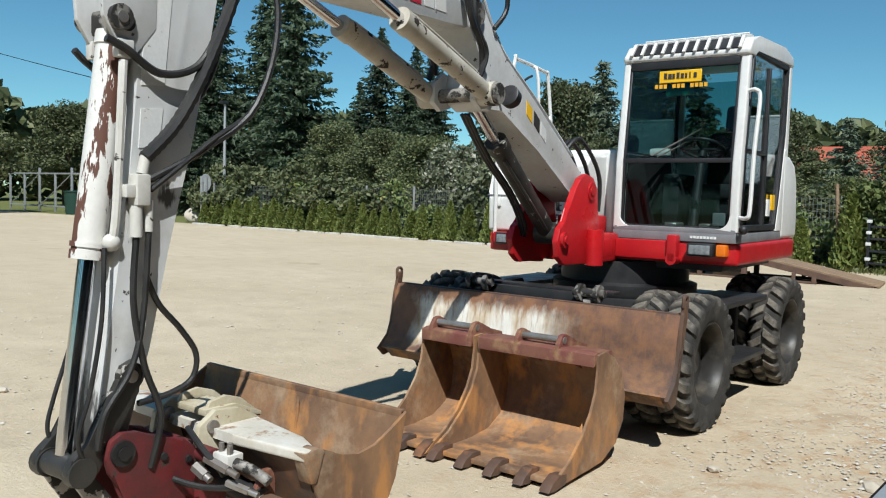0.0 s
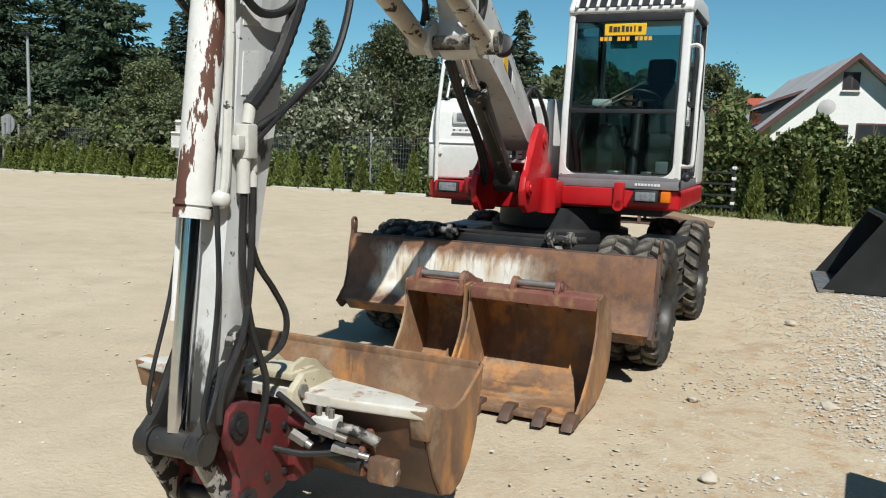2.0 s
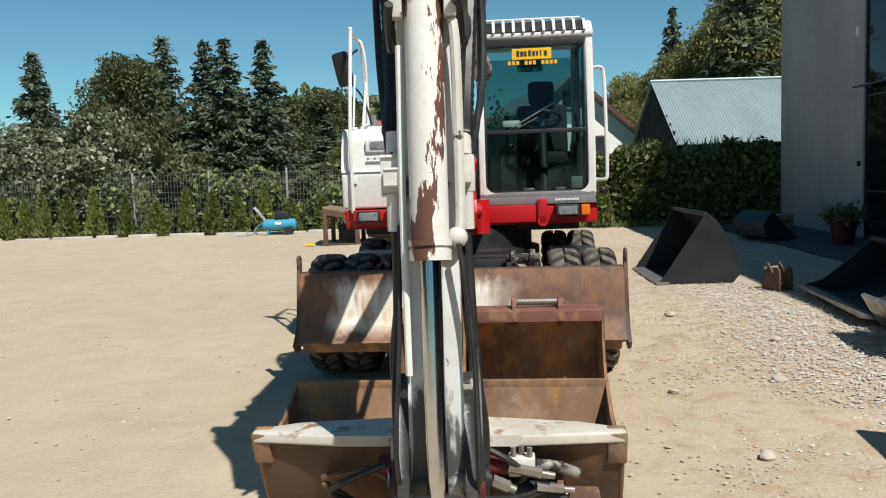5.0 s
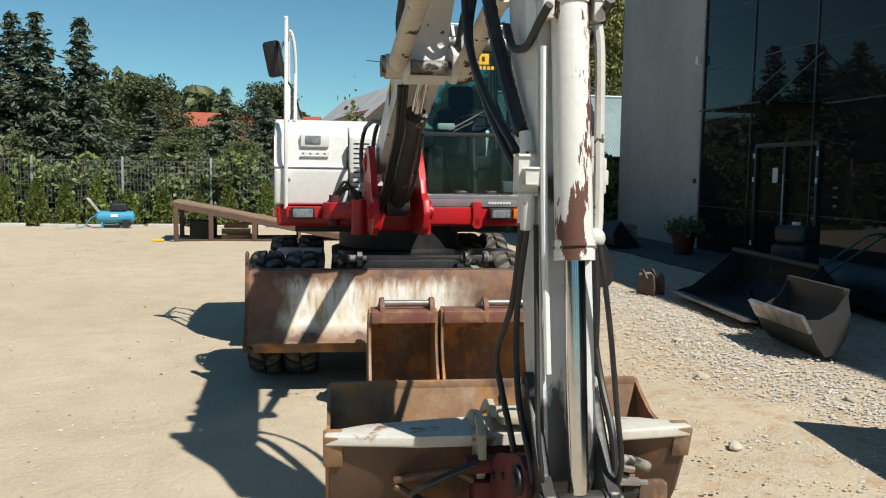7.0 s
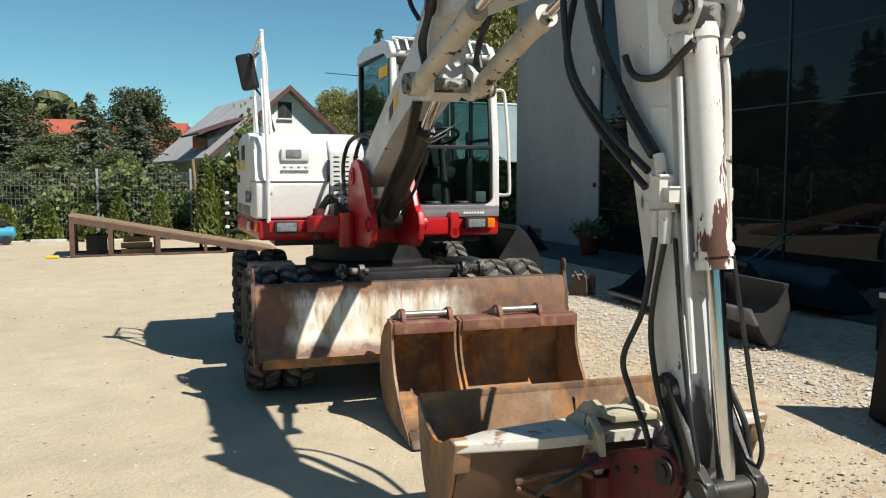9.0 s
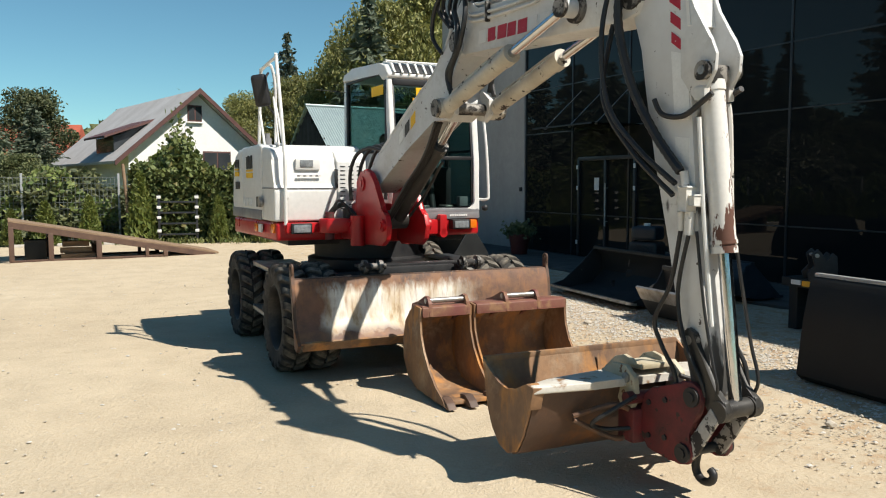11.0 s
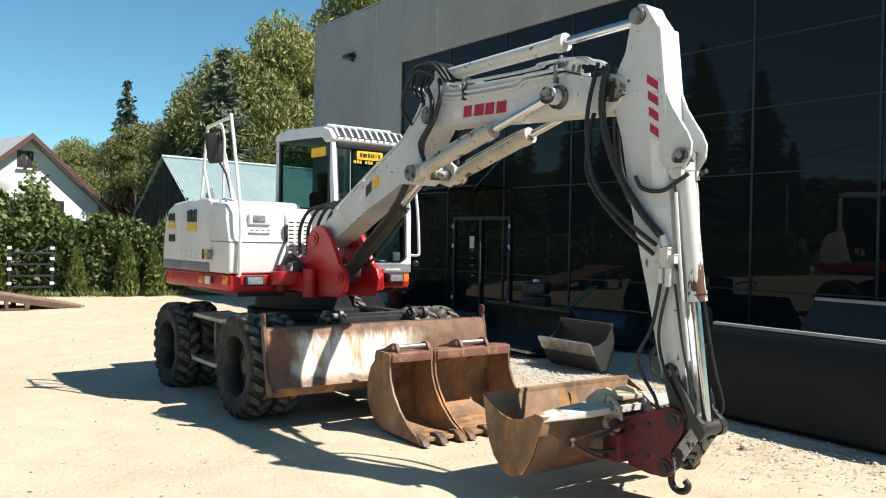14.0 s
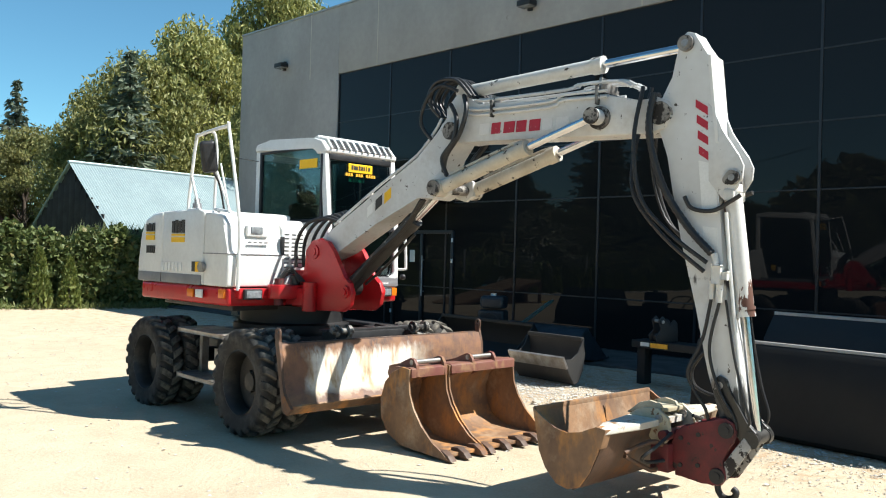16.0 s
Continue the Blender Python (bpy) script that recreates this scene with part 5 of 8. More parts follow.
def build_stick():
    st = [(2.035, 3.09), (2.055, 3.17), (2.10, 3.225), (2.16, 3.205), (2.20, 3.13), (2.262, 3.045), (2.295, 2.70), (2.325, 2.42), (2.345, 2.15), (2.39, 1.66), (2.445, 1.25), (2.495, 0.92), (2.525, 0.72), (2.525, 0.60), (2.495, 0.54), (2.44, 0.54), (2.40, 0.62), (2.30, 0.96), (2.21, 1.36), (2.10, 1.78), (2.02, 2.16), (1.99, 2.38), (1.91, 2.58), (1.88, 2.70), (1.935, 2.80), (2.01, 2.92)]
    b = NB()
    prism(b, st, -STICK_W, STICK_W, "y", 0.010)
    stick = part("stick", b, STICKPAINT, ex, "pale grey dipper stick with chipped paint", BM)
    # front stiffener flange
    b = NB()
    sheet(b, [(2.265, 3.04), (2.305, 2.68), (2.335, 2.45)], 0.02, -STICK_W - 0.012, STICK_W + 0.012, "y")
    part("flange", b, WHITE, stick, "", BM)
    for side in (-1, 1):
        y0, y1 = side * STICK_W, side * (STICK_W + 0.003)
        b = NB()
        prism(b, [(2.26, 2.72), (2.315, 2.66), (2.36, 2.53), (2.475, 2.37), (2.512, 2.29), (2.505, 2.21), (2.455, 2.13), (2.375, 2.08), (2.28, 2.20)], side * (STICK_W - 0.016), side * (STICK_W + 0.006), "y", 0.005)
        part("cheek_plate", b, BOOMW, stick, "", BM)
        for i in range(4):
            z = 2.70 - i * 0.105
            u = 2.175 + i * 0.010
            b = NB()
            prism(b, [(u, z), (u, z + 0.055), (u + 0.115, z - 0.025), (u + 0.115, z - 0.08)], y0, y1, "y", 0)
            part("warning_stripe", b, REDPRINT, stick, "red warning stripe", BM)
        b = NB()
        prism(b, [(2.205, 2.34), (2.325, 2.31), (2.345, 1.98), (2.24, 1.99)], y0, y1, "y", 0)
        prism(b, [(2.245, 1.90), (2.345, 1.89), (2.355, 1.60 + 0.14), (2.262, 1.75)], y0, y1, "y", 0)
        part("reflector_strip", b, REFLEX, stick, "", BM)
        for u, z, r in ((2.10, 3.14, 0.055), (2.443, 2.215, 0.048), (2.40, 0.865, 0.055)):
            b = NB()
            cyl(b, (u, y0, z), (u, side * (STICK_W + 0.03), z), r, None, 20)
            part("pin_boss", b, GRIMY, stick, "", BM)
            b = NB()
            cyl(b, (u, y0, z), (u, side * (STICK_W + 0.036), z), r * 0.45, None, 14)
            part("pin_end", b, STEEL, stick, "", BM)
        b = NB()
        box(b, 2.34, 2.40, side * (STICK_W + 0.0), side * (STICK_W + 0.06), 1.52, 1.64, 0.008)
        box(b, 2.40, 2.44, side * (STICK_W + 0.015), side * (STICK_W + 0.05), 1.55, 1.60, 0.006)
        cyl(b, (2.385, side * (STICK_W + 0.03), 1.40), (2.385, side * (STICK_W + 0.03), 1.52), 0.024, None, 12)
        cyl(b, (2.33, side * (STICK_W + 0.03), 1.42), (2.33, side * (STICK_W + 0.03), 1.54), 0.018, None, 12)
        cyl(b, (2.36, side * (STICK_W + 0.03), 1.64), (2.34, side * (STICK_W + 0.03), 1.72), 0.022, None, 12)
        part("valve_block", b, SCRATCHED, stick, "chipped white hydraulic valve block", BM)
    # bucket cylinder along the stick's front
    p = Vector((2.395, 0.0, 2.20))
    d = (Vector((2.61, 0.0, 0.56)) - p).normalized()
    c0 = p + d * 0.06
    b = NB()
    cyl(b, c0, c0 + d * 0.80, 0.061, None, 24)
    bc = part("bucket_cylinder", b, PEEL, ex, "white bucket cylinder with paint peeling to rust", BM)
    for s0, s1, r, nm in ((-0.03, 0.02, 0.067, "end_cap"), (0.77, 0.79, 0.068, "collar"), (0.80, 0.835, 0.066, "gland")):
        b = NB()
        cyl(b, c0 + d * s0, c0 + d * s1, r, None, 24)
        part(nm, b, PEEL, bc, "", BM)
    b = NB()
    box(b, 2.36, 2.46, -0.065, 0.065, 2.15, 2.25, 0.02)
    cyl(b, (2.41, -0.10, 2.205), (2.41, 0.10, 2.205), 0.035, None, 14)
    part("cylinder_eye", b, GRIMY, bc, "", BM)
    for w in (-0.085, 0.085):
        b = NB()
        box(b, c0.x - 0.02, c0.x + 0.05, w - 0.02, w + 0.02, 2.07, 2.14, 0.008)
        part("port_block", b, SCRATCHED, bc, "", BM)
    b = NB()
    e = c0 + d * 0.82
    cyl(b, e, Vector((2.605, 0, 0.59)), 0.034, None, 18)
    part("rod", b, CHROME, bc, "", BM)
    b = NB()
    tube(b, [(c0.x + 0.02, 0.09, 2.06), (c0.x + 0.03, 0.098, 1.95), (c0.x + 0.05, 0.098, 1.55), (c0.x + 0.06, 0.095, 1.42), (c0.x + 0.065, 0.085, 1.385)], 0.017, 8, 4)
    bmesh.ops.create_uvsphere(b, u_segments=12, v_segments=8, radius=0.034, matrix=Matrix.Translation((c0.x + 0.065, 0.085, 1.38)))
    part("steel_pipe", b, SCRATCHED, bc, "", BM)
    b = NB()
    tube(b, [(2.40, -0.082, 1.99), (2.45, -0.085, 1.5), (2.515, -0.08, 0.95)], 0.012, 8, 3)
    part("steel_pipe", b, WHITE, bc, "", BM)
    # linkage at the end
    b = NB()
    cyl(b, (2.615, -0.072, 0.55), (2.615, 0.072, 0.55), 0.046, None, 20)
    part("rod_eye", b, GREASE, bc, "", BM)
    for w in (-0.105, 0.105):
        b = NB()
        prism(b, [(2.39, 0.93), (2.44, 0.91), (2.46, 0.84), (2.58, 0.64), (2.65, 0.60), (2.67, 0.55), (2.65, 0.50), (2.59, 0.485), (2.54, 0.53), (2.37, 0.80), (2.36, 0.88)], w - 0.018, w + 0.018, "y", 0.008)
        cyl(b, (2.612, w - 0.028, 0.545), (2.612, w + 0.028, 0.545), 0.055, None, 20)
        part("rocker_link", b, GREASE, ex, "black greasy rocker link", BM)
        b = NB()
        prism(b, [(2.575, 0.56), (2.625, 0.50), (2.49, 0.29), (2.45, 0.25), (2.40, 0.26), (2.40, 0.31)], w - 0.034, w - 0.012, "y", 0.008)
        part("bucket_link", b, CHIPPED, ex, "chipped white bucket link", BM)
    # red tilt coupler
    for w0, w1 in ((-0.15, -0.115), (0.115, 0.15)):
        b = NB()
        prism(b, [(2.12, 0.53), (2.18, 0.58), (2.29, 0.60), (2.39, 0.655), (2.46, 0.665), (2.51, 0.64), (2.53, 0.58), (2.51, 0.51), (2.46, 0.45), (2.435, 0.39), (2.46, 0.34), (2.47, 0.28), (2.44, 0.23), (2.38, 0.215), (2.31, 0.23), (2.22, 0.225), (2.15, 0.235), (2.10, 0.29), (2.08, 0.42)], w0, w1, "y", 0.012)
        plate = part("coupler_plate", b, DULLRED, ex, "worn dark red coupler plate", BM)
        for u, z in ((2.465, 0.588), (2.412, 0.285)):
            b = NB()
            cyl(b, (u, w0 - 0.014, z), (u, w1 + 0.014, z), 0.050, None, 20)
            part("pin_collar", b, BLACK, plate, "", BM)
        for u, z in ((2.16, 0.49), (2.28, 0.53), (2.16, 0.31), (2.28, 0.33)):
            b = NB()
            cyl(b, (u, w0 - 0.010, z), (u, w1 + 0.010, z), 0.016, None, 6)
            part("bolt", b, BLACK, plate, "", BM)
    b = NB()
    box(b, 2.10, 2.26, -0.115, 0.115, 0.22, 0.54, 0.02)
    cyl(b, (2.03, 0, 0.36), (2.12, 0, 0.36), 0.10, None, 24)
    cp = part("coupler_body", b, DULLRED, ex, "", BM)
    b = NB()
    cyl(b, (2.465, -0.172, 0.588), (2.465, 0.172, 0.588), 0.026, None, 14)
    part("pivot_pin", b, BLACK, cp, "", BM)
    b = NB()
    cyl(b, (2.412, -0.172, 0.285), (2.412, 0.172, 0.285), 0.026, None, 14)
    part("pivot_pin", b, BLACK, cp, "", BM)
    b = NB()
    tube(b, [(2.37, 0, 0.26), (2.355, 0, 0.18), (2.375, 0, 0.13), (2.42, 0, 0.112), (2.465, 0, 0.128), (2.478, 0, 0.165), (2.455, 0, 0.185)], 0.022, 10, 5)
    part("lifting_hook", b, BLACK, ex, "black steel lifting hook", BM)
    # loose hoses along the stick
    runs = [
        ("ribbed", [(1.90, -0.155, 2.82), (1.88, -0.17, 2.55), (1.97, -0.15, 2.2), (2.14, -0.13, 1.92), (2.33, -0.13, 1.72)], 0.024),
        ("hose", [(1.80, -0.12, 2.88), (1.78, -0.2, 2.5), (1.84, -0.2, 2.1), (2.05, -0.17, 1.85), (2.30, -0.135, 1.66)], 0.018),
        ("hose", [(1.83, -0.05, 2.88), (1.75, -0.12, 2.45), (1.78, -0.18, 2.12), (2.0, -0.16, 1.83), (2.28, -0.13, 1.60)], 0.018),
        ("ribbed", [(1.92, 0.155, 2.80), (1.93, 0.17, 2.5), (2.05, 0.15, 2.15), (2.2, 0.13, 1.86), (2.35, 0.12, 1.70)], 0.026),
        ("hose", [(1.80, 0.12, 2.86), (1.74, 0.2, 2.35), (1.86, 0.2, 1.95), (2.1, 0.16, 1.75), (2.33, 0.125, 1.62)], 0.017),
        ("hose", [(1.83, 0.05, 2.86), (1.72, 0.18, 2.40), (1.83, 0.19, 1.98), (2.08, 0.17, 1.78), (2.33, 0.13, 1.58)], 0.014),
        ("hose", [(2.13, -0.13, 2.10), (2.18, -0.12, 2.02), (2.32, -0.115, 2.0), (2.44, -0.11, 2.06), (2.50, -0.10, 2.10)], 0.017),
        ("hose", [(2.00, 0.14, 2.25), (2.12, 0.14, 2.08), (2.28, 0.12, 2.03), (2.42, 0.11, 2.10), (2.50, 0.10, 2.13)], 0.019),
        ("hose", [(2.33, -0.12, 1.42), (2.28, -0.13, 1.15), (2.20, -0.16, 0.95), (2.24, -0.15, 0.82), (2.32, -0.14, 0.70), (2.34, -0.12, 0.58)], 0.014),
        ("hose", [(2.385, -0.12, 1.40), (2.33, -0.13, 1.1), (2.40, -0.14, 0.85), (2.50, -0.13, 0.68), (2.52, -0.12, 0.60)], 0.013),
        ("hose", [(2.33, 0.12, 1.42), (2.36, 0.13, 1.1), (2.42, 0.14, 0.9), (2.53, 0.14, 0.75), (2.56, 0.14, 0.62)], 0.015),
        ("hose", [(2.385, 0.12, 1.40), (2.40, 0.125, 1.15), (2.36, 0.14, 0.90), (2.30, 0.16, 0.70), (2.34, 0.15, 0.50)], 0.016),
        ("hose", [(2.33, 0.102, 1.25), (2.27, 0.104, 1.13), (2.17, 0.11, 1.02), (2.10, 0.12, 0.91), (2.12, 0.12, 0.81), (2.22, 0.11, 0.765), (2.36, 0.10, 0.75)], 0.015),
        ("hose", [(2.50, 0.09, 1.36), (2.53, 0.12, 1.1), (2.58, 0.13, 0.85), (2.63, 0.13, 0.68), (2.60, 0.12, 0.58)], 0.011),
        ("hose", [(2.42, -0.10, 1.42), (2.49, -0.11, 1.05), (2.57, -0.125, 0.78), (2.60, -0.12, 0.66), (2.57, -0.11, 0.58)], 0.010),
    ]
    for nm, pts, r in runs:
        b = NB()
        tube(b, pts, r if nm == "ribbed" else r * 0.84, 8, 14 if nm == "ribbed" else 6, 0.14 if nm == "ribbed" else 0.0)
        part("ribbed_hose" if nm == "ribbed" else "hose", b, HOSE, stick, "", BM)


def build_grading_bucket():
    X0, X1 = -0.585, 0.825
    line = [(-4.27, 0.635), (-4.31, 0.48), (-4.335, 0.36), (-4.39, 0.26), (-4.48, 0.185), (-4.57, 0.165), (-4.65, 0.20), (-4.72, 0.30), (-4.78, 0.43), (-4.825, 0.565)]
    b = NB()
    sheet(b, line, 0.018, X0, X1, "x")
    bk = part("grading_bucket", b, RUST, ex, "wide rusty grading bucket on the coupler", smooth=50)
    for x0, x1 in ((X0 - 0.016, X0), (X1, X1 + 0.016)):
        b = NB()
        prism(b, [(-4.262, 0.64), (-4.30, 0.48), (-4.325, 0.36), (-4.385, 0.25), (-4.475, 0.17), (-4.57, 0.15), (-4.665, 0.185), (-4.74, 0.29), (-4.80, 0.43), (-4.845, 0.585), (-4.80, 0.60), (-4.74, 0.575), (-4.66, 0.535), (-4.56, 0.515), (-4.46, 0.53), (-4.36, 0.58)], x0, x1, "x", 0.003, 1)
        part("side_plate", b, RUST, bk)
    b = NB()
    box(b, X0, X1, -4.285, -4.255, 0.60, 0.645, 0.005)
    part("rim_bar", b, RUST, bk)
    # added dark sheet over the overhung front: its colour stands in for shade
    b = NB()
    sheet(b, [(-4.60, 0.155), (-4.668, 0.19), (-4.738, 0.293), (-4.798, 0.425), (-4.842, 0.555)], 0.012, X0 + 0.002, X1 - 0.002, "x")
    part("shade_plate", b, RUSTDARK, bk, "added dark rusty plate that stands in for shade under the lip")
    b = NB()
    prism(b, [(-4.31, 0.60), (-4.30, 0.44), (-4.40, 0.28), (-4.33, 0.42)], 0.18, 0.196, "x", 0.002, 1)
    part("gusset", b, RUST, bk)
    b = NB()
    prism(b, [(X0 - 0.02, -4.86), (X0 - 0.02, -4.80), (X0 + 0.15, -4.72), (-0.02, -4.66), (0.30, -4.66), (X1 - 0.15, -4.72), (X1 + 0.02, -4.80), (X1 + 0.02, -4.86), (0.45, -4.90), (-0.25, -4.90)], 0.552, 0.594, "z", 0.010)
    part("lip_plate", b, PALE, bk, "pale scraped lip plate")
    for x0, x1 in ((X0 - 0.024, X0 + 0.05), (X1 - 0.05, X1 + 0.024)):
        b = NB()
        prism(b, [(-4.868, 0.588), (-4.79, 0.598), (-4.76, 0.58), (-4.80, 0.46), (-4.83, 0.46)], x0, x1, "x", 0.008)
        part("corner_cap", b, RUST, bk)
    # bracket that joins bucket and coupler, with the tilt cylinder
    for x in (-0.02, 0.30):
        b = NB()
        prism(b, [(-4.66, 0.60), (-4.76, 0.655), (-4.88, 0.665), (-4.96, 0.61), (-4.98, 0.50), (-4.92, 0.40), (-4.86, 0.38), (-4.84, 0.46)], x - 0.016, x + 0.016, "x", 0.006)
        part("bracket_plate", b, CREAM, bk, "cream bracket plate")
        b = NB()
        cyl(b, (x - 0.03, -4.90, 0.60), (x + 0.03, -4.90, 0.60), 0.028, None, 14)
        part("pin_end", b, STEEL, bk)
    b = NB()
    prism(b, [(-4.60, 0.60), (-4.74, 0.66), (-4.90, 0.66), (-4.90, 0.63), (-4.74, 0.625), (-4.60, 0.575)], 0.06, 0.27, "x", 0.008)
    part("bracket_cap", b, CREAM, bk)
    b = NB()
    box(b, -0.05, 0.34, -4.98, -4.84, 0.25, 0.44, 0.015)
    cyl(b, (-0.08, -4.95, 0.50), (0.40, -4.95, 0.50), 0.035, None, 16)
    part("pin_carrier", b, DULLRED, bk)
    b = NB()
    cyl(b, (0.30, -4.90, 0.42), (0.56, -4.88, 0.36), 0.045, None, 16)
    cyl(b, (0.54, -4.88, 0.365), (0.60, -4.875, 0.35), 0.053, None, 16)
    tc = part("tilt_cylinder", b, BLACK, ex)
    b = NB()
    cyl(b, (0.58, -4.875, 0.355), (0.74, -4.86, 0.32), 0.022, None, 12)
    part("rod", b, STEEL, tc)
    for p, q, r in (((0.40, -4.99, 0.505), (0.52, -4.97, 0.475), 0.020), ((0.50, -4.96, 0.42), (0.60, -4.93, 0.40), 0.018), ((0.34, -5.0, 0.46), (0.40, -4.99, 0.43), 0.024)):
        b = NB()
        cyl(b, p, q, r, None, 6)
        cyl(b, q, Vector(q) + (Vector(q) - Vector(p)) * 0.4, r * 0.7, None, 10)
        part("hose_fitting", b, STEEL, tc)
    b = NB()
    box(b, 0.40, 0.50, -4.96, -4.88, 0.455, 0.525, 0.008)
    part("valve_block", b, SCRATCHED, tc, "pale grey valve block")
    for x, y in ((0.42, -4.93), (0.45, -4.91), (0.48, -4.935)):
        b = NB()
        cyl(b, (x, y, 0.52), (x, y, 0.56), 0.012, None, 6)
        part("hose_fitting", b, STEEL, tc)
    b = NB()
    tube(b, [(0.50, -4.92, 0.49), (0.58, -4.90, 0.475), (0.66, -4.88, 0.44)], 0.022, 10, 3)
    part("steel_pipe", b, GRIMY, tc)
    b = NB()
    prism(b, [(-4.90, 0.30), (-4.90, 0.40), (-4.86, 0.47), (-4.80, 0.47), (-4.80, 0.30)], 0.58, 0.605, "x", 0.006)
    part("lug", b, REDRUST, bk)
    for x in (0.04, 0.24):
        b = NB()
        prism(b, [(-4.60, 0.595), (-4.70, 0.675), (-4.78, 0.70), (-4.86, 0.685), (-4.88, 0.655), (-4.76, 0.655), (-4.62, 0.59)], x - 0.012, x + 0.012, "x", 0.004)
        part("rib", b, CREAM, bk)
    b = NB()
    box(b, 0.62, 0.74, -4.90, -4.84, 0.28, 0.38, 0.015)
    part("tilt_lug", b, RUST, bk)
    for pts in ([(0.26, -4.98, 0.60), (0.38, -5.0, 0.55), (0.46, -4.97, 0.47), (0.42, -4.92, 0.42)], [(0.15, -5.05, 0.55), (0.25, -5.10, 0.45), (0.4, -5.03, 0.40), (0.55, -4.92, 0.40)], [(-0.05, -5.0, 0.52), (-0.2, -4.98, 0.45), (-0.28, -4.93, 0.38), (-0.18, -4.9, 0.33), (-0.04, -4.95, 0.33)]):
        b = NB()
        tube(b, pts, 0.013, 8, 6)
        part("hose", b, HOSE, bk)
    b = NB()
    tube(b, [(X0 + 0.25, -4.83, 0.40), (-0.14, -4.90, 0.46), (-0.04, -4.93, 0.43)], 0.016, 8, 3)
    tube(b, [(X0 + 0.25, -4.83, 0.38), (-0.10, -4.88, 0.26), (-0.02, -4.90, 0.28)], 0.016, 8, 3)
    part("tie_bar", b, RUSTDARK, bk)


build_wheels()
build_chassis()
build_blade()
build_upper()
build_rails()
build_cab()
build_boom()
build_stick()
build_grading_bucket()


# ---------------------------------------------------------------- buckets and gear standing in the yard
def digging_bucket(name, x0, x1, ears, teeth, label):
    """A toothed digging bucket that lies open towards the south: side plates, bent shell, ears, pins, teeth."""
    bk = thing(name, label, "bucket", "digging buckets before the blade")
    line = [(-3.10, 0.035), (-2.78, 0.035), (-2.58, 0.058), (-2.44, 0.13), (-2.365, 0.25), (-2.35, 0.39), (-2.40, 0.53), (-2.50, 0.625), (-2.70, 0.672)]
    b = NB()
    sheet(b, line, 0.018, x0, x1, "x")
    part("shell", b, RUST, bk, smooth=50)
    for xa, xb in ((x0 - 0.002, x0 + 0.016), (x1 - 0.016, x1 + 0.002)):
        b = NB()
        prism(b, [(-3.20, 0.022), (-3.0, 0.022), (-2.62, 0.035), (-2.44, 0.11), (-2.35, 0.235), (-2.335, 0.39), (-2.39, 0.545), (-2.49, 0.645), (-2.62, 0.70), (-2.71, 0.69), (-2.70, 0.60), (-2.715, 0.48), (-2.77, 0.36), (-2.87, 0.24), (-3.0, 0.13), (-3.13, 0.07)], xa, xb, "x", 0.003, 1)
        part("side_plate", b, RUST, bk)
    b = NB()
    prism(b, [(-2.725, 0.615), (-2.72, 0.69), (-2.69, 0.702), (-2.50, 0.69), (-2.47, 0.62), (-2.56, 0.655), (-2.69, 0.655)], x0 + 0.016, x1 - 0.016, "x", 0.006)
    part("top_beam", b, REDRUST, bk, "rusted top beam with rests of red paint")
    for x in ears:
        b = NB()
        prism(b, [(-2.73, 0.62), (-2.715, 0.72), (-2.68, 0.768), (-2.635, 0.775), (-2.59, 0.755), (-2.50, 0.715), (-2.36, 0.68), (-2.335, 0.61), (-2.40, 0.52), (-2.50, 0.58)], x - 0.016, x + 0.016, "x", 0.006)
        part("ear", b, REDRUST, bk)
    b = NB()
    cyl(b, (ears[0] - 0.02, -2.655, 0.737), (ears[1] + 0.02, -2.655, 0.737), 0.022, None, 16)
    part("pin", b, STEEL, bk, "bare steel pin")
    b = NB()
    cyl(b, (ears[0], -2.42, 0.62), (ears[1], -2.42, 0.62), 0.024, None, 16)
    part("pin", b, STEEL, bk)
    b = NB()
    box(b, x0, x1, -3.14, -3.05, 0.022, 0.052, 0.006)
    part("cutting_lip", b, RUST, bk)
    for x in teeth:
        b = NB()
        prism(b, [(-3.04, 0.075), (-3.12, 0.085), (-3.19, 0.055), (-3.235, 0.012), (-3.17, 0.006), (-3.04, 0.016)], x - 0.034, x + 0.034, "x", 0.008)
        part("tooth", b, RUSTDARK, bk)
    return bk


digging_bucket("trenching_bucket", -0.36, 0.085, (-0.275, 0.05), (-0.32, -0.14, 0.05), "narrow rusty toothed trenching bucket standing on the sand")
digging_bucket("digging_bucket", 0.11, 0.975, (0.405, 0.70), (0.15, 0.36, 0.565, 0.77, 0.945), "wide rusty toothed digging bucket standing on the sand")


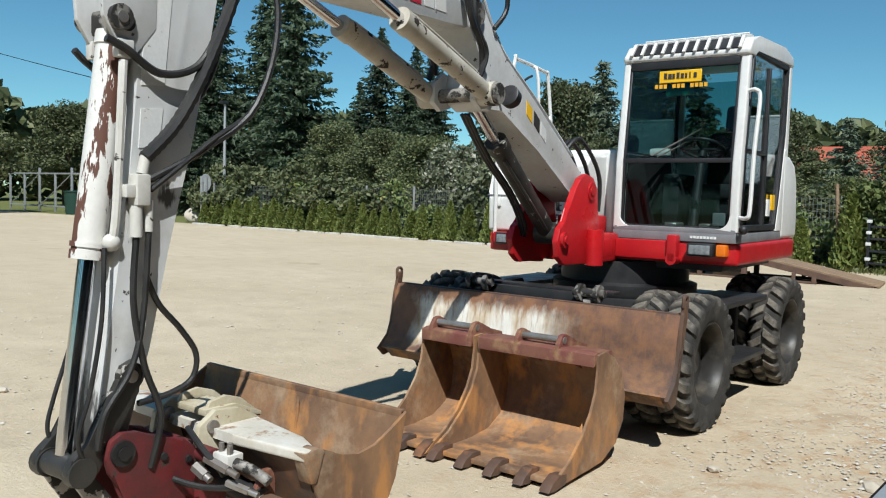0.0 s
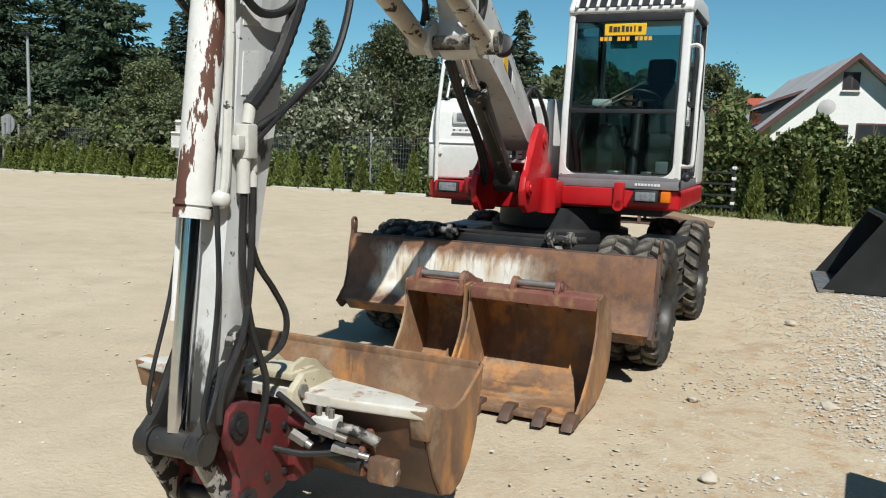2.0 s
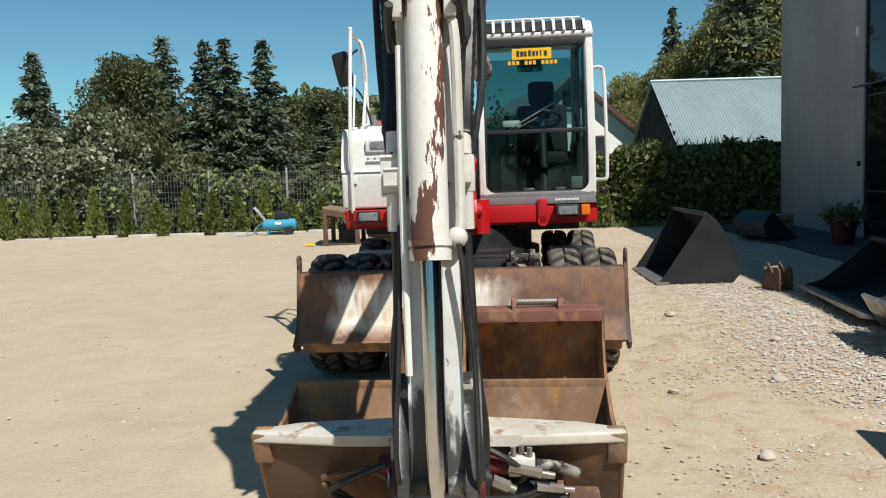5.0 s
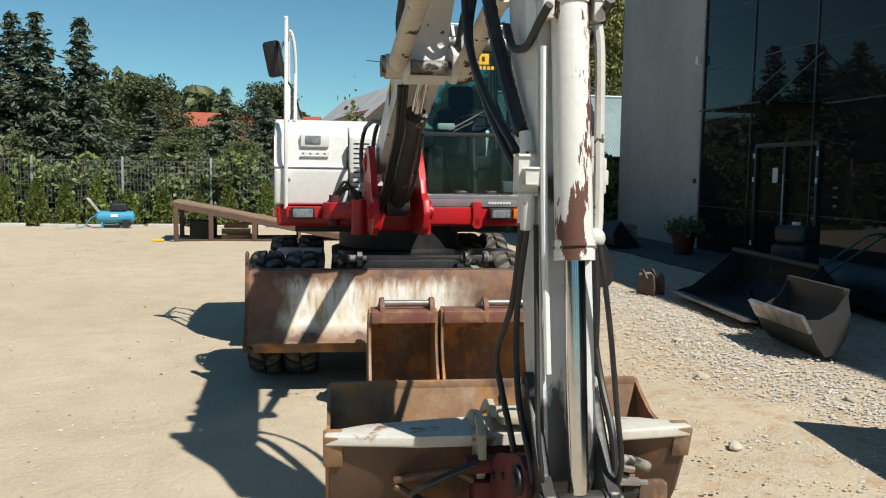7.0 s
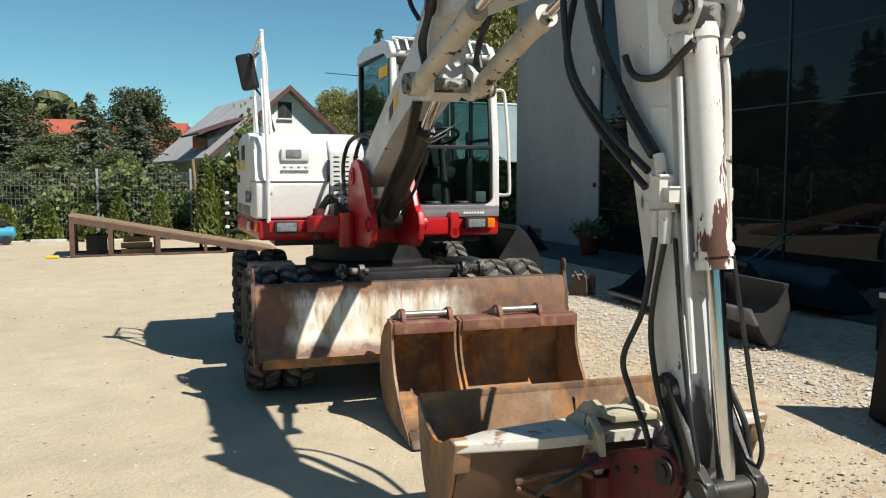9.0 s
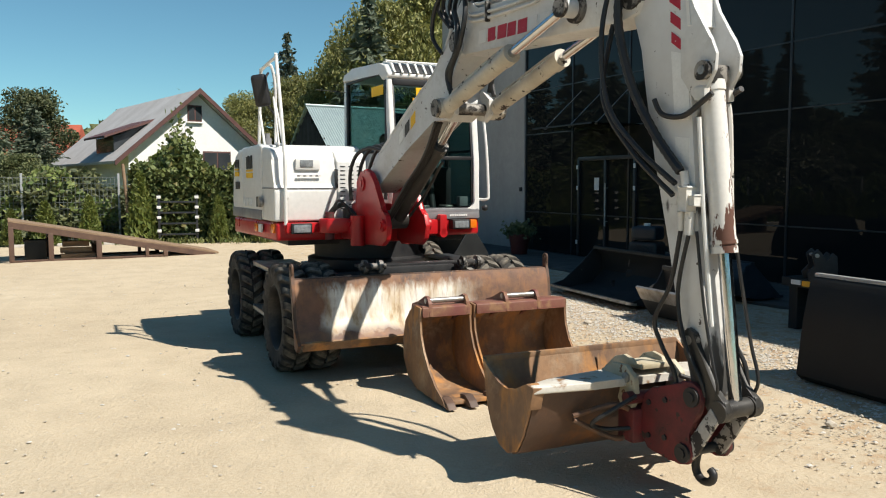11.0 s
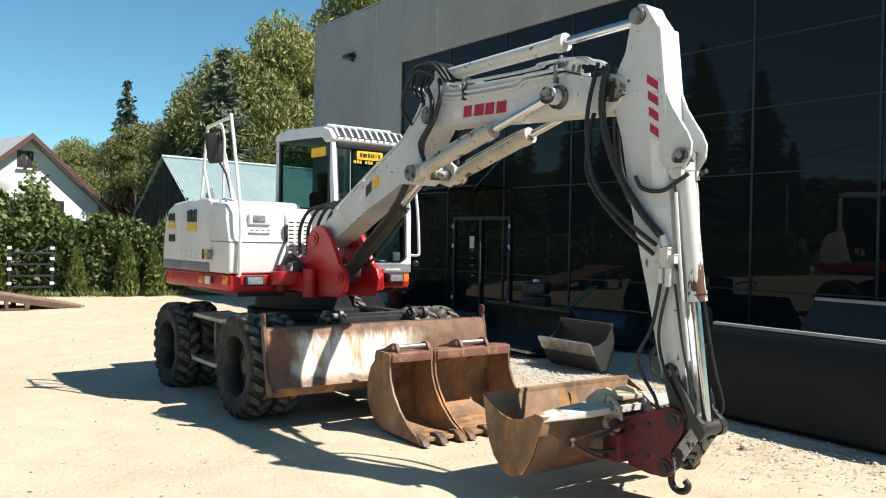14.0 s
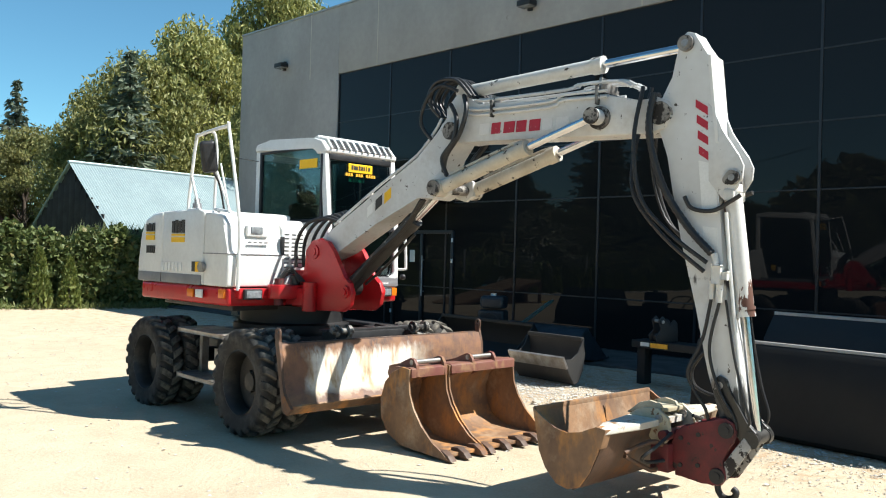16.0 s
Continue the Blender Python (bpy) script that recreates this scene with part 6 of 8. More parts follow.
def loader_bucket(name, label, length, profile, m, material=BUCKETBLACK, group="black buckets beside the hall", rim=None, edge=None, mouth=()):
    """A loader bucket: the profile (x, z) of its bent shell, closed by side plates, along local y."""
    bk = thing(name, label, "bucket", group, m)
    b = NB()
    sheet(b, profile, 0.022, 0, length, "y")
    part("shell", b, material, bk, smooth=50)
    for y in (0.0, length):
        b = NB()
        prism(b, list(profile) + list(mouth), y - 0.009, y + 0.009, "y", 0 if mouth else 0.003, 1)
        part("side_plate", b, material, bk)
    b = NB()
    p, q = Vector(profile[0]), Vector(profile[1])
    d = (q - p).normalized() * 0.14
    sheet(b, [tuple(p - d * 0.25), tuple(p + d)], 0.034, -0.01, length + 0.01, "y")
    part("cutting_edge", b, edge or (STEEL if material is BUCKETBLACK else material), bk, "worn steel cutting edge")
    b = NB()
    e = profile[-1]
    box(b, e[0] - 0.03, e[0] + 0.03, 0, length, e[1] - 0.03, e[1] + 0.02, 0.008)
    part("rim_bar", b, rim or material, bk)
    return bk


# bucket standing by the gravel, open to the west
loader_bucket("loader_bucket", "black loader bucket standing open on the gravel", 1.72, [(0.0, 0.02), (0.55, 0.015), (0.98, 0.02), (1.06, 0.12), (1.05, 0.35), (0.92, 0.60), (0.74, 0.86), (0.62, 0.935)], pose(2.27, 3.1, 0, 0, 0, 3))
# long low bucket, lip towards the yard
loader_bucket("grading_bucket", "long black grading bucket lying in the shade", 2.1, [(0.0, 0.10), (0.35, 0.04), (0.75, 0.10), (0.95, 0.30), (0.93, 0.52), (0.80, 0.66)], pose(3.66, 0.02, 0, 0, 0, -3), mouth=((0.58, 0.44), (0.25, 0.17)))
# small pointed bucket before it
loader_bucket("small_bucket", "small black bucket with bright worn edges", 0.96, [(0.0, 0.36), (0.13, 0.13), (0.21, 0.03), (0.30, 0.045), (0.39, 0.20), (0.42, 0.40), (0.38, 0.61)], pose(3.45, -1.38, 0.0, 0, 0, -2), DUSTYSTEEL, edge=STEEL, mouth=((0.28, 0.43), (0.15, 0.355)))
# high bucket by the camera's way, its round back to the yard
loader_bucket("high_tip_bucket", "large black loader bucket with a bright top edge", 2.15, [(1.35, 0.03), (0.60, 0.02), (0.02, 0.025), (-0.03, 0.07), (-0.02, 0.16), (0.02, 0.50), (0.09, 0.85), (0.15, 0.89)], pose(2.60, -5.75, 0, 0, 0, -3), BUCKETDARK, rim=GALV)
loader_bucket("light_goods_bucket", "large black loader bucket with a pale top edge", 2.6, [(1.1, 0.04), (0.6, 0.02), (0.15, 0.08), (0.0, 0.35), (0.05, 0.75), (0.30, 1.05)], pose(4.75, -5.9, 0, 0, 0, -4), rim=GALV)
loader_bucket("blue_bucket", "dark blue bucket standing on the paving by the glass", 2.3, [(0.75, 0.04), (0.35, 0.02), (0.08, 0.08), (0.0, 0.3), (0.10, 0.48), (0.22, 0.52)], pose(5.35, -0.2, 0.04, 0, 0, 0), DARKBLUE)
loader_bucket("worn_bucket", "dark bucket standing beside the hall's corner", 1.0, [(0.75, 0.04), (0.35, 0.02), (0.08, 0.08), (0.0, 0.3), (0.10, 0.48), (0.22, 0.56)], pose(5.2, 8.6, 0.04, 0, 0, 20), DARKBLUE)


def coupler_bracket(m, label, mt):
    br = thing("coupler_bracket", label, "bracket", "coupler brackets on the gravel", m)
    for x in (-0.09, 0.09):
        b = NB()
        prism(b, [(-0.14, 0.0), (0.16, 0.0), (0.18, 0.08), (0.10, 0.16), (0.14, 0.28), (0.08, 0.34), (0.02, 0.28), (-0.02, 0.20), (-0.08, 0.30), (-0.13, 0.26), (-0.14, 0.12)], x - 0.015, x + 0.015, "x", 0.006)
        part("cheek", b, mt, br)
    b = NB()
    box(b, -0.09, 0.09, -0.10, 0.12, 0.015, 0.10, 0.01)
    part("base", b, mt, br)
    b = NB()
    cyl(b, (-0.13, 0.09, 0.27), (0.13, 0.09, 0.27), 0.022, None, 14)
    part("pin", b, STEEL, br)


coupler_bracket(pose(3.62, 2.48, 0, 0, 0, 25), "rusty coupler bracket standing on the gravel", RUSTDARK)
coupler_bracket(pose(4.66, -2.1, 0.60, 0, 0, 60), "black coupler bracket standing on top of a tool stand", BLACK)


def build_stand():
    st = thing("attachment_stand", "black steel stand with a long toolbar, in the shade", "stand")
    b = NB()
    box(b, 4.5, 4.85, -3.4, -1.7, 0.50, 0.60, 0.01)
    part("toolbar", b, BUCKETBLACK, st)
    for y in (-3.3, -1.8):
        b = NB()
        box(b, 4.58, 4.76, y - 0.06, y + 0.06, 0.0, 0.5, 0.01)
        part("foot", b, BUCKETBLACK, st)
    b = NB()
    box(b, 4.485, 4.50, -2.25, -2.0, 0.52, 0.58, 0, 1)
    part("sticker", b, ORANGE, st, "orange reflector")
    b = NB()
    box(b, 4.485, 4.50, -1.98, -1.85, 0.53, 0.58, 0, 1)
    part("sticker", b, REFLEX, st)


build_stand()


def build_compactor():
    """Plate compactor with a tilted guide bar, parked by the glass."""
    c = thing("plate_compactor", "dark plate compactor with a teal guide bar, in the shade", "compactor", m=pose(4.90, 1.22, 0, 0, 0, 118) @ Matrix.Scale(1.1, 4))
    b = NB()
    prism(b, [(-0.42, 0.16), (-0.36, 0.03), (0.34, 0.03), (0.42, 0.16), (0.40, 0.18), (0.32, 0.06), (-0.34, 0.06), (-0.40, 0.18)], -0.24, 0.24, "y", 0.006)
    part("base_plate", b, DUSTYSTEEL, c)
    b = NB()
    box(b, -0.26, 0.22, -0.18, 0.18, 0.09, 0.34, 0.03, 3)
    part("exciter", b, BUCKETBLACK, c)
    b = NB()
    box(b, -0.20, 0.20, -0.17, 0.17, 0.36, 0.72, 0.05, 3)
    cyl(b, (0.0, -0.20, 0.55), (0.0, 0.20, 0.55), 0.13, None, 20)
    part("engine", b, BLACK, c)
    b = NB()
    box(b, -0.19, 0.17, -0.16, 0.16, 0.74, 0.93, 0.06, 4)
    tank = part("fuel_tank", b, DARKBLUE, c)
    b = NB()
    cyl(b, (0.0, 0.0, 0.92), (0.0, 0.0, 0.965), 0.045, None, 16)
    part("cap", b, REFLEX, tank)
    teal = surf("teal_paint", (0.02, 0.11, 0.11), (0.015, 0.08, 0.08), 6.0, 0.4, bump=0.05)
    b = NB()
    for y in (-0.19, 0.19):
        tube(b, [(-0.20, y, 0.34), (-0.42, y, 0.52), (-0.84, y, 0.86)], 0.012, 8, 3)
    tube(b, [(-0.84, -0.19, 0.86), (-0.88, -0.12, 0.89), (-0.88, 0.12, 0.89), (-0.84, 0.19, 0.86)], 0.012, 8, 3)
    part("guide_bar", b, teal, c)


build_compactor()


def build_ramp():
    rp = thing("loading_ramp", "brown steel loading ramp with timber planks, beside the hedge", "ramp")
    L, W, H = 4.35, 1.25, 0.86
    m = pose(-4.2, 10.62, 0, 0, 0, 4.5)
    rp.matrix_world = m
    for i in range(6):
        b = NB()
        y0 = 0.02 + i * W / 6
        prism(b, [(0.0, H), (0.0, H + 0.05), (L, 0.06), (L, 0.015)], y0, y0 + W / 6 - 0.012, "y", 0.006, 1)
        part("plank", b, WOOD, rp)
    for y in (0.03, W - 0.03):
        b = NB()
        prism(b, [(0.0, H - 0.13), (0.0, H), (L - 0.1, 0.035), (L - 0.1, 0.0), (L - 0.55, 0.0)], y - 0.03, y + 0.03, "y", 0.006, 1)
        part("beam", b, BROWNSTEEL, rp)
        for x, w in ((0.05, 0.05), (0.80, 0.05), (1.75, 0.055), (2.75, 0.035), (3.15, 0.045)):
            h = H * (1 - x / L) - 0.10
            b = NB()
            box(b, x - w, x + w, y - 0.045, y + 0.045, 0.0, max(0.05, h), 0.006)
            part("leg", b, BROWNSTEEL, rp)
        b = NB()
        box(b, 0.0, 3.2, y - 0.03, y + 0.03, 0.0, 0.045, 0.006)
        part("runner", b, BROWNSTEEL, rp)
    for x in (0.05, 0.80, 1.75):
        b = NB()
        z = H * (1 - x / L) - 0.16
        box(b, x - 0.04, x + 0.04, 0.06, W - 0.06, z - 0.06, z + 0.03, 0.006)
        part("cross_beam", b, BROWNSTEEL, rp)
    # timber stacked below it
    for k, (x0, x1, y0, z0) in enumerate(((1.0, 1.7, 0.35, 0.0), (1.0, 1.65, 0.45, 0.13), (1.1, 1.72, 0.6, 0.0), (1.05, 1.6, 0.55, 0.26))):
        b = NB()
        box(b, x0, x1, y0, y0 + 0.13, z0, z0 + 0.12, 0.01)
        ob = part("timber", b, WOOD)
        ob.matrix_world = m
        tagged(ob, "short weathered timber stacked under the ramp", "timber", "timber under the ramp")
    b = NB()
    box(b, 0.30, 0.72, 0.4, 0.8, 0.0, 0.44, 0.02)
    box(b, 0.28, 0.74, 0.38, 0.82, 0.40, 0.44, 0.01)
    ob = part("crate", b, BUCKETBLACK)
    ob.matrix_world = m
    tagged(ob, "black crate standing under the ramp", "crate")
    b = NB()
    box(b, -0.13, 0.13, -0.06, 0.06, 0.0, 0.05, 0.02)
    ob = part("wheel_chock", b, YELLOW)
    ob.matrix_world = pose(-4.55, 10.7, 0, 0, 0, 15)
    tagged(ob, "small yellow chock on the sand beside the ramp", "chock")


build_ramp()


def build_compressor():
    c = thing("air_compressor", "light blue wheeled air compressor by the hedge", "compressor", m=pose(-6.55, 14.85, 0, 0, 0, 8))
    b = NB()
    cyl(b, (-0.42, 0, 0.30), (0.42, 0, 0.30), 0.16, None, 24)
    for x in (-1, 1):
        bmesh.ops.create_uvsphere(b, u_segments=24, v_segments=10, radius=0.16, matrix=Matrix.Translation((x * 0.42, 0, 0.30)) @ Matrix.Diagonal((0.5, 1, 1, 1)))
    part("tank", b, BLUE, c)
    b = NB()
    box(b, -0.10, 0.08, -0.175, -0.155, 0.30, 0.38, 0, 1)
    part("sticker", b, REFLEX, c)
    b = NB()
    box(b, -0.12, 0.30, -0.12, 0.12, 0.47, 0.66, 0.04, 3)
    cyl(b, (0.0, 0, 0.6), (0.0, 0, 0.74), 0.07, 0.05, 16)
    part("motor", b, PLASTIC, c)
    for y in (-0.16, 0.16):
        b = NB()
        cyl(b, (0.28, y - 0.025, 0.11), (0.28, y + 0.025, 0.11), 0.11, None, 20)
        part("wheel", b, PLASTIC, c)
        b = NB()
        tube(b, [(-0.40, y * 0.8, 0.42), (-0.62, y * 0.8, 0.72), (-0.70, y * 0.8, 0.80)], 0.018, 8, 2)
        part("handle", b, GALV, c)
    b = NB()
    box(b, -0.36, -0.30, -0.1, 0.1, 0.0, 0.16, 0.01)
    part("foot", b, BLUE, c)
    b = NB()
    tube(b, [(-0.45, -0.05, 0.35), (-0.62, -0.12, 0.25), (-0.75, -0.2, 0.06), (-0.95, -0.15, 0.012), (-1.2, -0.2, 0.012)], 0.012, 6, 5)
    part("hose", b, BLUE, c)


build_compressor()


def build_pots():
    for x, y, r, h in ((6.35, 7.65, 0.25, 0.46),):
        p = thing("plant_pot", "dark red plant pot standing by the glass wall", "pot", m=pose(x, y, 0.04))
        b = NB()
        lathe(b, [(0.001, 0.0), (r * 0.72, 0.0), (r * 0.95, h * 0.9), (r, h * 0.92), (r, h), (r * 0.88, h), (r * 0.85, h * 0.85), (0.001, h * 0.85)], 28, "z")
        part("pot", b, REDPOT, p)
        rng = np.random.default_rng(9)
        c = rng.normal(size=(420, 3)) * (0.16, 0.16, 0.09) + (0, 0, h + 0.08)
        v, f = leaf_soup(rng, c, 0.07)
        soup("plant", v, f, LEAFDARK, p)
    b = thing("pallet_box", "grey wooden box on the paving by the hall", "box", m=pose(5.6, 9.9, 0.04, 0, 0, -4))
    for z in (0.0, 0.16, 0.32):
        for y in (-0.3, 0.3):
            bb = NB()
            box(bb, -0.5, 0.5, y - 0.012, y + 0.012, z, z + 0.13, 0.004)
            part("slat", bb, WOOD, b)
        for x in (-0.5, 0.5):
            bb = NB()
            box(bb, x - 0.012, x + 0.012, -0.3, 0.3, z, z + 0.13, 0.004)
            part("slat", bb, WOOD, b)
    bb = NB()
    box(bb, -0.49, 0.49, -0.29, 0.29, 0.40, 0.43, 0.004)
    part("lid", bb, WOOD, b)


build_pots()
build_pebbles()
build_stones()


# ---------------------------------------------------------------- the hall with its glass front
FX = 6.97


def build_hall():
    hall = thing("glass_fronted_hall", "concrete hall with a tall dark glass front, in shade", "building")
    TOP, GT, GY = 7.92, 6.20, 8.90
    b = NB()
    box(b, FX, FX + 0.35, GY, 13.48, -0.3, TOP, 0.01)
    part("wall", b, CONCRETE, hall, "bare grey concrete wall")
    b = NB()
    box(b, FX, FX + 0.35, -26, GY - 0.003, GT, TOP, 0.01)
    part("wall", b, CONCRETE, hall)
    b = NB()
    box(b, FX + 0.353, FX + 16, 13.13, 13.48, -0.3, TOP, 0.01)
    part("wall", b, CONCRETE, hall)
    b = NB()
    box(b, FX + 0.0, FX + 16, -26.4, -26.003, -0.3, TOP, 0.01)
    part("wall", b, CONCRETE, hall)
    b = NB()
    box(b, FX + 15.7, FX + 16, -26, 13.12, -0.3, TOP, 0.01)
    part("wall", b, CONCRETE, hall)
    b = NB()
    box(b, FX + 0.36, FX + 15.69, -25.9, 13.1, TOP - 0.5, TOP - 0.2, 0)
    part("roof", b, PAVING, hall)
    b = NB()
    box(b, FX - 0.03, FX + 0.40, -26, 13.5, TOP, TOP + 0.05, 0.01)
    part("coping", b, GALV, hall)
    for y in (10.1, 7.4, 0.2):
        b = NB()
        box(b, FX - 0.006, FX + 0.002, y - 0.012, y + 0.012, GT + 0.01, TOP, 0.002, 1)
        part("panel_joint", b, KERBSTONE, hall)
    # glazing
    rng = random.Random(8)
    ys = [GY - i * 1.965 for i in range(18)]
    zs = [0.03, 0.96, 2.82, 3.86, 4.96, GT]
    for a, c in zip(ys, ys[1:]):
        for z0, z1 in zip(zs, zs[1:]):
            b = NB()
            box(b, -0.006, 0.006, -(a - c) / 2 + 0.02, (a - c) / 2 - 0.02, -(z1 - z0) / 2 + 0.012, (z1 - z0) / 2 - 0.012, 0)
            p = part("pane", b, HALLGLASS, hall, smooth=0)
            p.matrix_world = pose(FX + 0.06, (a + c) / 2, (z0 + z1) / 2, 0, rng.uniform(-0.12, 0.12), rng.uniform(-0.12, 0.12))
    for y in ys:
        b = NB()
        box(b, FX + 0.035, FX + 0.11, y - 0.022, y + 0.022, 0.0, GT, 0.003)
        part("mullion", b, MULLION, hall)
    for z in zs:
        b = NB()
        box(b, FX + 0.045, FX + 0.10, -26, GY, z - 0.012, z + 0.012, 0.002)
        part("transom", b, MULLION, hall)
    # door in the glass
    b = NB()
    for y in (4.52, 5.47, 6.42):
        box(b, FX + 0.0, FX + 0.05, y - 0.035, y + 0.035, 0.03, 2.2, 0.004)
    box(b, FX + 0.0, FX + 0.05, 4.52, 6.42, 2.14, 2.22, 0.004)
    door = part("door", b, MULLION, hall, "dark aluminium framed glass door")
    for y in (5.37,):
        b = NB()
        cyl(b, (FX - 0.06, y, 0.75), (FX - 0.06, y, 1.65), 0.016, None, 10)
        for z in (0.85, 1.55):
            cyl(b, (FX - 0.06, y, z), (FX + 0.01, y, z), 0.01, None, 8)
        part("pull_handle", b, GALV, door)
    for y in (4.50, 6.44):
        for z in (0.35, 1.55, 2.0):
            b = NB()
            box(b, FX - 0.02, FX + 0.0, y - 0.025, y + 0.025, z - 0.045, z + 0.045, 0.005)
            part("hinge", b, REFLEX, door)
    b = NB()
    box(b, FX + 0.04, FX + 0.048, 5.72, 5.88, 1.5, 1.77, 0, 1)
    part("notice", b, REFLEX, door, "white paper notice")
    # lamps and small boxes
    for y in (11.25, 2.72):
        b = NB()
        box(b, FX - 0.26, FX - 0.03, y - 0.17, y + 0.17, 6.66, 6.78, 0.02)
        box(b, FX - 0.06, FX, y - 0.05, y + 0.05, 6.6, 6.85, 0.008)
        fl = part("floodlight", b, PLASTIC, hall, "black floodlight")
        b = NB()
        box(b, FX - 0.25, FX - 0.05, y - 0.15, y + 0.15, 6.648, 6.662, 0.003)
        part("lens", b, LENS, fl)
    b = NB()
    box(b, FX - 0.09, FX, 8.96, 9.08, 4.0, 4.18, 0.015)
    part("alarm_box", b, REFLEX, hall)
    b = NB()
    box(b, FX - 0.05, FX, 8.98, 9.06, 1.45, 1.55, 0.008)
    part("bell_push", b, PLASTIC, hall)
    # glass canopy over the door, hung on thin rods
    b = NB()
    box(b, FX - 1.14, FX + 0.03, 4.40, 6.50, 2.80, 2.815, 0.002, 1)
    can = part("canopy", b, CABGLASS, hall, "clear glass canopy over the door")
    for y in (4.55, 5.45, 6.35):
        b = NB()
        cyl(b, (FX - 0.92, y, 2.82), (FX + 0.02, y, 3.66), 0.010, None, 8)
        cyl(b, (FX - 0.92, y, 2.79), (FX - 0.92, y, 2.84), 0.03, None, 12)
        part("hanger_rod", b, STEEL, can)
    b = NB()
    box(b, FX - 1.15, FX - 1.13, 4.40, 6.50, 2.792, 2.822, 0.003, 1)
    part("canopy_edge", b, MULLION, can)
    b = NB()
    box(b, 5.1, FX - 0.004, -26, 14.2, -0.1, 0.035, 0.01)
    pv = part("pavement", b, PAVING)
    door.location.y = can.location.y = 0.22
    # the whole front stands a little askew to the yard
    hall.matrix_world = pv.matrix_world = pose(FX + 0.05, 13.48, 0, 0, 0, 2.0) @ pose(-FX, -13.48, 0)
    tagged(pv, "dark asphalt paving along the hall's glass front", "pavement", kind="structure")


build_hall()


# ---------------------------------------------------------------- plants
def branch(bm, p, q, r0, r1, n=7):
    cyl(bm, p, q, r0, r1, n, cap=False)


def broad_tree(name, seed, height, spread, leaves, leaf, mt, label, base=0.25, long=1.5, hang=-0.2):
    rng = np.random.default_rng(seed)
    t = thing(name, label, "tree")
    b = NB()
    pts = [Vector((rng.normal(0, 0.02 * height * k / 5), rng.normal(0, 0.02 * height * k / 5), height * 0.8 * k / 5)) for k in range(6)]
    for k in range(5):
        branch(b, pts[k], pts[k + 1], height * 0.022 * (1 - k / 5.6), height * 0.022 * (1 - (k + 1) / 5.6), 9)
    centres = []
    for k in range(58):
        f = rng.uniform(base, 1.0)
        a = rng.uniform(0, 6.283)
        w = spread * (0.35 + 0.65 * math.sin(min(1.0, (f - base) / (1 - base) * 1.15) * math.pi) ** 0.7) * rng.uniform(0.45, 1.0)
        c = Vector((math.cos(a) * w, math.sin(a) * w, f * height * 0.97))
        s = pts[min(4, max(1, int(f * 4.2)))]
        if k % 2 == 0:
            branch(b, s, s.lerp(c, 0.8), height * 0.006, height * 0.002, 5)
        centres.append(c)
    part("trunk", b, BARK, t)
    cs = np.array([c[:] for c in centres])
    pick = rng.integers(0, len(cs), leaves)
    rad = rng.uniform(0.55, 1.25, len(cs)) * spread * 0.36
    ball = rng.normal(size=(leaves, 3))
    ball *= (rng.random(leaves) ** 0.4 / np.linalg.norm(ball, axis=1))[:, None]
    pos = cs[pick] + ball * rad[pick][:, None] * (1.1, 1.1, 0.8)
    v, f = leaf_soup(rng, pos, leaf, 0, long, np.tile((0.0, 0.0, hang), (leaves, 1)))
    soup("crown", v, f, mt, t)
    return t


def conifer(name, seed, height, spread, mt, label, spray=0.32, droop=0.25, levels=34, bare=0.06):
    rng = np.random.default_rng(seed)
    t = thing(name, label, "tree")
    b = NB()
    branch(b, (0, 0, 0), (0, 0, height * 0.55), height * 0.016, height * 0.009, 8)
    branch(b, (0, 0, height * 0.55), (0, 0, height * 0.99), height * 0.009, 0.01, 8)
    pos, out = [], []
    for k in range(levels):
        f = bare + (1 - bare) * (k / levels) ** 0.92
        z = f * height
        reach = spread * (1 - f) ** 0.85 + 0.12
        for _ in range(int(7 + 5 * (1 - f))):
            a = rng.uniform(0, 6.283)
            r = reach * rng.uniform(0.6, 1.12)
            n = max(3, int(r / spray * 2.6))
            tilt = droop * rng.uniform(0.4, 1.3)
            for j in range(n):
                s = (j + 0.6) / n
                d = r * s
                for _ in (0, 1):
                    pos.append((math.cos(a) * d + rng.normal(0, 0.06 * r + 0.05), math.sin(a) * d + rng.normal(0, 0.06 * r + 0.05), z - tilt * d + 0.18 * d * s + rng.normal(0, 0.07)))
                    out.append((math.cos(a) + rng.normal(0, 0.5), math.sin(a) + rng.normal(0, 0.5), -tilt - 0.25))
            if k % 3 == 0 and r > 0.8:
                branch(b, (0, 0, z), (math.cos(a) * r * 0.8, math.sin(a) * r * 0.8, z - tilt * r * 0.65), 0.03, 0.01, 4)
    part("trunk", b, BARK, t)
    v, f = leaf_soup(rng, np.array(pos), spray * 0.55, 0.1, 2.6, np.array(out))
    soup("crown", v, f, mt, t)
    return t


def place(ob, x, y, turn=0.0, s=1.0, sz=None):
    ob.matrix_world = pose(x, y, 0, 0, 0, turn) @ Matrix.Diagonal((s, s, sz or s, 1))
    return ob


def again(ob, x, y, turn, s=1.0, sz=None):
    c = copy_thing(ob, pose(x, y, 0, 0, 0, turn))
    c.matrix_world = pose(x, y, 0, 0, 0, turn) @ Matrix.Diagonal((s, s, sz or s, 1))
    return c


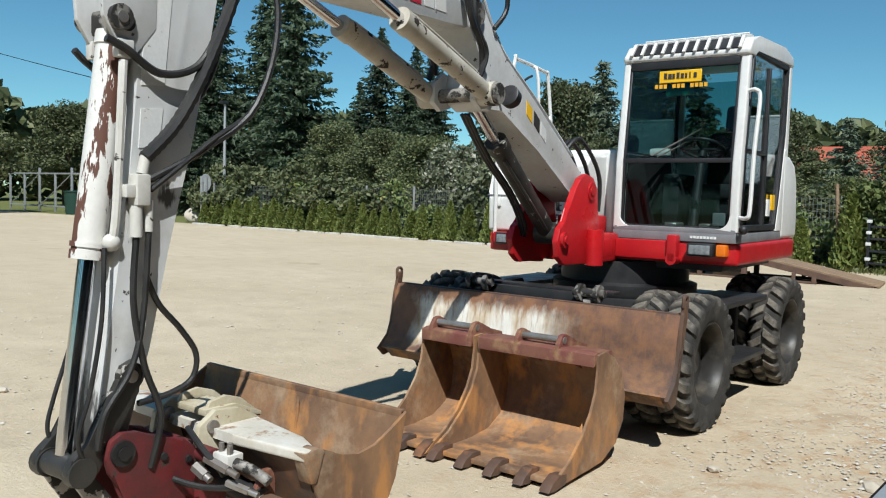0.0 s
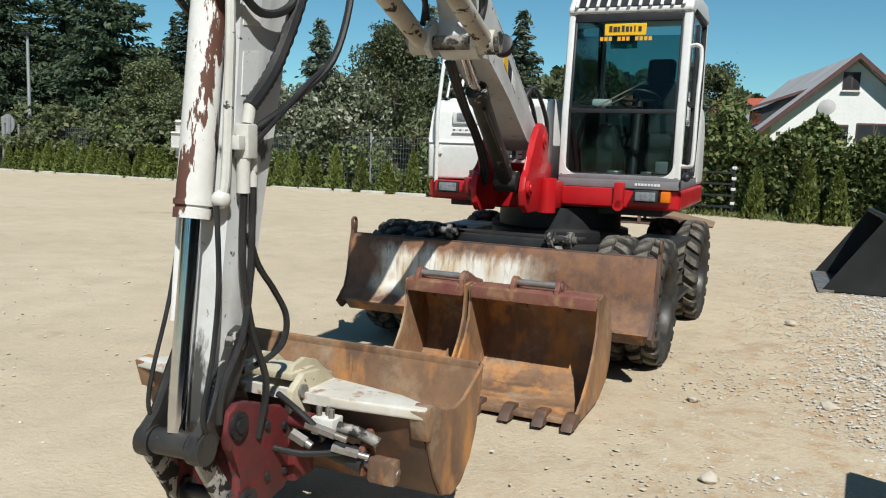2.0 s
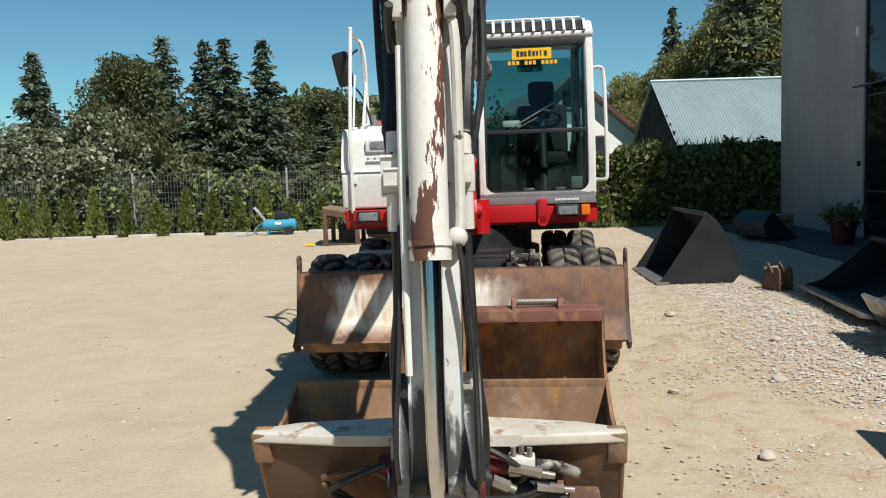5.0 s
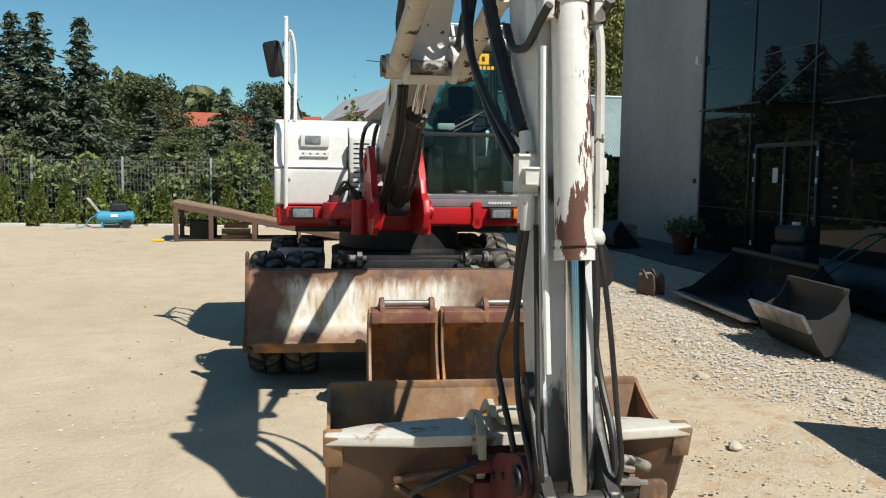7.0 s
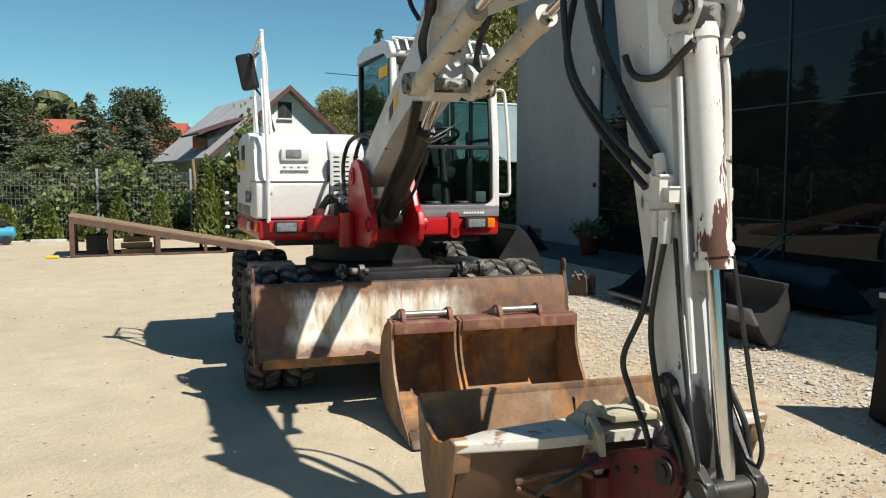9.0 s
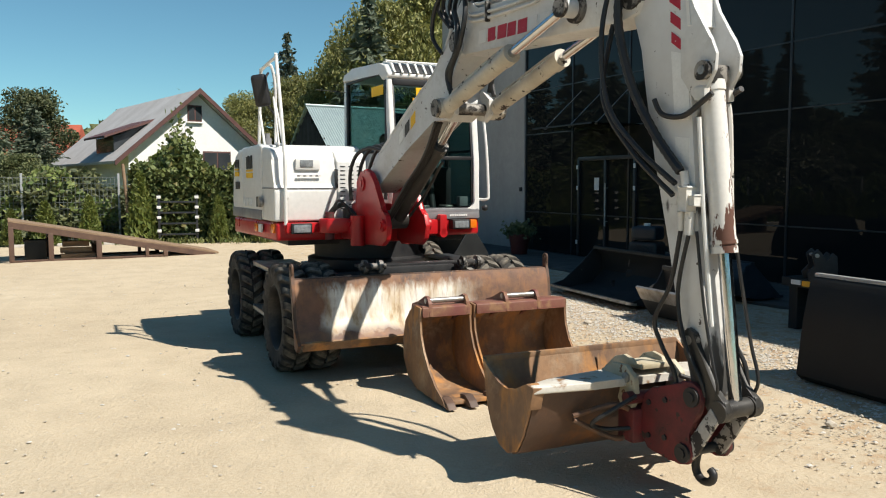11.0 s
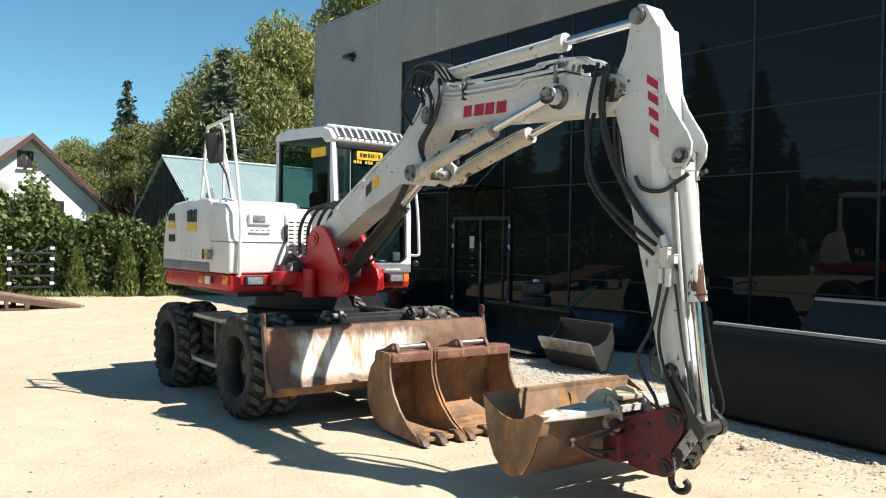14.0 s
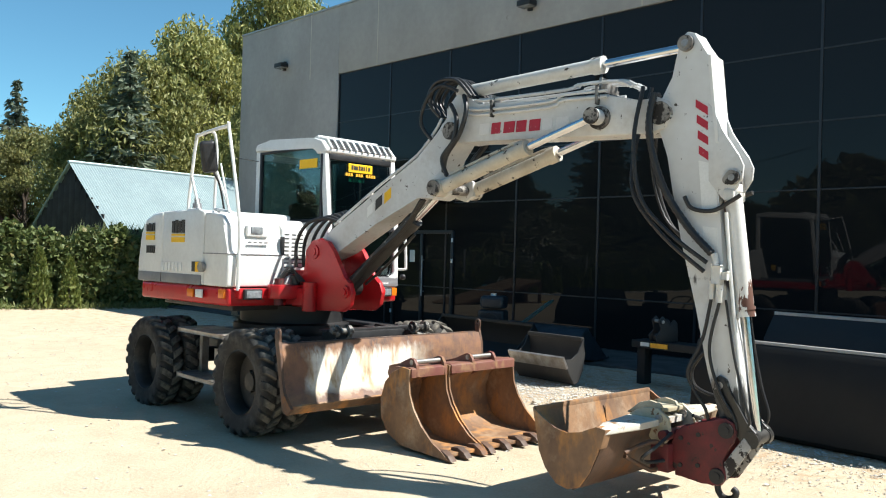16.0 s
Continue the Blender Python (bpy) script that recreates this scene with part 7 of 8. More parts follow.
def build_trees():
    sp = conifer("spruce", 1, 10.6, 2.7, BLUESPRUCE, "slender blue-green spruce behind the fence", 0.30, 0.30, 30)
    place(sp, -21.0, 40, 0, 1.25, 1.0)
    for x, y, a, s, z in ((-18.8, 41, 60, 1.2, 0.98), (-17.2, 40, 130, 1.28, 0.97), (-15.0, 40.5, 200, 1.12, 0.96), (-29.4, 40, 20, 1.1, 0.95), (-24.4, 44, 280, 1.1, 0.95), (-7.8, 46, 15, 0.95, 0.66), (-12.5, 46, 100, 1.1, 0.56), (-5.4, 47, 250, 1.0, 0.62), (10.9, 49.5, 90, 1.0, 1.18), (-33, 46, 50, 1.15, 1.0), (10.6, 30.5, 75, 1.25, 1.05)):
        again(sp, x, y, a, s, z)
    big = conifer("spruce", 2, 17.5, 4.6, SPRUCE, "tall dense dark spruce behind the fence", 0.33, 0.32, 46, 0.03)
    place(big, -36.5, 28)
    for x, y, a, s in ((-43, 31, 70, 0.95), (-48.5, 29, 140, 0.85), (-34, 36, 210, 0.62), (-40, 22.5, 30, 0.55), (-44.5, 27.5, 250, 0.95), (-40.2, 40, 20, 0.84), (-37.4, 41, 160, 0.76), (-34.9, 40, 310, 0.73), (-43.4, 41, 120, 0.62), (-58, 2, 110, 0.7), (-50, -12, 10, 0.75), (-47, -18, 60, 0.6), (-44, -30, 200, 0.8), (-40, 6, 300, 0.5), (-52, -4, 150, 0.62)):
        again(big, x, y, a, s)
    wl = broad_tree("tree", 4, 11.5, 3.6, 30000, 0.10, LEAF, "broad leafy tree with pale green willow-like crown", 0.2, 3.0, -0.7)
    place(wl, 12.5, 33)
    for x, y, a, s, z in ((10.2, 33, 40, 0.75, 0.72), (15.8, 34, 100, 1.1, 1.2), (21.5, 35, 160, 1.25, 1.55), (10.5, 46, 220, 0.85, 0.76), (18.5, 40, 60, 1.2, 1.2), (13.0, 39, 80, 1.0, 0.92), (15.5, 24, 220, 0.8, 0.95), (8.4, 52, 130, 0.8, 0.70)):
        again(wl, x, y, a, s, z)
    dk = broad_tree("tree", 6, 9.0, 3.3, 15500, 0.15, LEAFDARK, "dark leafy tree in the rear gardens")
    place(dk, -10.5, 52, 0, 1.0, 0.52)
    for x, y, a, s, z in ((-6.0, 60, 70, 1.0, 0.95), (-15.5, 58, 30, 1.1, 0.95), (-20.7, 35, 140, 0.85, 0.93), (-27, 48, 220, 1.2, 1.1), (-31, 26, 10, 0.75, 0.62), (-26, 25, 190, 0.7, 0.55), (-22.5, 24, 90, 0.7, 0.5), (-9, 36, 45, 0.6, 0.36), (-5.6, 36, 230, 0.5, 0.34), (-62, 26, 10, 1.2, 0.9), (-66, 14, 60, 1.2, 0.95), (-68, 38, 10, 1.5, 1.1), (-57, 40, 200, 1.3, 1.1), (-46, 12, 120, 0.9, 0.7), (-48, 0, 10, 1.1, 1.0), (-46, -8, 60, 1.0, 0.9), (-45, -24, 10, 1.2, 1.0), (-36, -38, 80, 1.2, 1.0), (-24, -40, 10, 1.2, 1.0), (-10, -42, 70, 1.2, 1.0), (4, -42, 20, 1.2, 1.0)):
        again(dk, x, y, a, s, z)
    bs = broad_tree("flowering_bush", 9, 3.9, 1.75, 11000, 0.13, BLOSSOM, "large bush with whitish flower heads behind the fence", 0.08)
    place(bs, -13.7, 17.9)
    again(bs, -16.2, 18.4, 120, 0.9)
    sh = broad_tree("shrub", 12, 2.6, 1.3, 4500, 0.14, LEAFDARK, "green garden shrub behind the wire fence", 0.05)
    place(sh, -10.4, 17.9)
    rng = random.Random(4)
    for k in range(9):
        again(sh, -9.0 + k * 0.85 + rng.uniform(-0.2, 0.2), 17.4 + rng.uniform(0, 1.2), rng.uniform(0, 360), rng.uniform(0.7, 1.1), rng.uniform(0.55, 0.85))
    for k in range(14):
        again(sh, -31 + k * 0.98 + rng.uniform(-0.2, 0.2), 17.3 + rng.uniform(0, 1.0), rng.uniform(0, 360), rng.uniform(0.9, 1.3), rng.uniform(0.75, 1.15))


def build_far_woods():
    rng = np.random.default_rng(21)
    n = 60000
    x = rng.uniform(-150, 90, n)
    y = 100 + rng.uniform(0, 30, n)
    top = 8.6 + 3.2 * np.sin(x * 0.045 + 2.9) + 1.6 * np.sin(x * 0.17) + 0.9 * np.sin(x * 0.61)
    z = top * np.sqrt(rng.random(n))
    v, f = leaf_soup(rng, np.stack([x, y, z], 1), 1.15)
    ob = soup("far_woods", v, f, LEAFDARK)
    tagged(ob, "dark wooded hill along the horizon", "woods", kind="stuff")
    n = 34000
    t = rng.uniform(0, 1, n)
    x = -78 - rng.uniform(0, 18, n)
    y = -90 + 190 * t
    top = 10 + 3.0 * np.sin(y * 0.09) + 1.6 * np.sin(y * 0.35)
    v, f = leaf_soup(rng, np.stack([x, y, top * np.sqrt(rng.random(n))], 1), 1.05)
    ob = soup("far_woods", v, f, LEAFDARK)
    tagged(ob, "dark belt of trees beyond the yard", "woods", kind="stuff")


def build_fence():
    fence = thing("wire_fence", "grey-green welded wire fence with steel posts", "fence")
    y, x0, x1, H = 16.6, -29.2, -1.8, 1.85
    for k in range(12):
        x = x0 + (x1 - x0) * k / 11
        b = NB()
        box(b, x - 0.03, x + 0.03, y - 0.03, y + 0.03, 0, H + 0.1, 0.004)
        part("post", b, GALV, fence)
        if k == 11:
            break
        w = (x1 - x0) / 11
        verts, faces = [], []
        def wire(a, c, r=0.005):
            i = len(verts)
            dx, dz = (0, r) if abs(a[0] - c[0]) > 0.1 else (r, 0)
            for p in (a, c):
                for sx, sy in ((-1, -1), (1, -1), (1, 1), (-1, 1)):
                    verts.append((p[0] + sx * dx, y + sy * r, p[2] + sx * dz))
            for q in range(4):
                faces.append((i + q, i + (q + 1) % 4, i + 4 + (q + 1) % 4, i + 4 + q))
        for i in range(11):
            z = 0.08 + i * (H - 0.1) / 10
            wire((x + 0.03, 0, z), (x + w - 0.03, 0, z))
        for i in range(1, 24):
            wire((x + w * i / 24, 0, 0.06), (x + w * i / 24, 0, H))
        soup("mesh_panel", verts, faces, GREENWIRE, fence)
    kerb = thing("edging", "pale broken stone edging along the foot of the fence", "edging")
    rng = random.Random(6)
    x = -29.0
    while x < -2.0:
        w = rng.uniform(0.5, 1.3)
        b = NB()
        h = rng.uniform(0.05, 0.09)
        box(b, 0, w, -0.09, 0.09, -0.02, h, 0.02)
        part("edging_stone", b, KERBSTONE, kerb, "", pose(x, 15.35 + rng.uniform(-0.1, 0.1), 0, 0, 0, rng.uniform(-5, 5)))
        x += w + rng.uniform(0.02, 0.5)
    # young thujas before the fence
    rng2 = np.random.default_rng(15)
    th = thing("thuja", "young green thuja planted before the fence", "shrub", "thujas along the fence")
    n = 1500
    t = rng2.random(n) ** 0.8
    r = 0.33 * (1 - t) ** 0.75 * (0.75 + 0.25 * rng2.random(n)) + 0.02
    a = rng2.uniform(0, 6.283, n)
    pos = np.stack([np.cos(a) * r, np.sin(a) * r, 0.04 + 1.25 * t], 1)
    v, f = leaf_soup(rng2, pos, 0.075, 0, 2.0, np.stack([np.cos(a) * 0.5, np.sin(a) * 0.5, np.full(n, 1.1)], 1))
    soup("crown", v, f, THUJA, th)
    b = NB()
    cyl(b, (0, 0, 0), (0, 0, 1.1), 0.025, 0.008, 6)
    part("trunk", b, BARK, th)
    place(th, -2.6, 15.75)
    x = -3.7
    while x > -29:
        s = rng.uniform(0.75, 1.12)
        again(th, x, 15.75 + rng.uniform(-0.12, 0.12), rng.uniform(0, 360), rng.uniform(0.85, 1.15), s)
        x -= rng.uniform(0.75, 1.0) if x > -14 else rng.uniform(0.5, 0.7)
    # climbing growth in the fence
    rng3 = np.random.default_rng(31)
    n = 15000
    x = rng3.uniform(-29, -1.8, n)
    hmax = 1.5 + 0.5 * np.sin(x * 1.3) + 0.3 * np.sin(x * 3.1)
    keep = np.clip(np.where(x < -14, 1.0, 0.55), 0, 1) > rng3.random(n)
    z = np.clip(hmax, 0.4, 2.2) * rng3.random(n) ** 0.8
    yv = 16.8 + rng3.normal(0, 0.22, n)
    v, f = leaf_soup(rng3, np.stack([x, yv, z], 1)[keep], 0.12)
    ob = soup("climbers", v, f, VINE)
    tagged(ob, "green climbers grown through the wire fence", "climber", kind="stuff")
    # thin bare whips
    for x, h, lean in ((-7.9, 2.3, 0.25), (-6.8, 2.0, -0.15), (-10.1, 2.4, 0.3), (-5.0, 1.9, 0.1)):
        b = NB()
        tube(b, [(x, 16.2, 0), (x + lean * 0.4, 16.2, h * 0.5), (x + lean, 16.2, h)], 0.014, 6, 4)
        ob = part("sapling", b, BARK)
        tagged(ob, "thin brown bare sapling before the wire fence", "sapling", "saplings at the fence")


def build_vine_hedge():
    hedge = thing("vine_hedge", "thick hedge of climbing vines between house and hall", "hedge")
    p0, p1, H = Vector((-1.5, 15.9, 0)), Vector((7.2, 14.0, 0)), 1.85
    d = p1 - p0
    nrm = Vector((-d.y, d.x, 0)).normalized()
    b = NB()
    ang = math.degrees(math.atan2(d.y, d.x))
    # added dark box behind the leaves, its colour gives the hedge's inner shade
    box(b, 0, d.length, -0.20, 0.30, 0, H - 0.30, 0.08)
    part("shade_core", b, DARKWOOD, hedge, "", pose(p0.x, p0.y, 0, 0, 0, ang))
    rng = np.random.default_rng(41)
    n = 34000
    t = rng.random(n)
    h = H + 0.12 * np.sin(t * 23) + 0.10 * np.sin(t * 61)
    face = rng.random(n)
    off = np.where(face < 0.7, -0.30 + rng.normal(0, 0.10, n), rng.uniform(-0.4, 0.5, n))
    z = np.where(face < 0.7, h * rng.random(n), h + rng.normal(0, 0.10, n))
    px = p0.x + d.x * t + nrm.x * off
    py = p0.y + d.y * t + nrm.y * off
    v, f = leaf_soup(rng, np.stack([px, py, np.abs(z)], 1), 0.13, 0, 1.15)
    soup("leaves", v, f, VINE, hedge)
    n = 1900
    t = np.clip(rng.normal(0.15, 0.06, n), 0.03, 0.4)
    z = H + np.abs(rng.normal(0, 0.62, n)) * (0.2 + 1.0 * np.exp(-((t - 0.15) / 0.05) ** 2))
    off = rng.normal(0.1, 0.3, n)
    v, f = leaf_soup(rng, np.stack([p0.x + d.x * t + nrm.x * off, p0.y + d.y * t + nrm.y * off, z], 1), 0.14, 0, 1.15)
    soup("top_growth", v, f, VINE, hedge)
    # reeds standing up behind the hedge
    n = 700
    t = rng.uniform(0.55, 0.98, n)
    pos = np.stack([p0.x + d.x * t, p0.y + d.y * t + rng.uniform(0.5, 1.6, n), rng.uniform(1.5, 2.15, n)], 1)
    v, f = leaf_soup(rng, pos, 0.05, 0, 11.0, np.stack([rng.normal(0, 0.3, n), rng.normal(0, 0.3, n), np.full(n, 2.2)], 1))
    ob = soup("reeds", v, f, DRYGRASS)
    tagged(ob, "tall pale green reeds standing behind the hedge", "reeds", kind="stuff")
    # posts and the small trellis with white insulators
    b = NB()
    cyl(b, (-1.55, 15.4, 0), (-1.72, 15.5, 2.2), 0.055, 0.045, 10)
    ob = part("timber_post", b, WOOD)
    tagged(ob, "leaning weathered timber post before the fence", "post")
    tr = thing("steel_rack", "dark steel rack with pale clamps standing at the hedge", "rack", m=pose(-0.35, 15.0, 0, 0, 0, -8))
    for x in (-0.5, 0.5):
        b = NB()
        box(b, x - 0.03, x + 0.03, -0.03, 0.03, 0, 1.35, 0.004)
        part("upright", b, MULLION, tr)
        for z in (0.35, 0.72, 1.0, 1.28):
            b = NB()
            box(b, x - 0.055, x + 0.055, -0.05, 0.045, z - 0.04, z + 0.04, 0.012)
            part("clamp", b, REFLEX, tr)
    for z in (0.25, 0.55, 0.85, 1.15):
        b = NB()
        box(b, -0.47, 0.47, -0.02, 0.02, z - 0.025, z + 0.025, 0.004)
        part("cross_bar", b, MULLION, tr)
    n = 1800
    gx = rng.uniform(-2, 5, n)
    pos = np.stack([gx, 14.9 - gx * 0.21 + rng.normal(0, 0.25, n), rng.uniform(0.0, 0.13, n)], 1)
    v, f = leaf_soup(rng, pos, 0.03, 0, 6.0, np.stack([rng.normal(0, 0.4, n), rng.normal(0, 0.4, n), np.full(n, 1.6)], 1))
    ob = soup("grass", v, f, GRASS)
    tagged(ob, "grass tufts along the foot of the hedge", "grass", kind="stuff")
    th2 = bpy.data.objects["thuja"]
    for x, y, s in ((-1.30, 15.3, 1.35), (1.9, 14.4, 1.1), (2.6, 14.2, 0.95), (0.7, 14.7, 0.9)):
        again(th2, x, y, x * 50, s, s * 1.1)


# ---------------------------------------------------------------- buildings behind
def build_house():
    h = thing("white_house", "white rendered house with a steep roof and vines", "house", m=pose(3.5, 41.0, 0.05, 0, 0, 14))
    W, E, A, L = 4.3, 3.2, 7.05, 15.0
    b = NB()
    prism(b, [(-W + 0.3, -0.2), (W - 0.3, -0.2), (W - 0.3, E + 0.15), (0, A - 0.25), (-W + 0.3, E + 0.15)], 0, L, "y", 0)
    part("wall", b, WALLWHITE, h)
    for s in (-1, 1):
        b = NB()
        prism(b, [(0, A), (s * (W + 0.55), E - 0.35), (s * (W + 0.55), E - 0.50), (0, A - 0.17)], -0.55, L + 0.5, "y", 0)
        rf = part("roof", b, ROOFPALE, h)
        b = NB()
        prism(b, [(0, A + 0.05), (s * (W + 0.6), E - 0.34), (s * (W + 0.6), E - 0.62), (0, A - 0.25)], -0.65, -0.54, "y", 0)
        part("barge_board", b, MAROON, rf)
    for x, z, w, hh in ((-0.15, 5.2, 0.42, 0.95), (-0.6, 2.2, 0.5, 1.2), (1.15, 2.2, 0.85, 1.3)):
        b = NB()
        box(b, x - w, x + w, -0.06, 0.02, z, z + hh, 0.01)
        wd = part("window", b, MAROON, h)
        for s in (-1, 1):
            b = NB()
            xc = x + s * w / 2
            box(b, xc - w / 2 + 0.06, xc + w / 2 - 0.03, -0.075, -0.055, z + 0.09, z + hh - 0.09, 0)
            part("pane", b, WINDARK, wd)
        b = NB()
        box(b, x - w - 0.06, x + w + 0.06, -0.16, 0.0, z - 0.08, z - 0.01, 0.01)
        part("sill", b, WALLWHITE, wd)
    b = NB()
    box(b, -0.5, 2.4, -1.0, -0.95, 2.0, 2.12, 0.01)
    box(b, -0.5, 2.4, -1.0, -0.95, 1.7, 1.78, 0.01)
    box(b, -0.5, 2.4, -1.0, 0.0, 1.5, 1.6, 0.01)
    part("balcony_rail", b, DARKWOOD, h)
    # dormer on the left slope
    b = NB()
    prism(b, [(-W + 0.1, E - 0.1), (-W + 0.1, E + 1.1), (-W + 2.2, E + 2.0), (-W + 2.2, E + 1.0)], 2.0, 5.6, "y", 0)
    part("dormer", b, WINDARK, h)
    b = NB()
    prism(b, [(-W - 0.5, E + 1.0), (-W - 0.5, E + 1.12), (-W + 2.4, E + 2.2), (-W + 2.4, E + 2.05)], 1.6, 6.0, "y", 0)
    part("dormer_roof", b, MAROON, h)
    b = NB()
    bmesh.ops.create_cone(b, cap_ends=True, segments=24, radius1=0.45, radius2=0.15, depth=0.12, matrix=pose(-1.35, -0.3, 4.3, 70, 0, -25))
    part("satellite_dish", b, ROOFPALE, h)
    rng = np.random.default_rng(51)
    n = 2600
    x = rng.normal(-1.7, 0.8, n)
    z = np.abs(rng.normal(1.2, 1.3, n)) * np.clip(1.25 - np.abs(x + 1.5) * 0.25, 0.3, 1.2)
    x, z = np.clip(x, -3.2, 0.2), np.clip(z, 0.0, 3.9 - 0.7 * np.abs(x + 1.6))
    v, f = leaf_soup(rng, np.stack([x, -0.3 + np.clip(rng.normal(0, 0.12, n), -0.25, 0.2), z], 1), 0.2)
    soup("wall_vine", v, f, VINE, h, "green vine climbing the white gable")


def build_shed():
    s = thing("timber_shed", "dark timber shed with a corrugated metal roof", "shed", m=pose(5.1, 22.2, 0, 0, 0, 8))
    L, D, A, E = 7.0, 2.75, 4.62, 2.35
    b = NB()
    prism(b, [(-D + 0.3, -0.2), (D - 0.3, -0.2), (D - 0.3, E), (0, A - 0.12), (-D + 0.3, E)], 0.15, L, "x", 0)
    part("wall", b, DARKWOOD, s)
    for side in (-1, 1):
        verts, faces = [], []
        n = 140
        for i in range(n + 1):
            x = 0.06 + (L + 0.1) * i / n
            bump = 0.018 * math.cos(i * math.pi)
            verts += [(x, 0, A + bump), (x, side * D, E + bump - 0.05), (x, 0, A + bump - 0.03), (x, side * D, E + bump - 0.08)]
        for i in range(n):
            a, c = 4 * i, 4 * i + 4
            faces += [(a, a + 1, c + 1, c), (a + 2, c + 2, c + 3, a + 3), (a + 1, a + 3, c + 3, c + 1)]
        faces += [(0, 2, 3, 1), (4 * n, 4 * n + 1, 4 * n + 3, 4 * n + 2)]
        soup("roof_sheet", verts, faces, ROOFTIN, s)
    b = NB()
    tube(b, [(0.04, 0, A + 0.02), (L + 0.18, 0, A + 0.02)], 0.06, 8, 1)
    part("ridge_cap", b, ROOFTIN, s)
    b = NB()
    box(b, 0.12, 0.16, -0.4, 0.1, 2.9, 3.5, 0.005)
    part("gable_window", b, WINDARK, s)
    for k in range(12):
        b = NB()
        y = -D + 0.35 + k * (2 * D - 0.7) / 12
        box(b, 0.115, 0.15, y, y + 0.40, 0, E + (1 - abs(y + 0.2) / D) * (A - E) * 0.88, 0.004)
        part("board", b, DARKWOOD, s)


def build_far_house():
    for x, y, a, w in ((-15.5, 80, 10, 4.0), (-8.5, 84, -14, 4.5)):
        h = thing("red_roofed_house", "distant house with a red tiled roof among trees", "house", "far houses", pose(x, y, 0, 0, 0, a))
        b = NB()
        box(b, -w, w, 0, 8, -0.3, 4.6, 0)
        part("wall", b, WALLWHITE, h)
        b = NB()
        prism(b, [(-0.7, 4.3), (4.0, 7.9), (8.7, 4.3)], -w - 0.5, w + 0.5, "x", 0)
        part("roof", b, ROOFRED, h)
        for xx in (-w * 0.6, 0, w * 0.6):
            b = NB()
            box(b, xx - 0.5, xx + 0.5, -0.05, 0.02, 1.6, 3.0, 0)
            part("window", b, WINDARK, h)


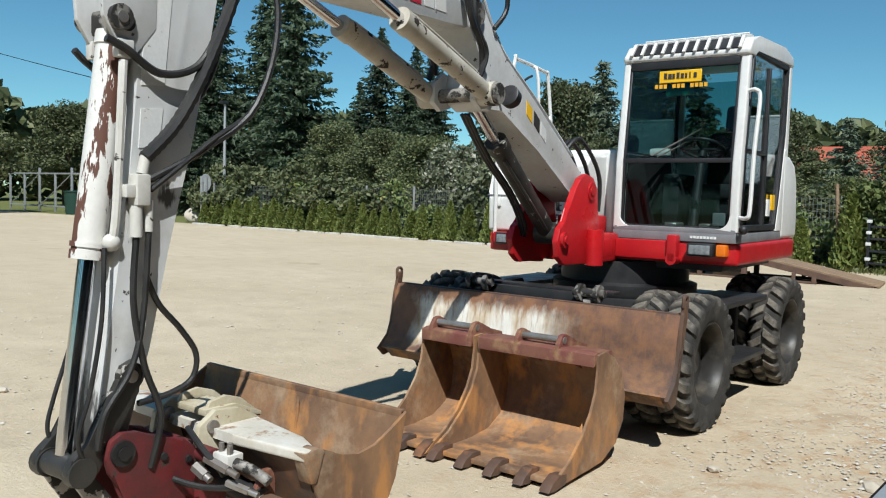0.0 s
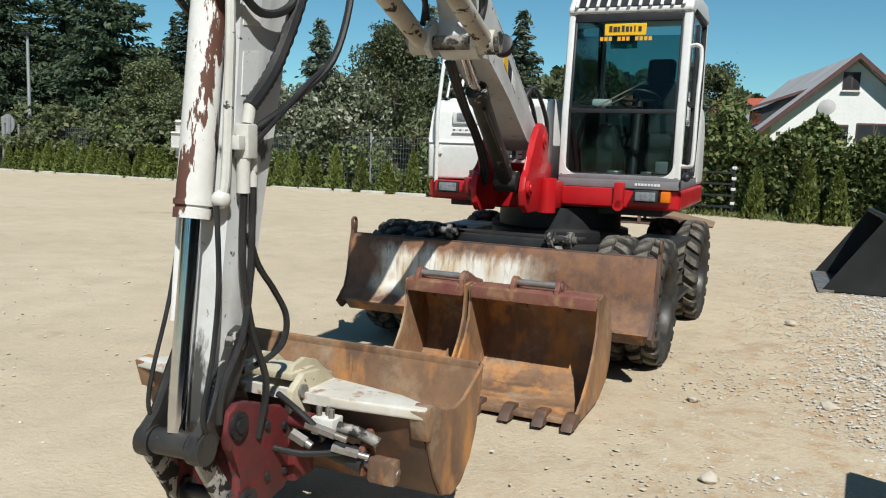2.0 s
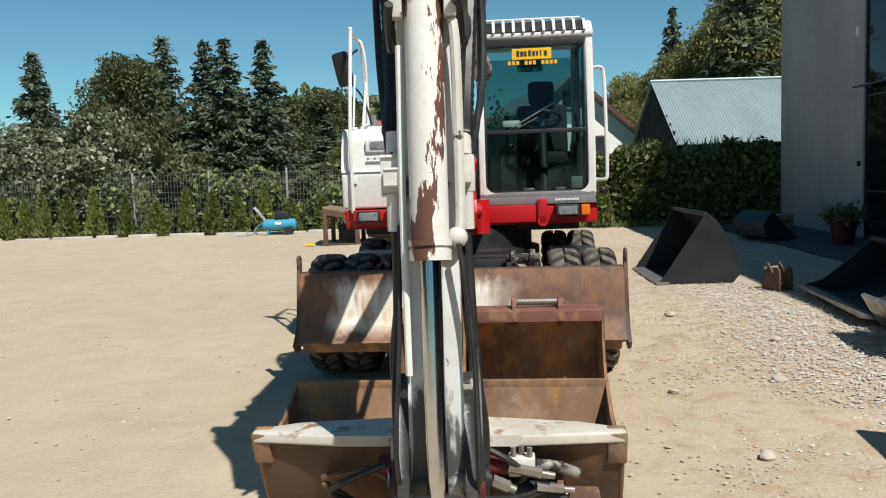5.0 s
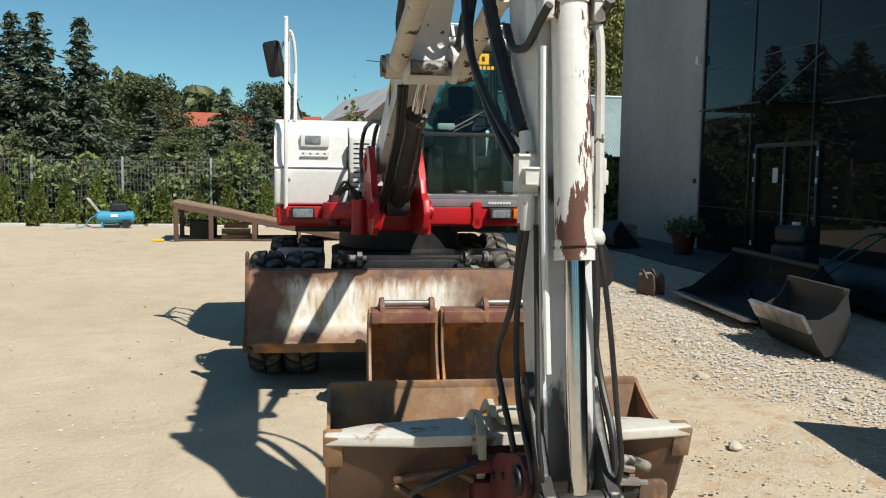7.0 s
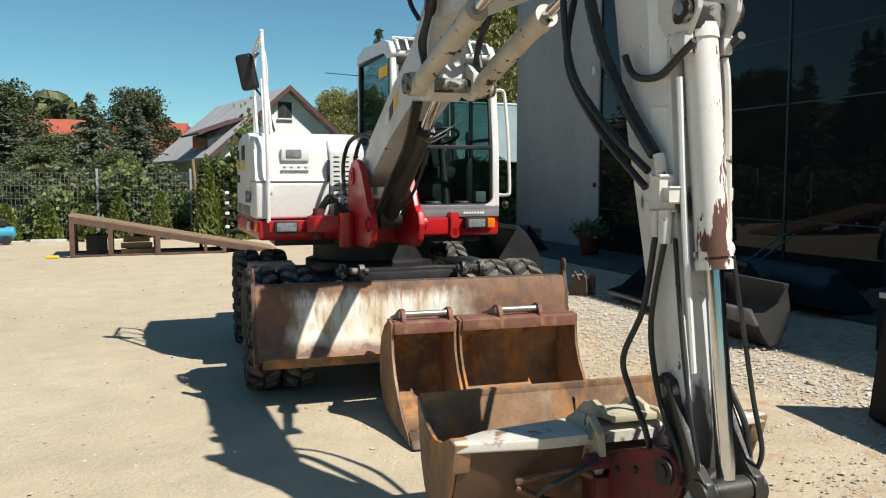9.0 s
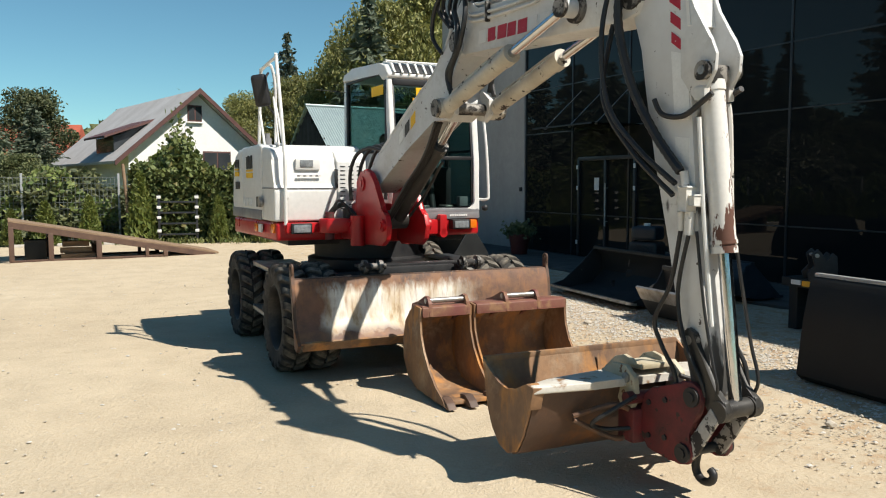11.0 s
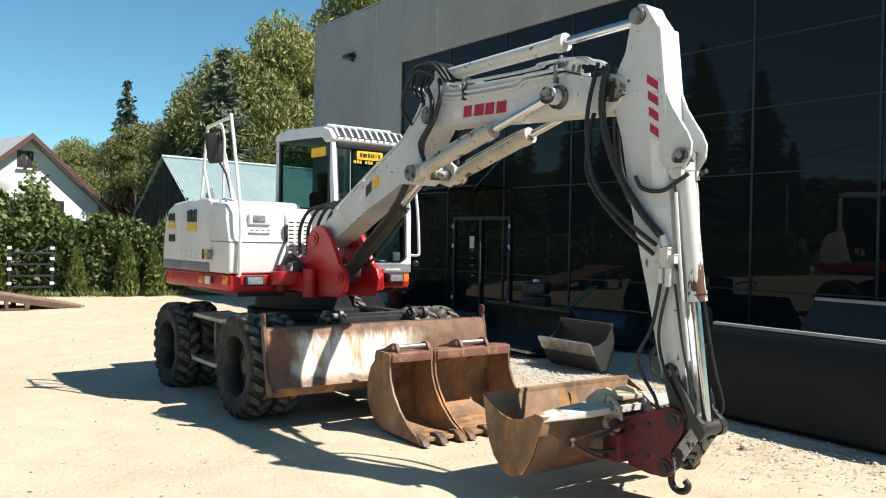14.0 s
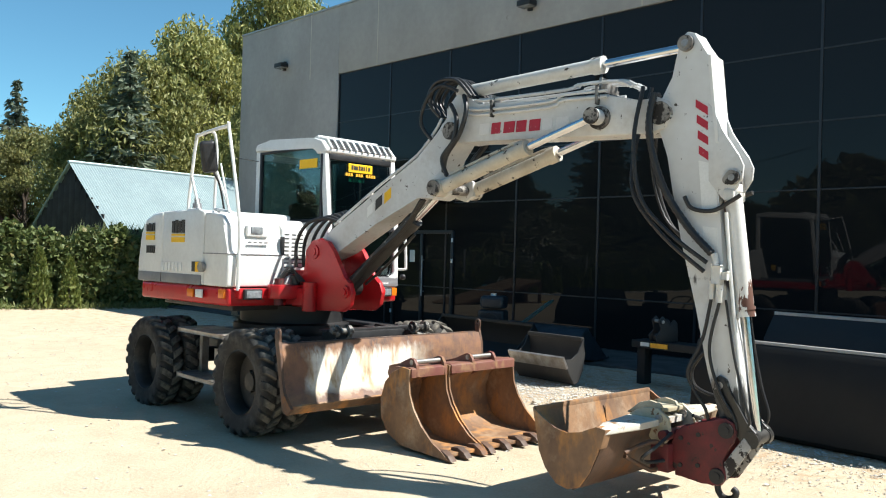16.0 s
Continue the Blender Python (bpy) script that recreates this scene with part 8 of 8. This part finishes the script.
def build_gate_side():
    gp = thing("gate_post", "pair of galvanised gate posts with a round mirror", "post", m=pose(-29.6, 16.3, 0))
    for x in (-0.14, 0.14):
        b = NB()
        box(b, x - 0.06, x + 0.06, -0.06, 0.06, 0, 2.25, 0.01)
        part("upright", b, GALV, gp)
    for z in (0.5, 1.2, 2.0):
        b = NB()
        box(b, -0.1, 0.1, -0.03, 0.03, z - 0.03, z + 0.03, 0.005)
        part("rung", b, GALV, gp)
    b = NB()
    cyl(b, (0, 0.10, 1.95), (0, 0.16, 1.95), 0.42, 0.38, 28)
    part("round_mirror", b, GALV, gp)
    lp = thing("street_lamp", "slim grey lamp post behind the fence", "lamp", m=pose(-29.5, 17.4, 0))
    b = NB()
    cyl(b, (0, 0, 0), (0, 0, 5.75), 0.09, 0.06, 12)
    part("pole", b, GALV, lp)
    b = NB()
    box(b, -0.12, 0.12, -0.25, 0.12, 5.75, 5.9, 0.03)
    part("lamp_head", b, PLASTIC, lp)
    g = thing("sliding_gate", "galvanised tubular sliding gate standing open", "gate", m=pose(-52, 17.3, 0, 0, 0, 0))
    for x in np.linspace(0, 16, 9):
        b = NB()
        box(b, x - 0.07, x + 0.07, -0.05, 0.05, 0, 2.4 if int(x) % 4 else 2.7, 0.008)
        part("upright", b, GALV, g)
    for z in (0.35, 2.35):
        b = NB()
        box(b, 0, 16, -0.045, 0.045, z - 0.05, z + 0.05, 0.008)
        part("rail", b, GALV, g)
    for x in (0.0, 4.0, 8.0, 12.0):
        b = NB()
        tube(b, [(x + 0.1, 0, 0.4), (x + 3.9, 0, 2.3)], 0.035, 6, 1)
        part("brace", b, GALV, g)
    bn = thing("waste_bin", "dark green waste bin beside the gate", "bin", m=pose(-42.0, 16.4, 0))
    b = NB()
    lathe(b, [(0.001, 0.0), (0.45, 0.0), (0.55, 1.25), (0.60, 1.27), (0.60, 1.33), (0.001, 1.36)], 20, "z")
    part("body", b, surf("dark_green_plastic", (0.01, 0.04, 0.03), (0.015, 0.05, 0.035), 4.0, 0.5, bump=0.1), bn)
    for x, y, s, mt, lb in ((-47.5, 24, 1.4, SOIL, "heap of brown soil beyond the gate"), (-33.5, 24.5, 1.2, SOIL, "heap of brown soil beyond the gate"), (-46, 19.5, 0.8, KERBSTONE, "heap of pale rubble beyond the gate")):
        b = NB()
        bmesh.ops.create_icosphere(b, subdivisions=4, radius=1.0)
        for v in b.verts:
            k = 1 + 0.3 * noise.noise(v.co * 1.3 + Vector((x, y, 0)))
            v.co = Vector((v.co.x * 2.2 * k, v.co.y * 1.6 * k, max(-0.05, v.co.z * k))) * s
        ob = part("heap", b, mt)
        ob.matrix_world = pose(x, y, 0)
        tagged(ob, lb, "heap", "heaps beyond the gate")
    b = NB()
    bmesh.ops.create_icosphere(b, subdivisions=3, radius=0.5)
    for v in b.verts:
        v.co *= 1 + 0.25 * noise.noise(v.co * 2.2)
        v.co.z = v.co.z * 0.8 + 0.3
    ob = part("boulder", b, ROCK)
    ob.matrix_world = pose(-31.0, 16.8, 0)
    tagged(ob, "pale boulder on the grass by the gate", "boulder")
    mx = thing("yellow_loader", "small yellow machine far beyond the gate", "machine", m=pose(-44.8, 21, 0, 0, 0, 30))
    b = NB()
    box(b, -1.0, 1.0, -0.5, 0.5, 0.5, 1.2, 0.08)
    box(b, -0.5, 0.3, -0.45, 0.45, 1.2, 2.0, 0.08)
    part("body", b, YELLOW, mx)
    for x in (-0.7, 0.7):
        for y in (-0.55, 0.55):
            b = NB()
            cyl(b, (x, y - 0.12, 0.4), (x, y + 0.12, 0.4), 0.4, None, 16)
            part("wheel", b, TYRE, mx)
    b = NB()
    tube(b, [(-130, 38, 23.6), (-101.7, 38, 17.6), (-79.7, 38, 13.15), (-58, 38, 9.0)], 0.045, 5, 6)
    ob = part("overhead_cable", b, PLASTIC)
    tagged(ob, "thin black overhead cable between far poles", "cable")


build_trees()
build_far_woods()
build_fence()
build_vine_hedge()
build_house()
build_shed()
build_far_house()
build_gate_side()
